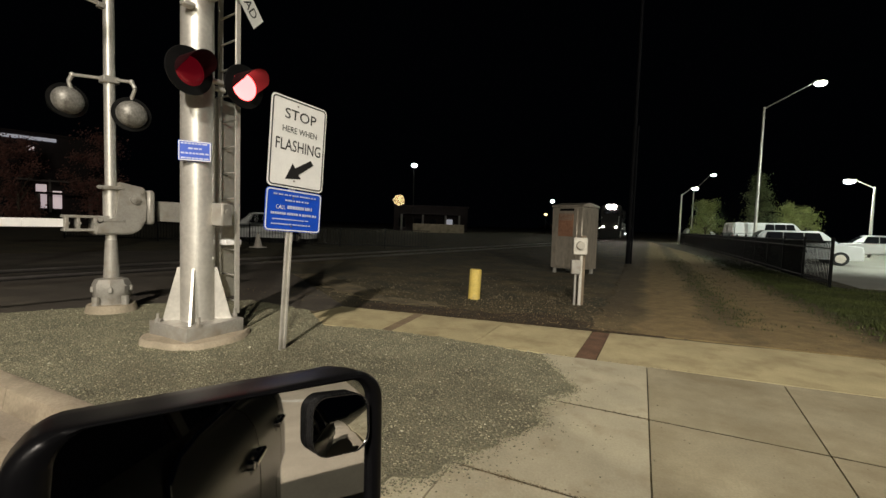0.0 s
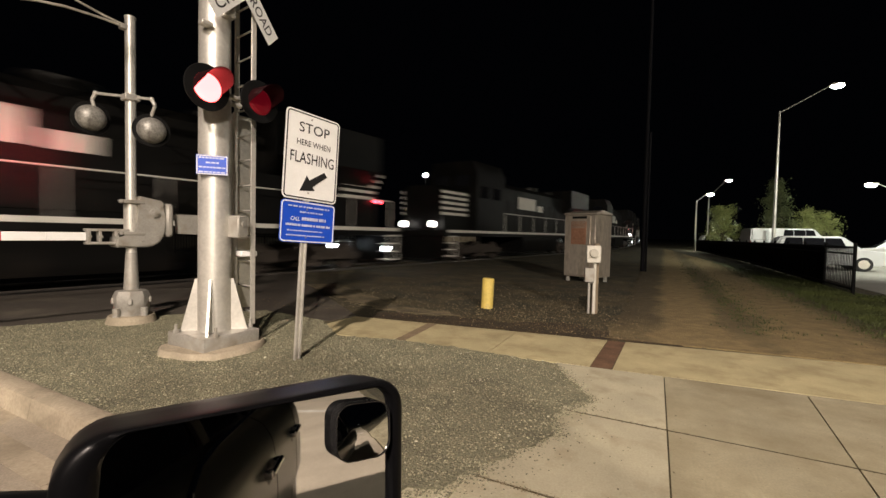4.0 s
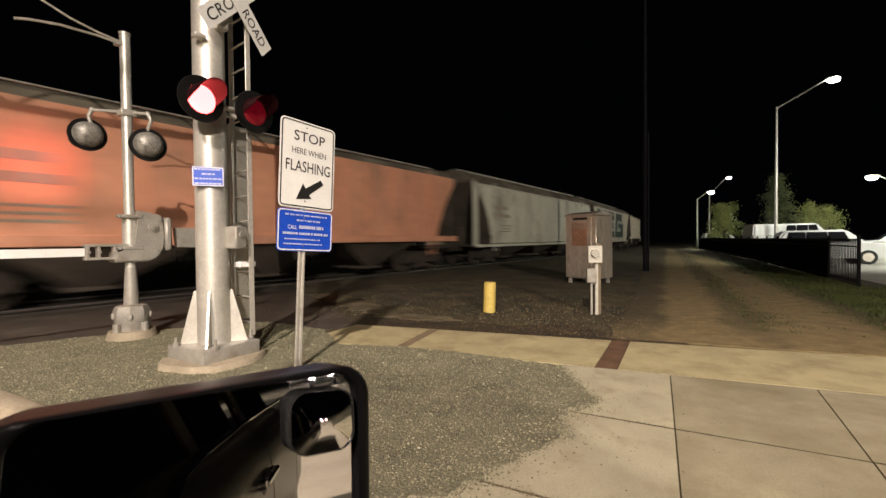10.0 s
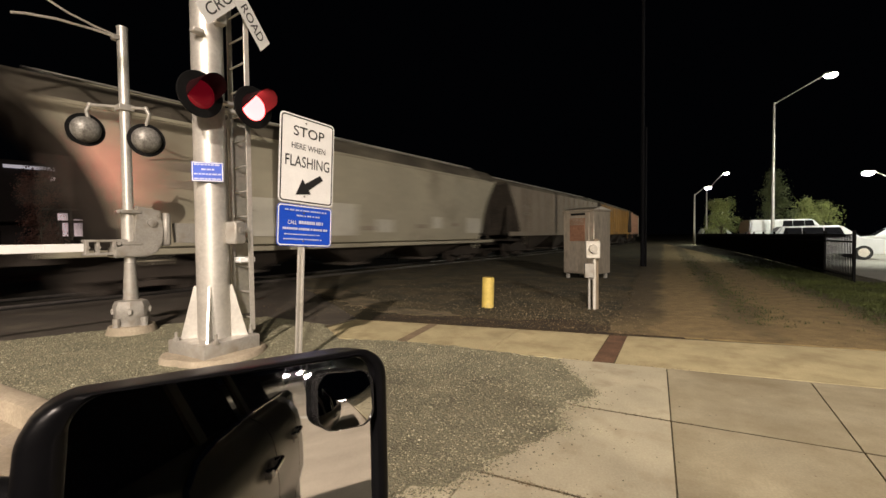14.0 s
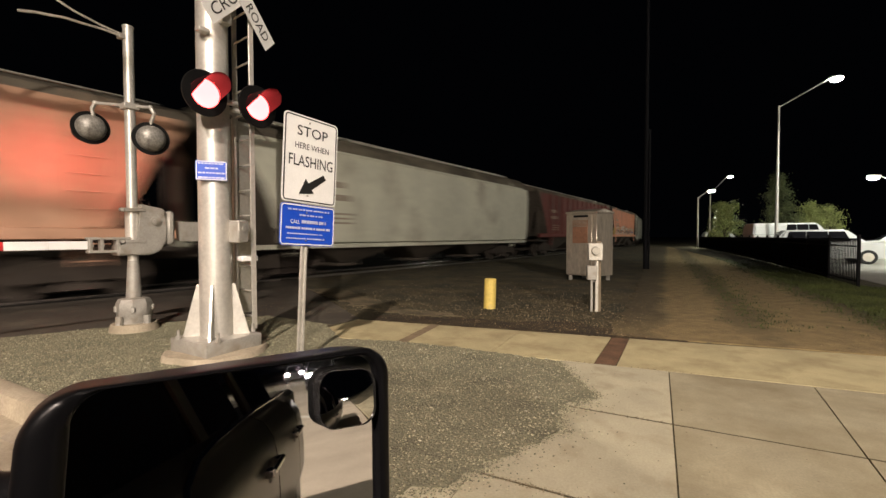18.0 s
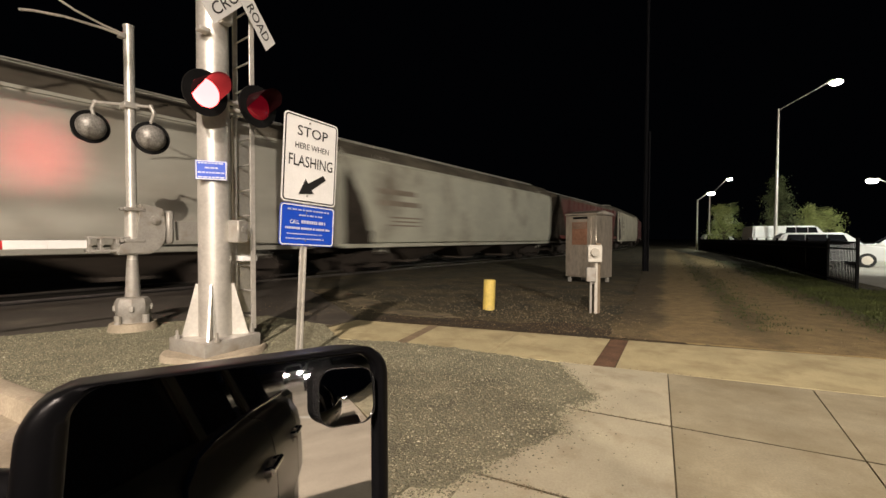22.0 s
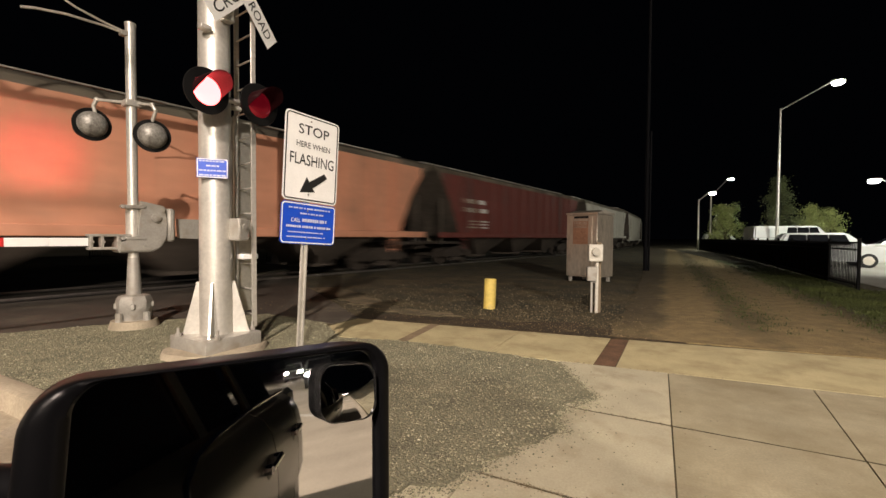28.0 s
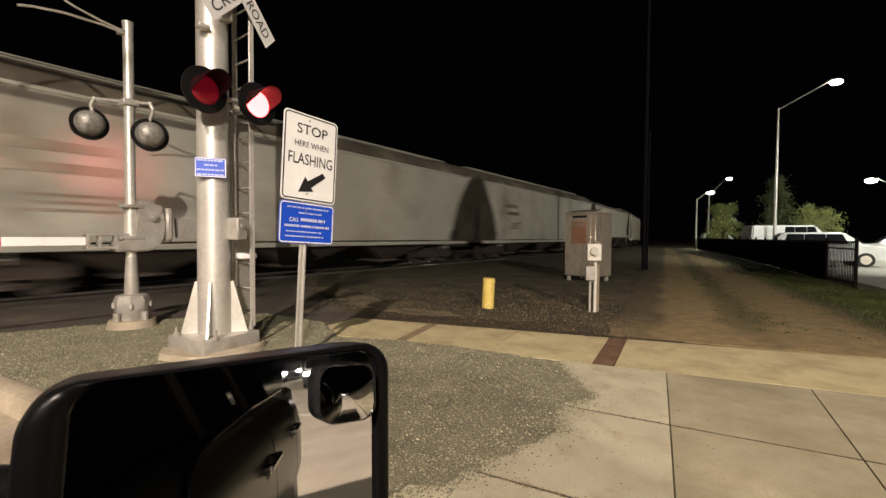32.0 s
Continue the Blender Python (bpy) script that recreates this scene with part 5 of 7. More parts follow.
def build_gate():
    root = thing("gate_mast", "silver crossing gate mast with lamps, gate mechanism and a lowered arm", "crossing gate", m=pose(-6.8, 3.45, 0, 0, 0, -9.5))
    bm = bmn()
    tube(bm, (0, 0, 0.1), (0, 0, 4.34), 0.066, seg=20)
    tube(bm, (0, 0, 1.25), (0, 0, 1.75), 0.09, seg=20)
    part("pole", bm, M["galv"], root)
    bm = bmn()
    tube(bm, (0, 0, 4.34), (0, 0, 4.37), 0.073, seg=16)
    part("cap", bm, M["galv"], root)
    bm = bmn()
    tube(bm, (0, 0, 0.46), (0, 0, 1.02), 0.1, 0.07, 16)
    loft(bm, [[(r * math.cos(math.tau * (i + 0.5) / 8), r * math.sin(math.tau * (i + 0.5) / 8), z) for i in range(8)] for r, z in ((0.2, 0.1), (0.19, 0.19), (0.215, 0.23), (0.225, 0.4), (0.19, 0.47), (0.1, 0.49))])
    for k in range(4):
        a = radians(22 + 90 * k)
        tube(bm, (0.23 * math.cos(a), 0.23 * math.sin(a), 0.1), (0.23 * math.cos(a), 0.23 * math.sin(a), 0.24), 0.045, seg=8)
        b = a + radians(45)
        box(bm, (0.215 * math.cos(b), 0.215 * math.sin(b), 0.33), (0.05, 0.06, 0.09), 0.012, Matrix.Rotation(b, 4, "Z"))
    part("pole_base", bm, M["silver"], root, "cast silver pole base")
    bm = bmn()
    tube(bm, (0, 0, -0.05), (0, 0, 0.12), 0.33, 0.28, 18)
    part("concrete_base", bm, M["kerb"], root)
    # two back-turned lamps on a cross arm
    bm = bmn()
    ax = Vector((0.806, 0.592, 0))
    tube(bm, ax * -0.5 + Vector((0, 0, 3.29)), ax * 0.3 + Vector((0, 0, 3.22)), 0.022, seg=10)
    for end, low in ((-0.5, 3.08), (0.3, 2.95)):
        tip = ax * end + Vector((0, 0, 3.29 if end < 0 else 3.22))
        ball(bm, tip, 0.035, 10)
        tube(bm, tip, tip + ax * (-0.05 if end < 0 else 0.05) + Vector((0, 0, -0.09)), 0.026, seg=10)
        tube(bm, tip + ax * (-0.05 if end < 0 else 0.05) + Vector((0, 0, -0.09)), tip + Vector((-0.05, 0, low - tip.z)), 0.024, seg=10)
    box(bm, (0, 0, 3.23), (0.19, 0.19, 0.09), 0.01)
    part("lamp_arm", bm, M["galv"], root)
    for at, z, face in ((-0.56, 2.94, 180), (0.31, 2.78, 170)):
        fl, drum = flasher(root, (ax.x * at - 0.03, ax.y * at, z), face, "", back=True)
        FAR_DRUMS.append(drum)
    # gate mechanism
    bm = bmn()
    prism(bm, [(-0.2, -0.22, 1.1), (-0.2, 0.2, 1.1), (-0.2, 0.32, 1.16), (-0.2, 0.4, 1.3), (-0.2, 0.42, 1.5), (-0.2, 0.38, 1.78), (-0.2, 0.06, 1.84), (-0.2, 0.04, 1.32), (-0.2, -0.2, 1.26)], (0.32, 0, 0))
    bmesh.ops.bevel(bm, geom=bm.edges[:], offset=0.02, segments=2, affect="EDGES")
    box(bm, (-0.02, 0.46, 1.5), (0.3, 0.1, 0.5), 0.03)
    tube(bm, (0.12, 0.25, 1.6), (0.15, 0.25, 1.6), 0.06, seg=16)
    tube(bm, (0.12, 0.25, 1.6), (0.165, 0.25, 1.6), 0.03, seg=6)
    for y, z in ((0.1, 1.76), (0.34, 1.7), (0.1, 1.2), (0.3, 1.26)):
        tube(bm, (0.11, y, z), (0.135, y, z), 0.018, seg=6)
    part("mechanism_case", bm, M["silver"], root, "grey cast gate mechanism case")
    bm = bmn()
    prism(bm, [(-0.1, 0.6, 1.6), (-0.1, 0.62, 1.3), (-0.1, 1.15, 1.28), (-0.1, 1.2, 1.52), (-0.1, 1.0, 1.6)], (0.1, 0, 0))
    part("counterweight", bm, M["silver"], root, "dull counterweight arm")
    bm = bmn()
    for z in (1.16, 1.34):
        box(bm, (0.0, -0.28, z), (0.16, 0.5, 0.035), 0.006)
    for y in (-0.5, -0.38, -0.2):
        box(bm, (0.02, y, 1.25), (0.12, 0.035, 0.17), 0.004)
        tube(bm, (0.08, y, 1.25), (0.12, y, 1.25), 0.022, seg=8)
    part("arm_clamp", bm, M["silver"], root, "bolted gate arm clamp")
    for z in (1.3, 1.75):
        bm = bmn()
        box(bm, (0.05, 0, z), (0.16, 0.26, 0.05), 0.008)
        tube(bm, (0.08, -0.16, z), (0.14, -0.16, z), 0.025, seg=8)
        part("pole_clamp", bm, M["silver"], root)
    for k in range(9):
        bm = bmn()
        box(bm, (0.0, -0.52 - 0.4 * k - 0.2, 1.25), (0.03, 0.4, 0.11), 0.004)
        part("gate_arm", bm, M["white"] if k % 3 != 2 else M["gate_red"], root, "white gate arm board" if k % 3 != 2 else "red gate arm board")
    bm = bmn()
    for a, b in zip(LOW, LOW[1:]):
        tube(bm, a, b, 0.017, seg=8)
    part("conduit", bm, M["alu"], root)
    bm = bmn()
    for a, b in zip(HIGH, HIGH[1:]):
        tube(bm, a, b, 0.015, seg=8)
    part("conduit", bm, M["alu"], root)
    bm = bmn()
    box(bm, (0, -0.07, 4.2), (0.1, 0.12, 0.07), 0.01)
    part("conduit_clamp", bm, M["silver"], root)
    return root


M["gate_red"] = material("red_sheeting", (0.5, 0.02, 0.02), 0.5, vary=0.1)
build_cantilever()
build_gate()


# ---- stop sign ----
def rounded_plate(w, h, r, t):
    bm = bmn()
    pts = []
    for cx, cz, a0 in ((w / 2 - r, h / 2 - r, 0), (-w / 2 + r, h / 2 - r, 90), (-w / 2 + r, -h / 2 + r, 180), (w / 2 - r, -h / 2 + r, 270)):
        for k in range(6):
            a = radians(a0 + 18 * k)
            pts.append((cx + r * math.cos(a), 0, cz + r * math.sin(a)))
    prism(bm, pts, (0, t, 0))
    return bm


def ring_plate(w, h, r, t, band):
    bm = bmn()
    rings = []
    for e in (0, band):
        pts = []
        ww, hh, rr = w - 2 * e, h - 2 * e, max(r - e, 0.005)
        for cx, cz, a0 in ((ww / 2 - rr, hh / 2 - rr, 0), (-ww / 2 + rr, hh / 2 - rr, 90), (-ww / 2 + rr, -hh / 2 + rr, 180), (ww / 2 - rr, -hh / 2 + rr, 270)):
            for k in range(6):
                a = radians(a0 + 18 * k)
                pts.append((cx + rr * math.cos(a), 0, cz + rr * math.sin(a)))
        rings.append(pts)
    n = len(rings[0])
    v = [[[bm.verts.new((x, y, z)) for x, _, z in ring] for ring in rings] for y in (0, t)]
    for i in range(n):
        j = (i + 1) % n
        bm.faces.new((v[0][0][i], v[0][0][j], v[0][1][j], v[0][1][i]))
        bm.faces.new((v[1][0][i], v[1][0][j], v[1][1][j], v[1][1][i]))
        bm.faces.new((v[0][0][i], v[0][0][j], v[1][0][j], v[1][0][i]))
        bm.faces.new((v[0][1][i], v[0][1][j], v[1][1][j], v[1][1][i]))
    return bm


SW, SH = 0.69, 0.93


def build_sign():
    # local x runs along the plate, local -y is the face
    root = thing("warning_sign", "white stop sign over a blue notice on a leaning steel post", "road sign", m=pose(-3.4, 3.32, 0.0, 0, 0, 80.5) @ pose(0, 0, 0, 0, 3.2, 0))
    bm = bmn()
    for x in (-0.026, 0.026):
        box(bm, (x, 0.014, 1.25), (0.022, 0.03, 2.6), 0.003)
    box(bm, (0, 0.026, 1.25), (0.04, 0.012, 2.6), 0.002)
    for k in range(20):
        tube(bm, (0, 0.018, 0.15 + 0.13 * k), (0, 0.034, 0.15 + 0.13 * k), 0.006, seg=6)
    part("post", bm, M["galv"], root, "galvanised u-channel post")
    sp = part("stop_plate", rounded_plate(SW, SH, 0.05, 0.004), M["white"], root, "white reflective plate", pose(0.035, -0.012, 2.185))
    part("border", ring_plate(SW - 0.03, SH - 0.03, 0.04, 0.002, 0.013), M["ink"], sp, m=pose(0, -0.003, 0))
    for word, w, h, z, x in (("STOP", 0.39, 0.106, 0.30, 0.01), ("HERE WHEN", 0.43, 0.062, 0.14, 0.01), ("FLASHING", 0.56, 0.118, -0.02, 0.005)):
        letter("lettering", word, w, h, M["ink"], sp, pose(x, -0.0035, z), "black capital letters")
    bm = bmn()
    pts = [(0.17, 0.075), (0.195, 0.02), (-0.02, -0.06), (-0.0, -0.105), (-0.19, -0.075), (-0.065, 0.07), (-0.045, 0.015)]
    prism(bm, [(x, 0, z) for x, z in pts], (0, 0.002, 0))
    part("arrow", bm, M["ink"], sp, "black arrow pointing down left", pose(0.02, -0.004, -0.25, 0, -16, 0))
    bp = part("notice_plate", rounded_plate(0.69, 0.44, 0.045, 0.004), M["blue"], root, "blue notice plate", pose(0.03, -0.014, 1.485))
    part("border", ring_plate(0.675, 0.425, 0.04, 0.002, 0.012), M["white"], bp, m=pose(0, -0.003, 0))
    letter("lettering", "CALL", 0.11, 0.042, M["white"], bp, pose(-0.17, -0.004, 0.03), "white capital letters")
    rnd = random.Random(3)
    for z, h, a, b in ((0.16, 0.016, -0.26, 0.28), (0.105, 0.016, -0.12, 0.18), (0.035, 0.034, -0.09, 0.22), (-0.035, 0.024, -0.28, 0.28), (-0.095, 0.012, -0.26, 0.18), (-0.145, 0.013, -0.27, 0.22)):
        bm = bmn()
        x = a
        while x < b - 0.01:
            w = min(rnd.uniform(0.014, 0.03), b - x)
            box(bm, (x + w / 2, 0, z), (w, 0.002, h))
            x += w + rnd.choice((0.005, 0.005, 0.006, 0.016))
        part("text_bar", bm, M["print"], bp, "plain white bars of small print", pose(0, -0.004, 0))
    for z in (1.32, 1.62, 1.80, 2.585):
        bm = bmn()
        tube(bm, (0, -0.02, z), (0, 0.03, z), 0.009, seg=8)
        part("bolt", bm, M["steel"], root)
    return root


build_sign()


# ---- cabinet, meter, bollard, poles ----
M["cabinet"] = material("brushed_aluminium", (0.55, 0.49, 0.41), 0.28, 0.5, vary=0.22, scale=1.6, fine=14, bump=0.12, stretch=(1, 1, 0.35), dirt=(0.2, 0.17, 0.12), dirt_amount=0.3, dirt_scale=1.5)


# reddish brown for the upper door panel, against the aluminium
M["cabinet_red"] = material("reddish_panel", (0.36, 0.19, 0.12), 0.5, 0.2, vary=0.25, scale=2, fine=14)


def build_cabinet():
    root = thing("signal_cabinet", "tall bare aluminium signal cabinet on short legs", "cabinet", m=pose(-1.93, 13.95, 0, 0, 0, -23))
    bm = bmn()
    box(bm, (0, 0, 1.1), (1.05, 0.95, 1.9), 0.015)
    part("body", bm, M["cabinet"], root)
    bm = bmn()
    prism(bm, [(-0.545, -0.495, 2.06), (0.545, -0.495, 2.06), (0.545, 0.495, 2.06), (-0.545, 0.495, 2.06)], (0, 0, 0.05))
    loft(bm, [[(-0.545, -0.495, 2.11), (0.545, -0.495, 2.11), (0.545, 0.495, 2.11), (-0.545, 0.495, 2.11)], [(-0.5, -0.03, 2.2), (0.5, -0.03, 2.2), (0.5, 0.03, 2.2), (-0.5, 0.03, 2.2)]])
    part("roof", bm, M["cabinet"], root)
    bm = bmn()
    box(bm, (0, -0.485, 1.1), (0.74, 0.035, 1.8), 0.008)
    d = part("door", bm, M["cabinet"], root)
    bm = bmn()
    box(bm, (-0.02, -0.502, 1.5), (0.52, 0.012, 0.7), 0.004)
    part("door_panel", bm, M["cabinet_red"], d, "reddish brown upper panel")
    bm = bmn()
    for k in range(5):
        box(bm, (-0.02, -0.512, 1.66 + 0.04 * k), (0.46, 0.012, 0.018), 0.003)
    part("vent", bm, M["cabinet"], d)
    bm = bmn()
    box(bm, (0, -0.497, 1.97), (0.5, 0.012, 0.07), 0.003)
    part("slot", bm, M["black"], d, "dark louvre slot")
    bm = bmn()
    tube(bm, (0.32, -0.5, 1.1), (0.32, -0.54, 1.1), 0.02, seg=8)
    box(bm, (0.32, -0.545, 1.03), (0.025, 0.015, 0.18), 0.004)
    part("handle", bm, M["steel"], d)
    for x in (-0.42, 0.42):
        for y in (-0.38, 0.38):
            bm = bmn()
            box(bm, (x, y, 0.07), (0.09, 0.09, 0.2), 0.006)
            part("leg", bm, M["galv"], root)


def build_meter():
    root = thing("electric_meter", "pale electric meter boxes on a timber post and conduit", "meter", m=pose(-1.01, 8.12, 0, 0, 0, 22))
    bm = bmn()
    box(bm, (0.06, 0.05, 0.62), (0.09, 0.05, 1.3), 0.006)
    part("post", bm, M["wood_post"], root)
    bm = bmn()
    tube(bm, (0.02, 0, -0.02), (0.02, 0, 0.95), 0.03, seg=12)
    part("conduit", bm, M["white_pvc"], root, "white plastic conduit")
    bm = bmn()
    tube(bm, (-0.07, 0, -0.02), (-0.07, 0, 0.6), 0.022, seg=12)
    part("conduit", bm, M["galv"], root)
    bm = bmn()
    box(bm, (-0.02, -0.02, 1.08), (0.25, 0.13, 0.31), 0.012)
    mb = part("meter_box", bm, M["white_pvc"], root)
    bm = bmn()
    tube(bm, (-0.03, -0.08, 1.1), (-0.03, -0.15, 1.1), 0.078, 0.07, 20)
    part("dial", bm, M["lamp_glass"], mb, "round glass meter dial")
    bm = bmn()
    box(bm, (-0.08, -0.02, 0.7), (0.17, 0.1, 0.26), 0.01)
    part("switch_box", bm, M["silver"], root)


M["wood_post"] = material("grey_timber", (0.2, 0.16, 0.11), 0.9, vary=0.3, scale=4, stretch=(8, 8, 1))
M["white_pvc"] = material("pale_painted_metal", (0.62, 0.6, 0.53), 0.5, vary=0.1, scale=6, dirt=(0.35, 0.32, 0.25), dirt_amount=0.25, dirt_scale=8)
build_cabinet()
build_meter()
bm = bmn()
tube(bm, (0, 0, -0.05), (0, 0, 0.56), 0.115, seg=28)
bmesh.ops.bevel(bm, geom=[e for e in bm.edges if all(v.co.z > 0.5 for v in e.verts)], offset=0.012, segments=2, affect="EDGES")
tagged(part("bollard", bm, M["yellow"], m=pose(-2.86, 7.59, 0, 0, 2, 0)), "short yellow painted marker post in the dirt", "bollard")


def build_utility_pole():
    root = thing("utility_pole", "dark wooden utility pole with a steel riser", "utility pole", m=pose(-0.48, 19.4, 0))
    bm = bmn()
    tube(bm, (0, 0, -0.2), (0, 0, 13), 0.085, 0.06, 14)
    part("pole", bm, M["wood_dark"], root)
    bm = bmn()
    tube(bm, (0.125, -0.04, -0.1), (0.125, -0.04, 5.7), 0.04, seg=10)
    part("riser", bm, M["wood_dark"], root)


M["wood_dark"] = material("creosoted_timber", (0.006, 0.006, 0.008), 0.7, vary=0.3, scale=4, stretch=(8, 8, 1))
M["wood_dark"].node_tree.nodes["Principled BSDF"].inputs["Specular IOR Level"].default_value = 0.12
build_utility_pole()


# ---- lamp posts ----
def build_lamp_post(x, y, top, arm, lum_z, group="lamp posts of the parking lot", lit=True):
    root = thing("street_lamp", "tall galvanised lamp post with a lit luminaire", "street lamp", group, m=pose(x, y, 0))
    bm = bmn()
    tube(bm, (0, 0, 0), (0, 0, top), 0.11, 0.06, 14)
    part("pole", bm, M["galv"], root)
    bm = bmn()
    tube(bm, (0, 0, top - 0.1), (arm[0], arm[1], lum_z), 0.04, 0.03, 8)
    part("arm", bm, M["galv"], root)
    head = Vector((arm[0], arm[1], lum_z))
    d = Vector((arm[0], arm[1], 0)).normalized()
    rot = Matrix.Rotation(math.atan2(d.y, d.x), 4, "Z")
    bm = bmn()
    box(bm, head + d * 0.35 + Vector((0, 0, 0.04)), (0.8, 0.36, 0.14), 0.05, rot, 2)
    lu = part("luminaire", bm, M["galv"], root)
    bm = bmn()
    ball(bm, head + d * 0.38 - Vector((0, 0, 0.06)), 0.34, 14, (1, 0.8, 0.5))
    part("lens", bm, M["bulb"], lu, "glowing white lens")
    return Vector((x, y, 0)) + head + d * 0.38


for x, y, top, arm, z in ((7.0, 35.25, 9.95, (3.0, 1.5), 11.75), (15.4, 42.0, 5.2, (-0.9, 0.5), 5.75), (4.0, 56.6, 5.8, (1.0, 0.4), 6.55), (6.6, 72.0, 7.6, (2.1, 0.8), 9.9)):
    p = build_lamp_post(x, y, top, arm, z)
    lamp_light("lot_light", p - Vector((0, 0, 0.25)), p - Vector((-3.0, 0, 5)), 8000 if z > 11 else (6500 if x < 5 else 3200), (0.95, 1.0, 0.82), 0.2, 130)
p = build_lamp_post(15.5, 22.0, 8.0, (-1.8, 1.2), 9.0)
lamp_light("lot_light", p - Vector((0, 0, 0.25)), p - Vector((0.5, -5, 7)), 9000, (0.97, 1.0, 0.88), 0.2, 130)
for at, side in ((STREET, 1), (STREET_B, 1)):
    build_lamp_post(at[0] + 2.2, at[1] - 1.5 * side, at[2] - 1.8, (-2.0, 1.35 * side), at[2] + 0.5, "street lamps along the road")


M["screen"] = material("black_mesh_fabric", (0.004, 0.004, 0.004), 0.9, vary=0.2)
M["fence_black"] = material("matt_black_steel", (0.004, 0.004, 0.0045), 0.7, vary=0.2)
for k in ("screen", "fence_black"):
    M[k].node_tree.nodes["Principled BSDF"].inputs["Specular IOR Level"].default_value = 0.12


# ---- fence ----
def build_fence():
    root = thing("fence", "black steel picket fence with a dark mesh screen", "fence", m=pose(4.72, 14.95, 0))
    bp = bmn()
    box(bp, (0, 0, 0.68), (0.07, 0.07, 1.42), 0.006)
    post_me = mesh_of("post", bp, M["fence_black"])
    bp = bmn()
    box(bp, (0, 1.2, 0), (0.035, 2.4, 0.04))
    rail_me = mesh_of("rail", bp, M["fence_black"])
    bp = bmn()
    box(bp, (0, 0, 0.66), (0.02, 0.02, 1.26))
    pick_me = mesh_of("picket", bp, M["fence_black"])
    bp = bmn()
    box(bp, (0, 1.2, 0.64), (0.006, 2.38, 1.2))
    screen_me = mesh_of("mesh_screen", bp, M["screen"])
    far = bmn()
    for k in range(18):
        y = 2.4 * k
        x = 0.35 * math.sin(k * 0.22) - 0.012 * k
        x2 = 0.35 * math.sin((k + 1) * 0.22) - 0.012 * (k + 1)
        turn = -math.degrees(math.atan2(x2 - x, 2.4))
        part("post", post_me, None, root, m=pose(x, y, 0))
        for z in (0.15, 1.08, 1.27):
            part("rail", rail_me, None, root, m=pose(x, y, z, 0, 0, turn))
        if k:
            part("mesh_screen", screen_me, None, root, "dark mesh screen", pose(x + 0.03, y, 0, 0, 0, turn))
        for j in range(1, 20):
            f = j / 20
            px, py = x + (x2 - x) * f, y + 2.4 * f
            if k < 14:
                part("picket", pick_me, None, root, m=pose(px, py, 0))
            else:
                box(far, (px, py, 0.66), (0.02, 0.02, 1.26))
    tagged(part("picket", far, M["fence_black"], root), kind="stuff")
    return root


build_fence()


# ---- parked vehicles ----
def car_mesh_body(L, W, H, hood, roof0, roof1, tail):
    """Body side profile along x, lofted over the width."""
    bm = bmn()
    zb, belt = 0.28, H * 0.58
    prof = [(-L / 2, zb), (L / 2, zb), (L / 2, belt * 0.8), (L / 2 - 0.08, belt), (L / 2 - hood, belt + 0.08), (-L / 2 + tail, belt + 0.08), (-L / 2, belt * 0.95)]
    rings = []
    for y, k in ((-W / 2, 0.96), (-W / 2 + 0.06, 1), (W / 2 - 0.06, 1), (W / 2, 0.96)):
        rings.append([(x * (1 if abs(y) < W / 2 - 0.01 else 0.985), y, zb + (z - zb) * (1 if k == 1 else 0.97)) for x, z in prof])
    loft(bm, rings)
    bmesh.ops.bevel(bm, geom=bm.edges[:], offset=0.05, segments=2, affect="EDGES", clamp_overlap=True)
    return bm, belt


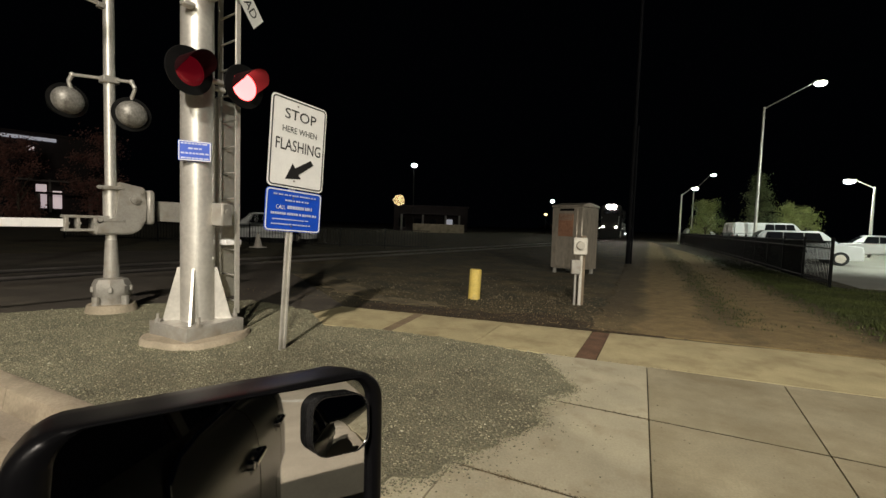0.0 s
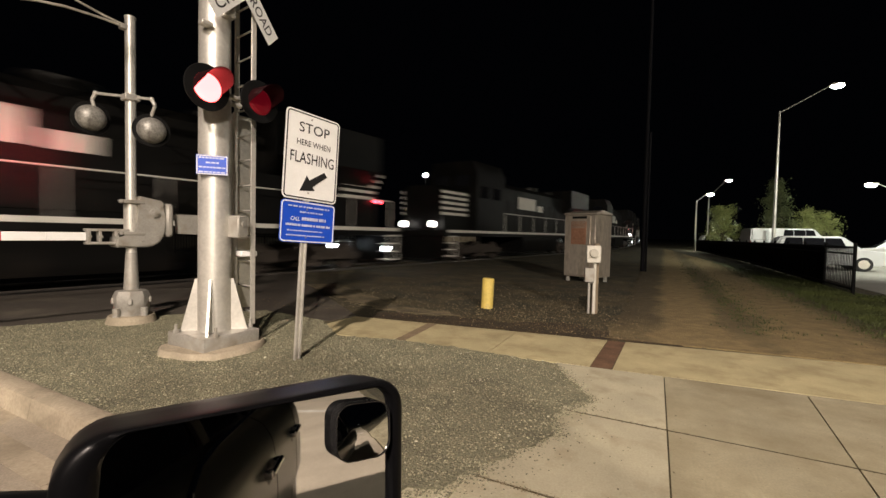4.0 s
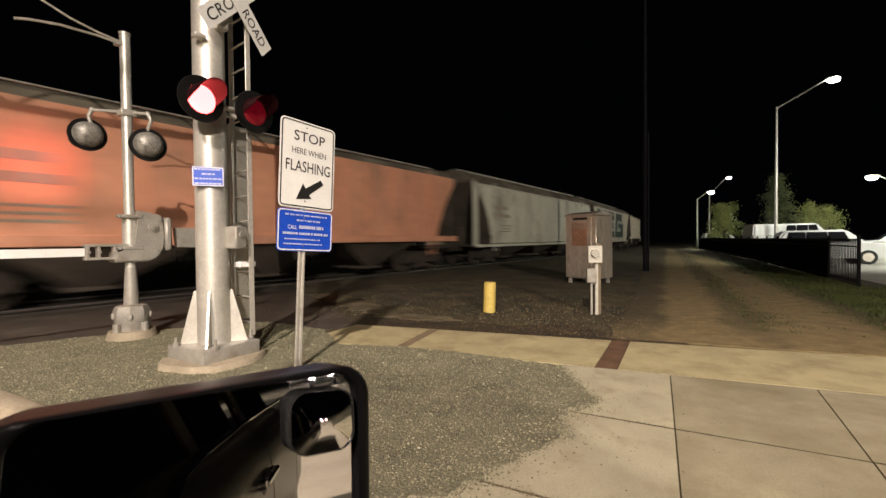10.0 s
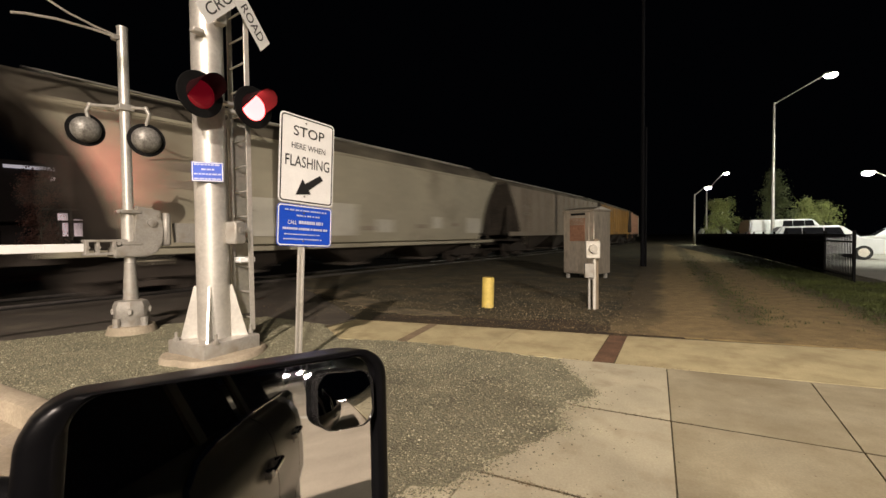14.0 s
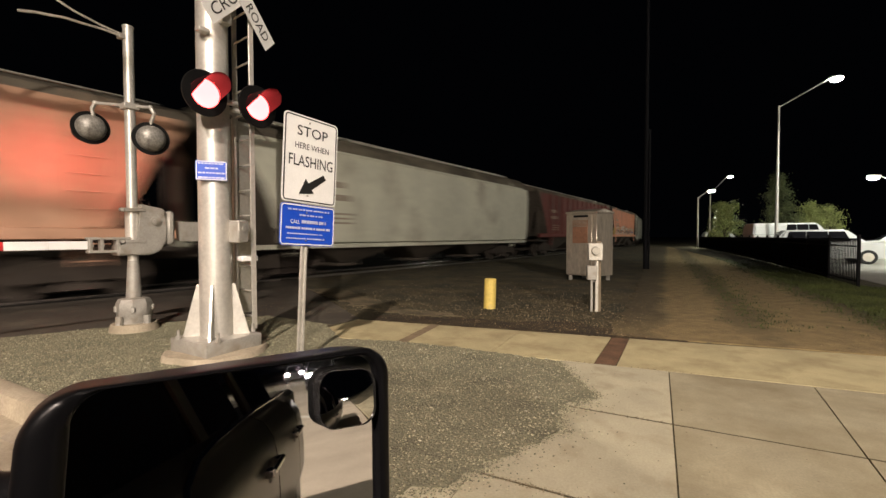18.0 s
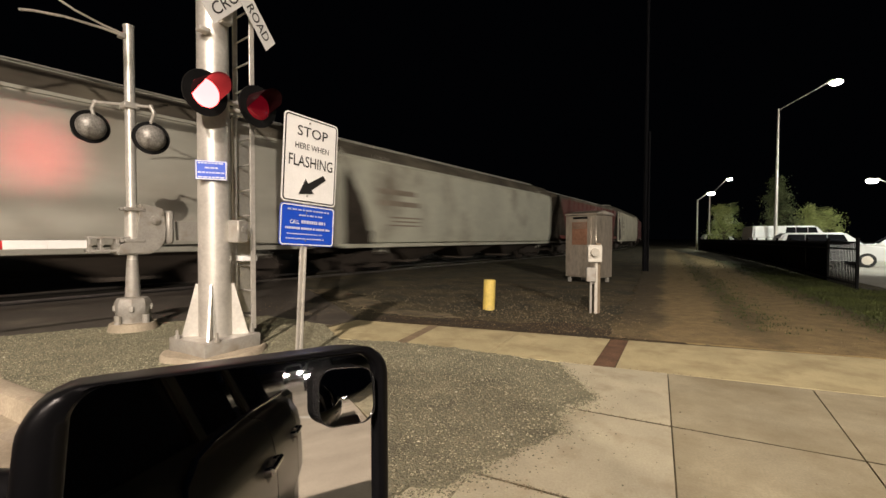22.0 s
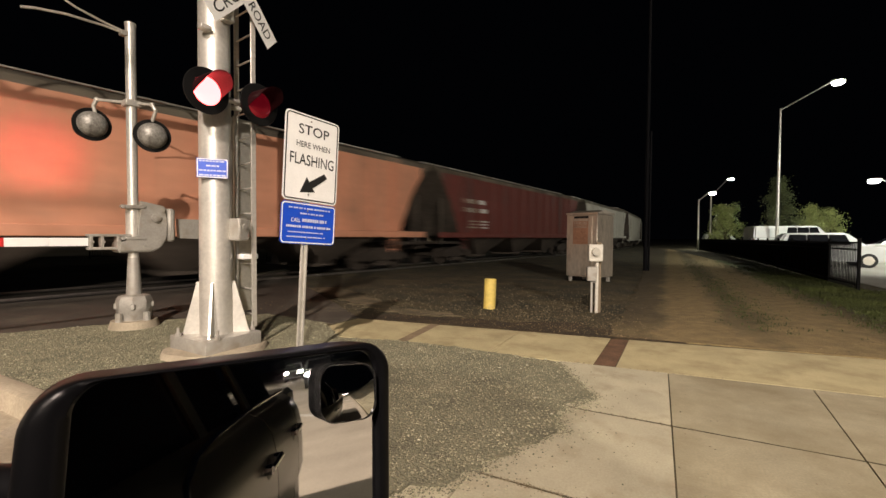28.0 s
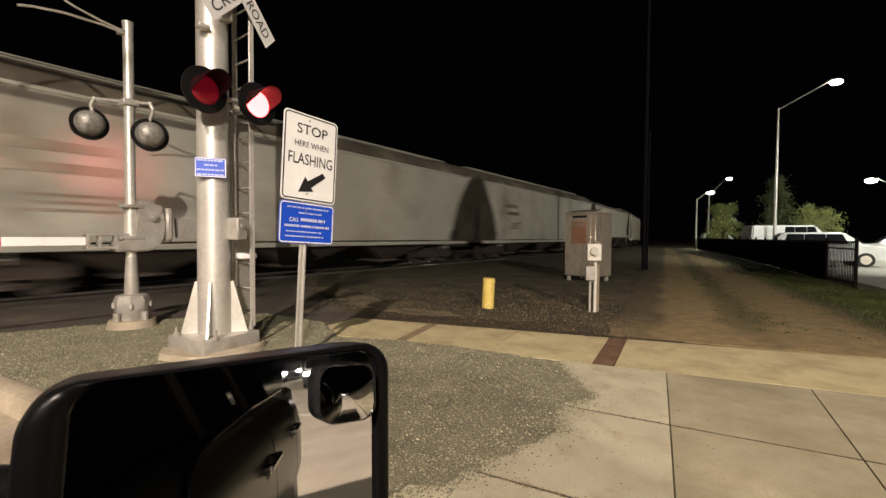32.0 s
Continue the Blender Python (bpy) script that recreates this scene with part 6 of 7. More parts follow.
def build_vehicle(name, label, cat, paint, m, L=4.6, W=1.85, H=1.7, hood=1.15, tail=0.12, group="vehicles in the parking lot", win=0.0, rear=0.35):
    root = thing(name, label, cat, group, m=m)
    bm, belt = car_mesh_body(L, W, H, hood, 0, 0, tail)
    part("body", bm, paint, root)
    bm = bmn()
    lo = [(L / 2 - hood + 0.1, belt + 0.07), (L / 2 - hood - 0.65, H), (-L / 2 + tail + rear, H - 0.03), (-L / 2 + tail - 0.02, belt + 0.07)]
    rings = [[(x, y, z) for x, z in lo] for y in (-W / 2 + 0.08, W / 2 - 0.08)]
    for r in rings:
        s = 1 if r[0][1] > 0 else -1
        r[1] = (r[1][0], r[1][1] - s * 0.14, r[1][2])
        r[2] = (r[2][0], r[2][1] - s * 0.14, r[2][2])
    loft(bm, rings)
    bmesh.ops.bevel(bm, geom=bm.edges[:], offset=0.09, segments=3, affect="EDGES", clamp_overlap=True)
    part("cabin", bm, paint, root)
    for s in (-1, 1):
        x0, x1 = -L / 2 + tail + 0.35, L / 2 - hood - 0.5
        x0 += (x1 - x0) * win
        n = 3
        for k in range(n):
            a, b = x0 + (x1 - x0) * k / n + 0.018, x0 + (x1 - x0) * (k + 1) / n - 0.018
            bm = bmn()
            yb, yt = s * (W / 2 - 0.07), s * (W / 2 - 0.19)
            z0, z1 = belt + 0.12, H - 0.1
            prism(bm, [(a, yb, z0), (b, yb, z0), (b - (0.2 if k == n - 1 else 0), yt, z1), (a + (0.15 if k == 0 else 0), yt, z1)], (0, s * 0.012, 0))
            part("window", bm, M["glass_dark"], root)
        for x in (-L / 2 + 0.85, L / 2 - 0.9):
            bm = bmn()
            tube(bm, (x, s * (W / 2 - 0.2), 0.34), (x, s * (W / 2 + 0.01), 0.34), 0.34, seg=24)
            w = part("wheel", bm, M["tyre"], root)
            bm = bmn()
            tube(bm, (x, s * (W / 2 + 0.0), 0.34), (x, s * (W / 2 + 0.02), 0.34), 0.22, 0.2, 18)
            for k in range(5):
                a = k * math.tau / 5
                box(bm, (x + 0.12 * math.cos(a), s * (W / 2 + 0.025), 0.34 + 0.12 * math.sin(a)), (0.2, 0.02, 0.04), 0, Matrix.Rotation(-a, 4, "Y"))
            part("rim", bm, M["alu"], w)
        bm = bmn()
        box(bm, (L / 2 - 0.05, s * (W / 2 - 0.28), belt * 0.84), (0.1, 0.36, 0.14), 0.03)
        part("headlamp", bm, M["lamp_glass"], root)
        bm = bmn()
        box(bm, (-L / 2 + 0.02, s * (W / 2 - 0.16), belt * 0.9), (0.08, 0.2, 0.28), 0.02)
        part("tail_lamp", bm, M["tail"], root)
    bm = bmn()
    z0, z1 = belt + 0.12, H - 0.1
    xa, xb = L / 2 - hood + 0.05, L / 2 - hood - 0.55
    prism(bm, [(xa + 0.02, -W / 2 + 0.2, z0), (xa + 0.02, W / 2 - 0.2, z0), (xb + 0.02, W / 2 - 0.3, z1), (xb + 0.02, -W / 2 + 0.3, z1)], (0.02, 0, 0.01))
    part("windscreen", bm, M["glass_dark"], root)
    return root


M["tyre"] = material("tyre_rubber", (0.02, 0.02, 0.02), 0.85, vary=0.15)
M["tail"] = material("red_tail_lens", (0.25, 0.02, 0.02), 0.3, vary=0.1)
M["car_white"] = material("white_car_paint", (0.62, 0.62, 0.62), 0.3, vary=0.04, bump=0, coat=0.5)
M["car_black"] = material("black_car_paint", (0.02, 0.02, 0.022), 0.3, vary=0.04, bump=0, coat=0.5)
M["car_silver"] = material("silver_car_paint", (0.45, 0.45, 0.45), 0.35, 0.4, vary=0.04, bump=0, coat=0.5)
build_vehicle("van", "long white passenger van parked in the lot", "van", M["car_white"], pose(8.2, 37.2, 0, 0, 0, 14), 5.4, 2.0, 2.25, 0.9, 0.05, win=0.42, rear=0.08)
build_vehicle("car", "white sport utility car parked behind the fence", "car", M["car_white"], pose(7.55, 28.0, 0, 0, 0, 0), 4.5, 1.85, 1.68, 1.0)
build_vehicle("car", "white high-roofed car parked in the far lot", "car", M["car_white"], pose(7.4, 66.0, 0, 0, 0, 10), 4.8, 1.9, 1.95)
build_vehicle("car", "silver car parked in the lot", "car", M["car_silver"], pose(15.2, 41.0, 0, 0, 0, 170), 4.6, 1.85, 1.62)
build_vehicle("car", "white car parked in the lot", "car", M["car_white"], pose(17.2, 35.5, 0, 0, 0, 168), 4.6, 1.85, 1.65)


# ---- trees ----
def build_tree(x, y, h, w, seed, cone=False, mat=None, n=9000, leaf=0.064, label="green leafy tree lit by the lot lamps", group="trees in the parking lot"):
    rnd = random.Random(seed)
    root = thing("tree", label, "tree", group, m=pose(x, y, 0))
    bm = bmn()
    tube(bm, (0, 0, 0), (0, 0, h * 0.55), 0.13, 0.07, 8)
    for k in range(7):
        a, z = rnd.uniform(0, 6.28), h * rnd.uniform(0.25, 0.5)
        k2 = 0.22 if cone else 0.36
        tube(bm, (0, 0, z), (w * k2 * math.cos(a), w * k2 * math.sin(a), z + h * (0.05 if cone else 0.22)), 0.05, 0.015, 6)
    part("trunk", bm, M["bark"], root)
    bm = bmn()
    clumps = []
    for k in range(70 if cone else 34):
        z = rnd.uniform(0.12, 1.0)
        r = (1 - z) * 1.05 + 0.03 if cone else math.sqrt(max(0.05, 1 - ((z - 0.55) / 0.5) ** 2))
        a, q = rnd.uniform(0, 6.28), rnd.uniform(0.3, 0.95)
        clumps.append((Vector((w / 2 * r * q * math.cos(a), w / 2 * r * q * math.sin(a), h * z)), w * (rnd.uniform(0.06, 0.11) if cone else rnd.uniform(0.1, 0.2))))
    for _ in range(n):
        c, r = rnd.choice(clumps)
        p = c + Vector((rnd.gauss(0, 1), rnd.gauss(0, 1), rnd.gauss(0, 0.8))) * r * 0.6
        d = Vector((rnd.gauss(0, 1), rnd.gauss(0, 1), rnd.gauss(0, 1))).normalized()
        e = d.orthogonal().normalized() * leaf * rnd.uniform(0.6, 1.2)
        f = d.cross(e) * 0.6
        bm.faces.new([bm.verts.new(p + v) for v in (-e, f, e, -f)])
    me = bpy.data.meshes.new("crown")
    bm.to_mesh(me)
    bm.free()
    me.materials.append(mat or M["leaf"])
    part("crown", me, None, root)


M["leaf"] = material("green_leaves", (0.07, 0.085, 0.03), 0.6, vary=0.4, scale=1.5, fine=8, bump=0)
M["leaf_pale"] = material("pale_green_leaves", (0.26, 0.29, 0.1), 0.6, vary=0.4, scale=1.5, fine=8, bump=0)
M["bark"] = material("tree_bark", (0.09, 0.07, 0.05), 0.9, vary=0.3, scale=6)
build_tree(6.2, 53.5, 4.7, 3.2, 1, mat=M["leaf_pale"])
build_tree(9.45, 47.5, 6.7, 5.0, 2, True, n=13000)
build_tree(12.9, 49.8, 4.3, 3.3, 3, mat=M["leaf_pale"])
# the reddish light on these trees is put into the leaf colour
M["leaf_red_lit"] = material("leaves_in_reddish_light", (0.16, 0.07, 0.055), 0.6, vary=0.4, scale=1.5, fine=8, bump=0)
build_tree(-50.6, 18.4, 7.6, 3.8, 7, mat=M["leaf_red_lit"], n=6000, leaf=0.1, label="leafy tree before the station building, coloured by reddish light", group="trees beyond the track")
build_tree(-46.4, 22.5, 8.4, 5.0, 8, mat=M["leaf_red_lit"], n=6000, leaf=0.1, label="dark leafy tree beside the station, coloured by reddish light", group="trees beyond the track")


# ---- own vehicle with its door mirror ----
MN = Vector((0.91, -0.387, 0.151)).normalized()
MP = Vector((-0.24, 0.32, 1.23))
MU = Vector((MN.y, -MN.x, 0)).normalized()            # towards the car
MV = MN.cross(MU).normalized()
if MV.z < 0:
    MV = -MV


OWN = pose(0, 0.035, 0, 0, 0, 2.86)


def build_own_vehicle():
    root = thing("pickup_truck", "dark pickup truck with a door mirror waiting on the road", "truck", m=OWN)
    # flank: panels below, windows above
    prof = [(-0.20, 0.30), (-0.10, 0.42), (-0.085, 0.6), (-0.052, 0.68), (-0.04, 0.8), (-0.035, 0.92), (-0.045, 1.0), (-0.075, 1.06), (-0.13, 1.1), (-0.34, 1.1), (-0.34, 0.30)]
    for x0, x1, name in ((-1.9, -0.40, "side_panel"), (-0.385, 1.30, "door"), (1.315, 2.06, "door"), (2.075, 2.42, "side_panel")):
        bm = bmn()
        tail = 0.1 if x0 > 2 else 0.0
        loft(bm, [[(x, y - e, z) for y, z in prof] for x, e in ((x0, 0), (x0 + 0.01, 0), (x1 - 0.12, 0), (x1 - 0.03, tail * 0.4), (x1, tail))])
        d = part(name, bm, M["carpaint"], root)
        if name == "door":
            bm = bmn()
            x = x1 - 0.16
            tube(bm, (x - 0.11, -0.012, 0.92), (x + 0.1, -0.008, 0.925), 0.012, seg=12)
            for e in (-0.1, 0.09):
                tube(bm, (x + e, -0.05, 0.92), (x + e, -0.01, 0.92), 0.018, seg=10)
            part("handle", bm, M["chrome"], d, "chrome door handle")
            bm = bmn()
            ball(bm, (x - 0.01, -0.038, 0.905), 0.06, 14, (1.2, 0.08, 0.6))
            part("handle_recess", bm, M["black"], d, "dark handle recess")
            bm = bmn()
            prism(bm, [(x0 + 0.04, -0.15, 1.1), (x1 - 0.04, -0.15, 1.1), (x1 - 0.08, -0.34, 1.6), (x0 + (0.35 if x0 < 0 else 0.08), -0.34, 1.6)], (0, -0.01, 0))
            part("window", bm, M["tinted"], d)
    bm = bmn()
    # chrome trim; its first points shape the highlight on the door's shoulder crease
    line = [(0.28, 0.95), (0.33, 1.01), (0.40, 1.055), (0.52, 1.085), (0.7, 1.1), (1.25, 1.118), (2.1, 1.125)]
    for (xa, za), (xb, zb) in zip(line, line[1:]):
        tube(bm, (xa, -0.03 - 0.5 * max(0, za - 0.98), za), (xb, -0.03 - 0.5 * max(0, zb - 0.98), zb), 0.0075, seg=8)
    part("belt_trim_glint", bm, M["chrome"], root, "thin chrome belt line trim, its front curve a door crease highlight")
    bm = bmn()
    prism(bm, [(-0.95, -0.48, 1.08), (2.2, -0.48, 1.08), (1.9, -0.48, 1.66), (-0.2, -0.48, 1.66)], (0, -1.3, 0))
    box(bm, (0.85, -0.51, 1.64), (2.0, 0.16, 0.06), 0.02)
    part("cabin", bm, M["tinted"], root)
    for x in (0.74, 1.36):
        bm = bmn()
        prism(bm, [(x, -0.135, 1.1), (x + 0.07, -0.135, 1.1), (x + 0.03, -0.325, 1.6), (x - 0.04, -0.325, 1.6)], (0, -0.012, 0))
        part("pillar", bm, M["carpaint"], root, "glossy dark window pillar")
    bm = bmn()
    box(bm, (1.35, -1.17, 0.68), (6.4, 1.7, 0.72), 0.05)
    part("chassis", bm, M["carpaint"], root)
    for x in (-1.2, 3.3):
        for y in (-0.44, -1.9):
            bm = bmn()
            tube(bm, (x, y - 0.11, 0.2), (x, y + 0.11, 0.2), 0.35, seg=28)
            part("wheel", bm, M["tyre"], root)
    own = OWN.inverted()
    # mirror
    mm = Matrix.Translation(MP) @ Matrix((MU, MV, MN)).transposed().to_4x4()
    head = part("mirror_housing", mirror_shell(), M["plastic"], root, "black textured mirror housing", own @ mm)
    gl = part("mirror_glass", mirror_plate(MIRROR_IN, 0.003), M["mirror"], head, "silvered mirror glass", pose(0, 0, -0.003))
    spot = part("spot_mirror_frame", spot_frame(), M["rim_grey"], head, "black rim of a stick-on spot mirror", pose(0, 0, 0.0))
    part("spot_mirror", spot_dome(), M["mirror"], spot, "bulging spot mirror glass")
    bm = bmn()
    a, b = Vector((-0.335, 0.09, 1.14)), Vector((-0.46, -0.18, 1.1))
    tube(bm, a, b, 0.05, 0.06, 16)
    ball(bm, a, 0.05, 14)
    tube(bm, (-0.545, 0.185, 1.105), (-0.95, -0.02, 1.075), 0.024, 0.03, 16)
    ball(bm, (-0.545, 0.185, 1.105), 0.024, 12)
    part("mirror_arm", bm, M["plastic"], root, m=own)
    return root


# outline of the mirror, u towards the car and v up, from its upper outer corner
def rounded(u0, u1, v0, v1, r, skew=0.0, lean=0.0):
    pts = []
    for cu, cv, a0 in ((u1 - r, v1 - r, 0), (u0 + r, v1 - r, 90), (u0 + r, v0 + r, 180), (u1 - r, v0 + r, 270)):
        for k in range(10):
            a = radians(a0 + 10 * k)
            u, v = cu + r * math.cos(a), cv + r * math.sin(a)
            pts.append((u - lean * v, v + skew * u))
    return pts


MIRROR_IN = rounded(-0.006, 0.211, -0.17, 0.0205, 0.02, 0.062, 0.08)
MIRROR_OUT = rounded(-0.0215, 0.236, -0.19, 0.0272, 0.03, 0.04, 0.09)


def mirror_plate(outline, t):
    bm = bmn()
    prism(bm, [(u, v, -t) for u, v in outline], (0, 0, t))
    return bm


def mirror_shell():
    bm = bmn()
    cu, cv = 0.1, -0.08
    rings = [[(u, v, -0.012) for u, v in MIRROR_IN], [(u, v, 0.001) for u, v in MIRROR_IN]]
    for f, d in ((0.1, 0.004), (0.35, 0.0052), (0.7, 0.0042), (0.9, 0.001), (1.0, -0.004), (1.0, -0.012)):
        rings.append([(a[0] + (b[0] - a[0]) * f, a[1] + (b[1] - a[1]) * f, d) for a, b in zip(MIRROR_IN, MIRROR_OUT)])
    for k, d in ((1.0, 0.035), (0.985, 0.06), (0.9, 0.085), (0.7, 0.1), (0.3, 0.105)):
        rings.append([(cu + (u - cu) * k, cv + (v - cv) * k, -d) for u, v in MIRROR_OUT])
    loft(bm, rings, caps=False)
    bm.faces.new([v for v in bm.verts[-len(MIRROR_OUT):]])
    return bm


SPOT = rounded(0.0, 0.0525, -0.0395, 0.0085, 0.014, 0.13, 0.06)


def spot_frame():
    bm = bmn()
    cu, cv = 0.028, -0.016
    big = [(cu + (u - cu) * 1.03, cv + (v - cv) * 1.03) for u, v in SPOT]
    loft(bm, [[(u, v, -0.005) for u, v in big], [(u, v, 0.009) for u, v in big], [(u, v, 0.009) for u, v in SPOT], [(u, v, 0.002) for u, v in SPOT]], caps=False)
    return bm


def spot_dome():
    bm = bmn()
    cu, cv = 0.028, -0.016
    rings = []
    for k in (1.0, 0.85, 0.7, 0.55, 0.4, 0.25, 0.12, 0.03):
        rings.append([(cu + (u - cu) * k, cv + (v - cv) * k, 0.011 - ((u - cu) ** 2 + (v - cv) ** 2) * k * k / 0.26) for u, v in SPOT])
    loft(bm, rings, caps=False)
    bm.faces.new(bm.verts[-len(SPOT):])
    return bm


M["rim_grey"] = material("glossy_black_mirror_rim", (0.012, 0.012, 0.012), 0.18, vary=0.1)
M["chrome"] = material("chrome", (0.8, 0.8, 0.8), 0.08, 1.0, vary=0, bump=0)
build_own_vehicle()


# ---- other traffic ----
M["beam"] = material("lit_car_headlight", (1, 1, 1), emit=(1.0, 0.86, 0.74, 300))
FOLLOWER = build_vehicle("car", "dark car with lit headlights waiting behind", "car", M["car_black"], pose(28, -0.75, -0.13, 0, 0, 180), 4.6, 1.85, 1.6, group="cars on the road")
for o in FOLLOWER.children:
    if o.name.startswith("headlamp"):
        o.material_slots[0].link = "OBJECT"
        o.material_slots[0].material = M["beam"]
SECOND = build_vehicle("car", "dark car with lit headlights further back", "car", M["car_black"], pose(46, -2.9, -0.13, 0, 0, 180), 4.6, 1.85, 1.6, group="cars on the road")
for o in SECOND.children:
    if o.name.startswith("headlamp"):
        o.material_slots[0].link = "OBJECT"
        o.material_slots[0].material = M["beam"]
PICKUP = build_vehicle("car", "white pickup truck driving beyond the track", "truck", M["car_white"], pose(-29.8, 11.7, 0), 5.6, 1.95, 1.75, 1.5, 1.9, group="cars beyond the track")
for o in PICKUP.children:
    if o.name.startswith("headlamp"):
        o.material_slots[0].link = "OBJECT"
        o.material_slots[0].material = M["step"]


def build_far_lamp(x, y, z, r, name="street_lamp", mat=None, label="distant lit street lamp on a dark pole"):
    root = thing(name, label, "street lamp", "distant street lamps", m=pose(x, y, 0))
    bm = bmn()
    tube(bm, (0, 0, 0), (0, 0, z), 0.07, 0.05, 8)
    part("pole", bm, M["black"], root)
    bm = bmn()
    ball(bm, (0, 0, z), r, 12, (1, 1, 0.7))
    part("globe", bm, mat or M["bulb"], root, "glowing globe")


build_far_lamp(-34.3, 61.4, 10.9, 0.45)
build_far_lamp(-17.5, 92.3, 7.1, 0.4)


def build_light_ball():
    root = thing("festive_light", "round cluster of warm festive bulbs on a pole", "festive light", m=pose(-31.1, 51.6, 0))
    bm = bmn()
    tube(bm, (0, 0, 0), (0, 0, 4.0), 0.05, seg=8)
    part("pole", bm, M["black"], root)
    r2 = random.Random(5)
    for k in range(40):
        a, q = k * 2.4, 0.8 * math.sqrt((k + 0.5) / 40)
        bm = bmn()
        ball(bm, (q * math.cos(a) * 0.9, q * math.cos(a) * 0.4, 4.6 + q * math.sin(a)), 0.05 if k % 3 else 0.075, 8)
        part("bulb", bm, M["warm_bulb"], root)


M["warm_bulb"] = material("warm_festive_bulb", (1, 0.9, 0.7), emit=(1.0, 0.68, 0.3, 5))
build_light_ball()
build_far_lamp(-18.6, 91.0, 4.2, 0.35, mat=M["warm_bulb"])


def build_far_building(x, y, rz, w, d, h, label, lit):
    root = thing("building", label, "building", "buildings beyond the track", m=pose(x, y, 0, 0, 0, rz))
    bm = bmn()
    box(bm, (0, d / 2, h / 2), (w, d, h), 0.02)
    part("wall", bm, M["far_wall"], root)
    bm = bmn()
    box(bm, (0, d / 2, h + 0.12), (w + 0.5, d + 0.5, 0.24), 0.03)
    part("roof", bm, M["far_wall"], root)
    for k in range(int(w // 3)):
        xx = -w / 2 + 1.5 + 3 * k
        bm = bmn()
        box(bm, (xx, -0.03, 1.5), (1.3, 0.06, 1.7), 0.01)
        wn = part("window", bm, M["far_lit" if k in lit else "glass_dark"], root)
        bm = bmn()
        box(bm, (xx, -0.08, 0.6), (1.5, 0.12, 0.08), 0.01)
        part("sill", bm, M["far_trim"], wn)
    bm = bmn()
    box(bm, (0, -1.2, 3.2), (w * 0.8, 2.4, 0.18), 0.02)
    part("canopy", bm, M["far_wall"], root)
    if h > 8:
        bm = bmn()
        box(bm, (3.2, -0.2, 8.6), (5.4, 0.3, 0.32), 0.03)
        part("light_strip", bm, M["far_lit"], root, "lit strip under the roof edge")
        bm = bmn()
        box(bm, (3.9, -0.15, 7.6), (0.7, 0.2, 0.4), 0.05)
        part("wall_lamp", bm, M["far_glow"], root, "glowing wall lamp")
        bm = bmn()
        box(bm, (4.7, -0.1, 2.9), (0.8, 0.2, 2.4), 0.03)
        box(bm, (5.9, -0.1, 2.6), (0.7, 0.2, 1.8), 0.03)
        part("doorway", bm, M["far_glow"], root, "brightly lit glazed doorway")
        bm = bmn()
        box(bm, (5.35, -0.15, 3.0), (0.18, 0.3, 3.4), 0.02)
        box(bm, (5.4, -0.4, 4.5), (5.0, 0.8, 0.16), 0.02)
        part("door_frame", bm, M["far_trim"], root, "pale door frame and hood")
    for xx in (-w * 0.38, -w * 0.1, w * 0.2, w * 0.38):
        bm = bmn()
        box(bm, (xx, -2.2, 1.6), (0.35, 0.35, 3.1), 0.03)
        part("pillar", bm, M["far_trim"], root)


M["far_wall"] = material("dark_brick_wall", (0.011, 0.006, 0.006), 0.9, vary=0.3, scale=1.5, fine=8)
M["far_trim"] = material("pale_trim", (0.12, 0.11, 0.1), 0.7, vary=0.1)
M["far_lit"] = material("lit_window", (0.9, 0.85, 0.8), emit=(0.86, 0.82, 1.0, 0.3))
M["far_glow"] = material("bright_lit_window", (0.9, 0.85, 0.8), emit=(1.0, 0.74, 0.76, 0.6))
build_far_building(-57, 17.5, 70, 22, 9, 9, "dark brick station building with a pale lit canopy", ())
build_far_building(-36.3, 72.0, 25, 14, 8, 4.6, "low pale-trimmed building behind the park", (3,))
for at, tg in (((-54, 19, 3.0), (-54, 19, 0)), ((-31.5, 62.6, 4.2), (-31.5, 62.6, 0))):
    lamp_light("porch_light", at, tg, 120, (1.0, 0.85, 0.75), 0.15, 160)


def build_cone(x, y):
    root = thing("traffic_cone", "pale faded plastic traffic cone on the ground", "traffic cone", "traffic cones beyond the track", m=pose(x, y, 0))
    bm = bmn()
    tube(bm, (0, 0, 0.04), (0, 0, 0.72), 0.2, 0.035, 16)
    part("cone", bm, M["cone_pale"], root)
    bm = bmn()
    box(bm, (0, 0, 0.025), (0.56, 0.56, 0.05), 0.01)
    part("foot", bm, M["cone_pale"], root)


M["cone_pale"] = material("faded_cone_plastic", (0.5, 0.45, 0.4), 0.6, vary=0.2, scale=6)
build_cone(-17.6, 14.0)
build_cone(-16.5, 14.55)
bm = bmn()
box(bm, (1.0, 0, 0.7), (8.5, 0.3, 1.4), 0.03)
tagged(part("low_wall", bm, M["kerb"], m=pose(-31.5, 63.2, 0, 0, 0, 25)), "low pale concrete wall under a lamp", "wall", kind="structure")


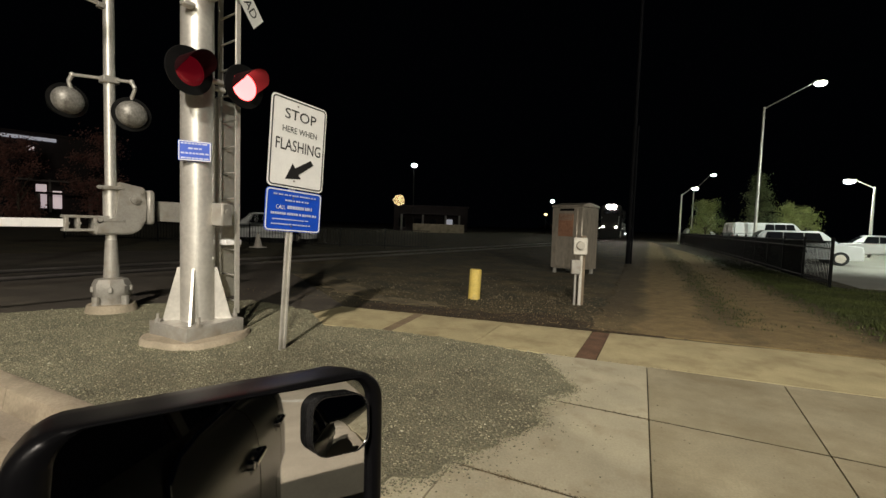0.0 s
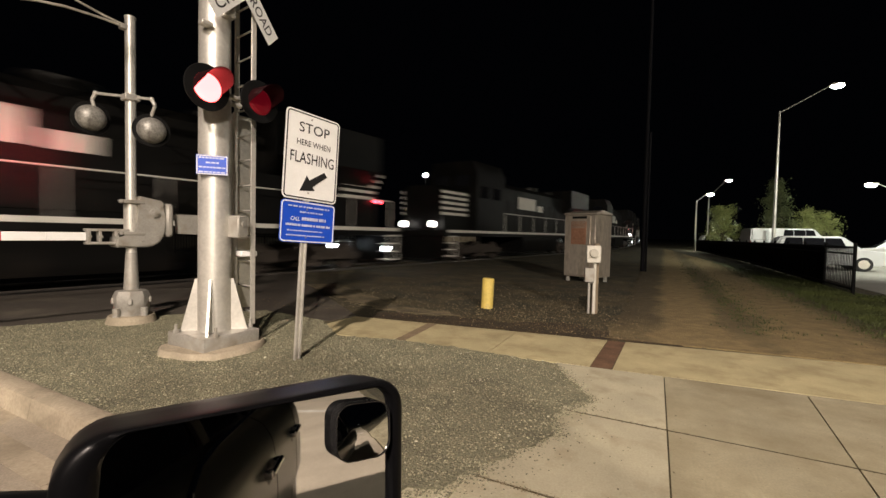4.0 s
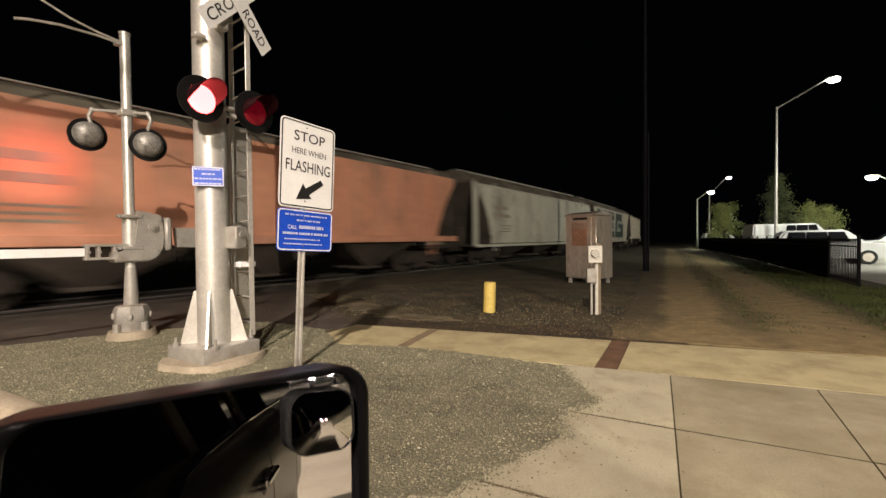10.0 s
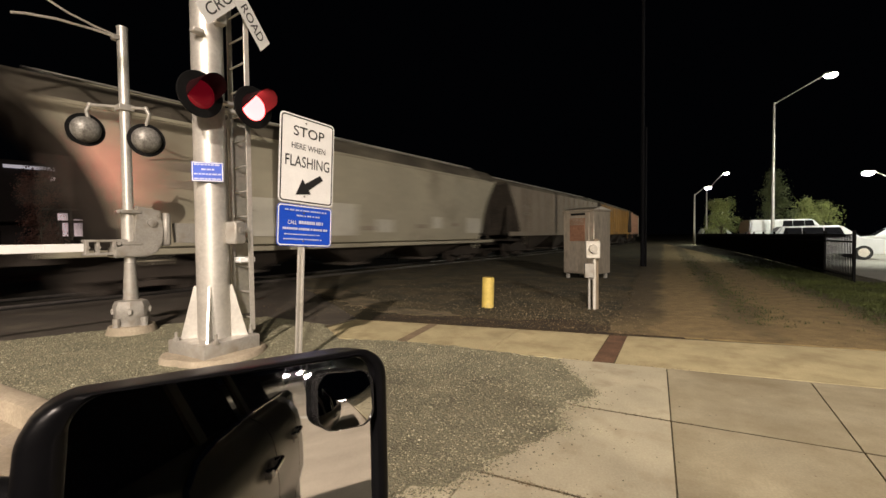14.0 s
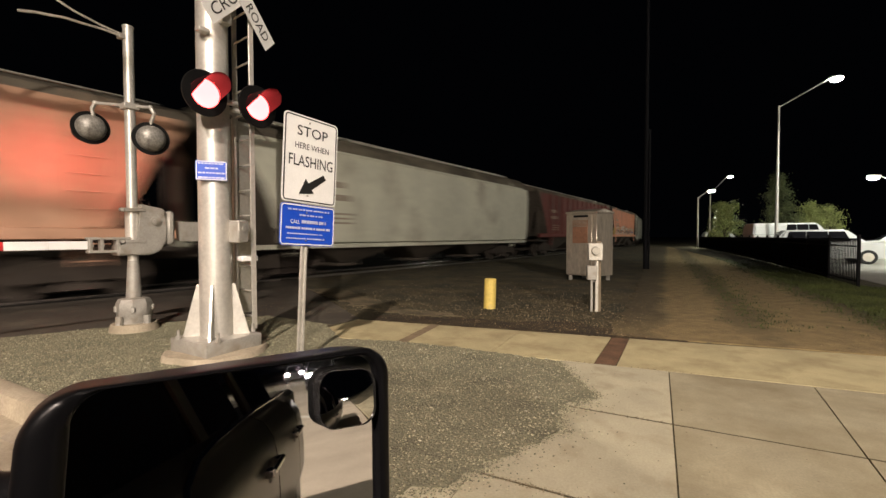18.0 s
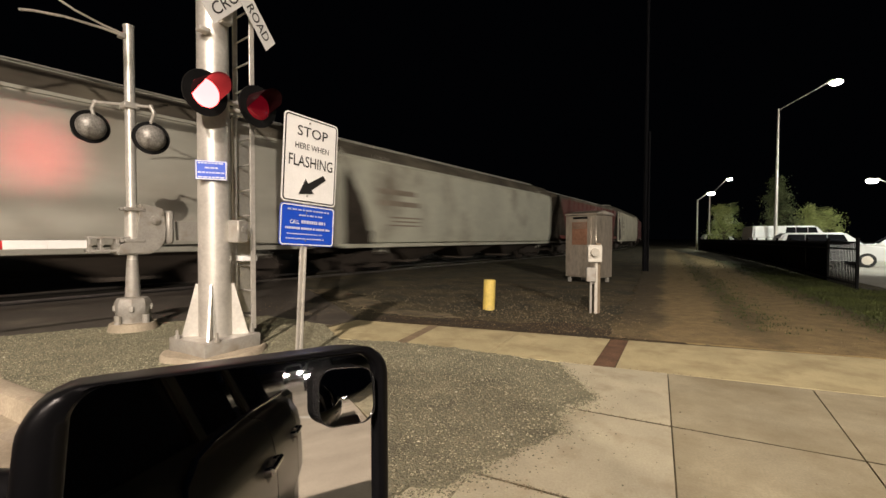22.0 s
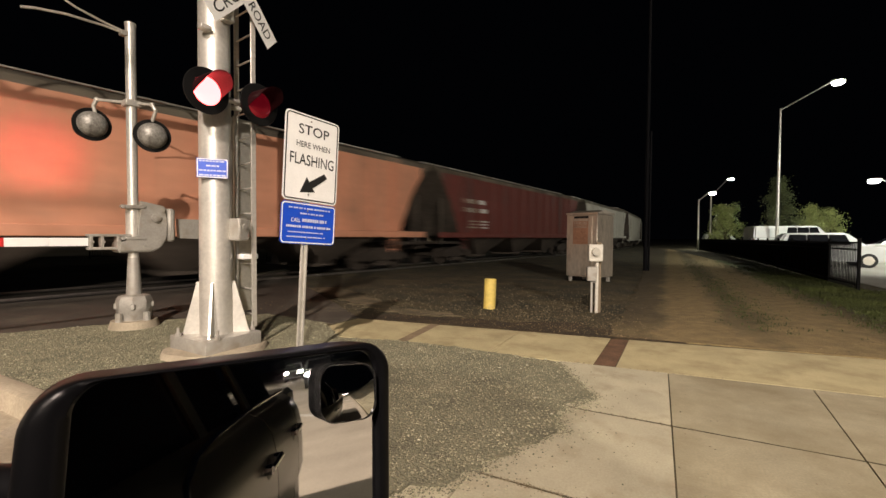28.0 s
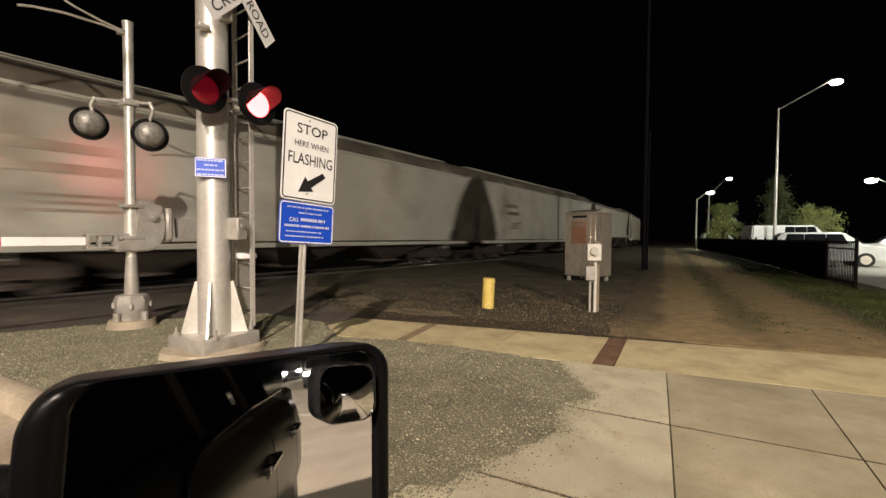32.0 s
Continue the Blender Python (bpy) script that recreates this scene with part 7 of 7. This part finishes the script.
def build_far_fence():
    root = thing("fence", "low black railing beyond the track", "fence", m=pose(-27.5, 11.8, 0, 0, 0, 27))
    for k in range(8):
        bm = bmn()
        box(bm, (2.4 * k, 0, 0.55), (0.06, 0.06, 1.1), 0.005)
        part("post", bm, M["black"], root)
        for z in (0.15, 1.0):
            bm = bmn()
            box(bm, (2.4 * k + 1.2, 0, z), (2.4, 0.03, 0.04))
            part("rail", bm, M["black"], root)
        for j in range(1, 16):
            bm = bmn()
            box(bm, (2.4 * k + 0.15 * j, 0, 0.55), (0.018, 0.018, 0.95))
            part("picket", bm, M["black"], root)


build_far_fence()


# ---- motion ----
L_ON, PERIOD, LIT = 0.067, 1.1973, 0.60


def train_rows(root, s0):
    """Rows for a car whose middle is at s0 at the start."""
    ts = [0.0, 0.1]
    t_a, t_b = (s0 - 165) / SPEED, (s0 + 70) / SPEED
    t = max(0.4, t_a)
    while t < min(31.8, t_b):
        ts.append(t)
        t += 0.5
    ts += [31.9, 32.0]
    walk(root, [(t, track_pose(s0 - SPEED * t)) for t in ts])


def motions():
    walk(FOLLOWER, [(t, pose(x, 0.15, -0.13, 0, 0, 180)) for t, x in ((0, 150), (6, 75), (9, 42), (10.5, 31), (12, 28), (14, 27), (32, 27))])
    walk(SECOND, [(t, pose(x, -2.4, -0.13, 0, 0, 180)) for t, x in ((0, 170), (6, 95), (9, 62), (10.5, 48), (12, 46), (14, 46), (32, 46))])
    ahead = Vector((-0.891, -0.453, 0))
    walk(PICKUP, [(t, pose(-34.2 + ahead.x * 7.0 * (t - 2.2), 11.8 + ahead.y * 7.0 * (t - 2.2), 0, 0, 0, 207)) for t in (0, 0.1, 2, 4, 8, 31.9, 32)])
    for i, loco in enumerate(LOCOS):
        train_rows(loco, 62.2 + LOCOLEN * (i + 0.5))
    first = 16.9 + SPEED * 7.91
    for i, car in enumerate(CARS):
        train_rows(car, first + CARLEN * (i + 0.5))
    for k, drum in [(0, DRUMS[0]), (1, DRUMS[1]), (0, FAR_DRUMS[0]), (1, FAR_DRUMS[1])]:
        rows, step = [], 1 / 30
        turns = []
        n = -1
        while n < 28:
            on = L_ON + n * PERIOD if k == 0 else 0.672 + n * 1.194
            lead = 0.07 if k == 0 else -0.037
            turns += [(on - lead if on > 0.2 or on < 0 else 0.12, True), (on + LIT + 0.1, False)]
            n += 1
        lit = k == 1
        angle = 0.0 if lit else 180.0
        rows.append((0.0, pose(0, 0, 0, 0, 0, angle)))
        for t, state in turns:
            if not 0.05 < t < 31.92 or state == lit:
                continue
            rows.append((t - 2 * step, pose(0, 0, 0, 0, 0, angle)))
            for q in (60, 120, 180):
                rows.append((t - 2 * step + step * q / 60, pose(0, 0, 0, 0, 0, angle + q)))
            angle += 180.0
            lit = state
        rows.append((32.0, pose(0, 0, 0, 0, 0, angle)))
        walk(drum, rows)


motions()
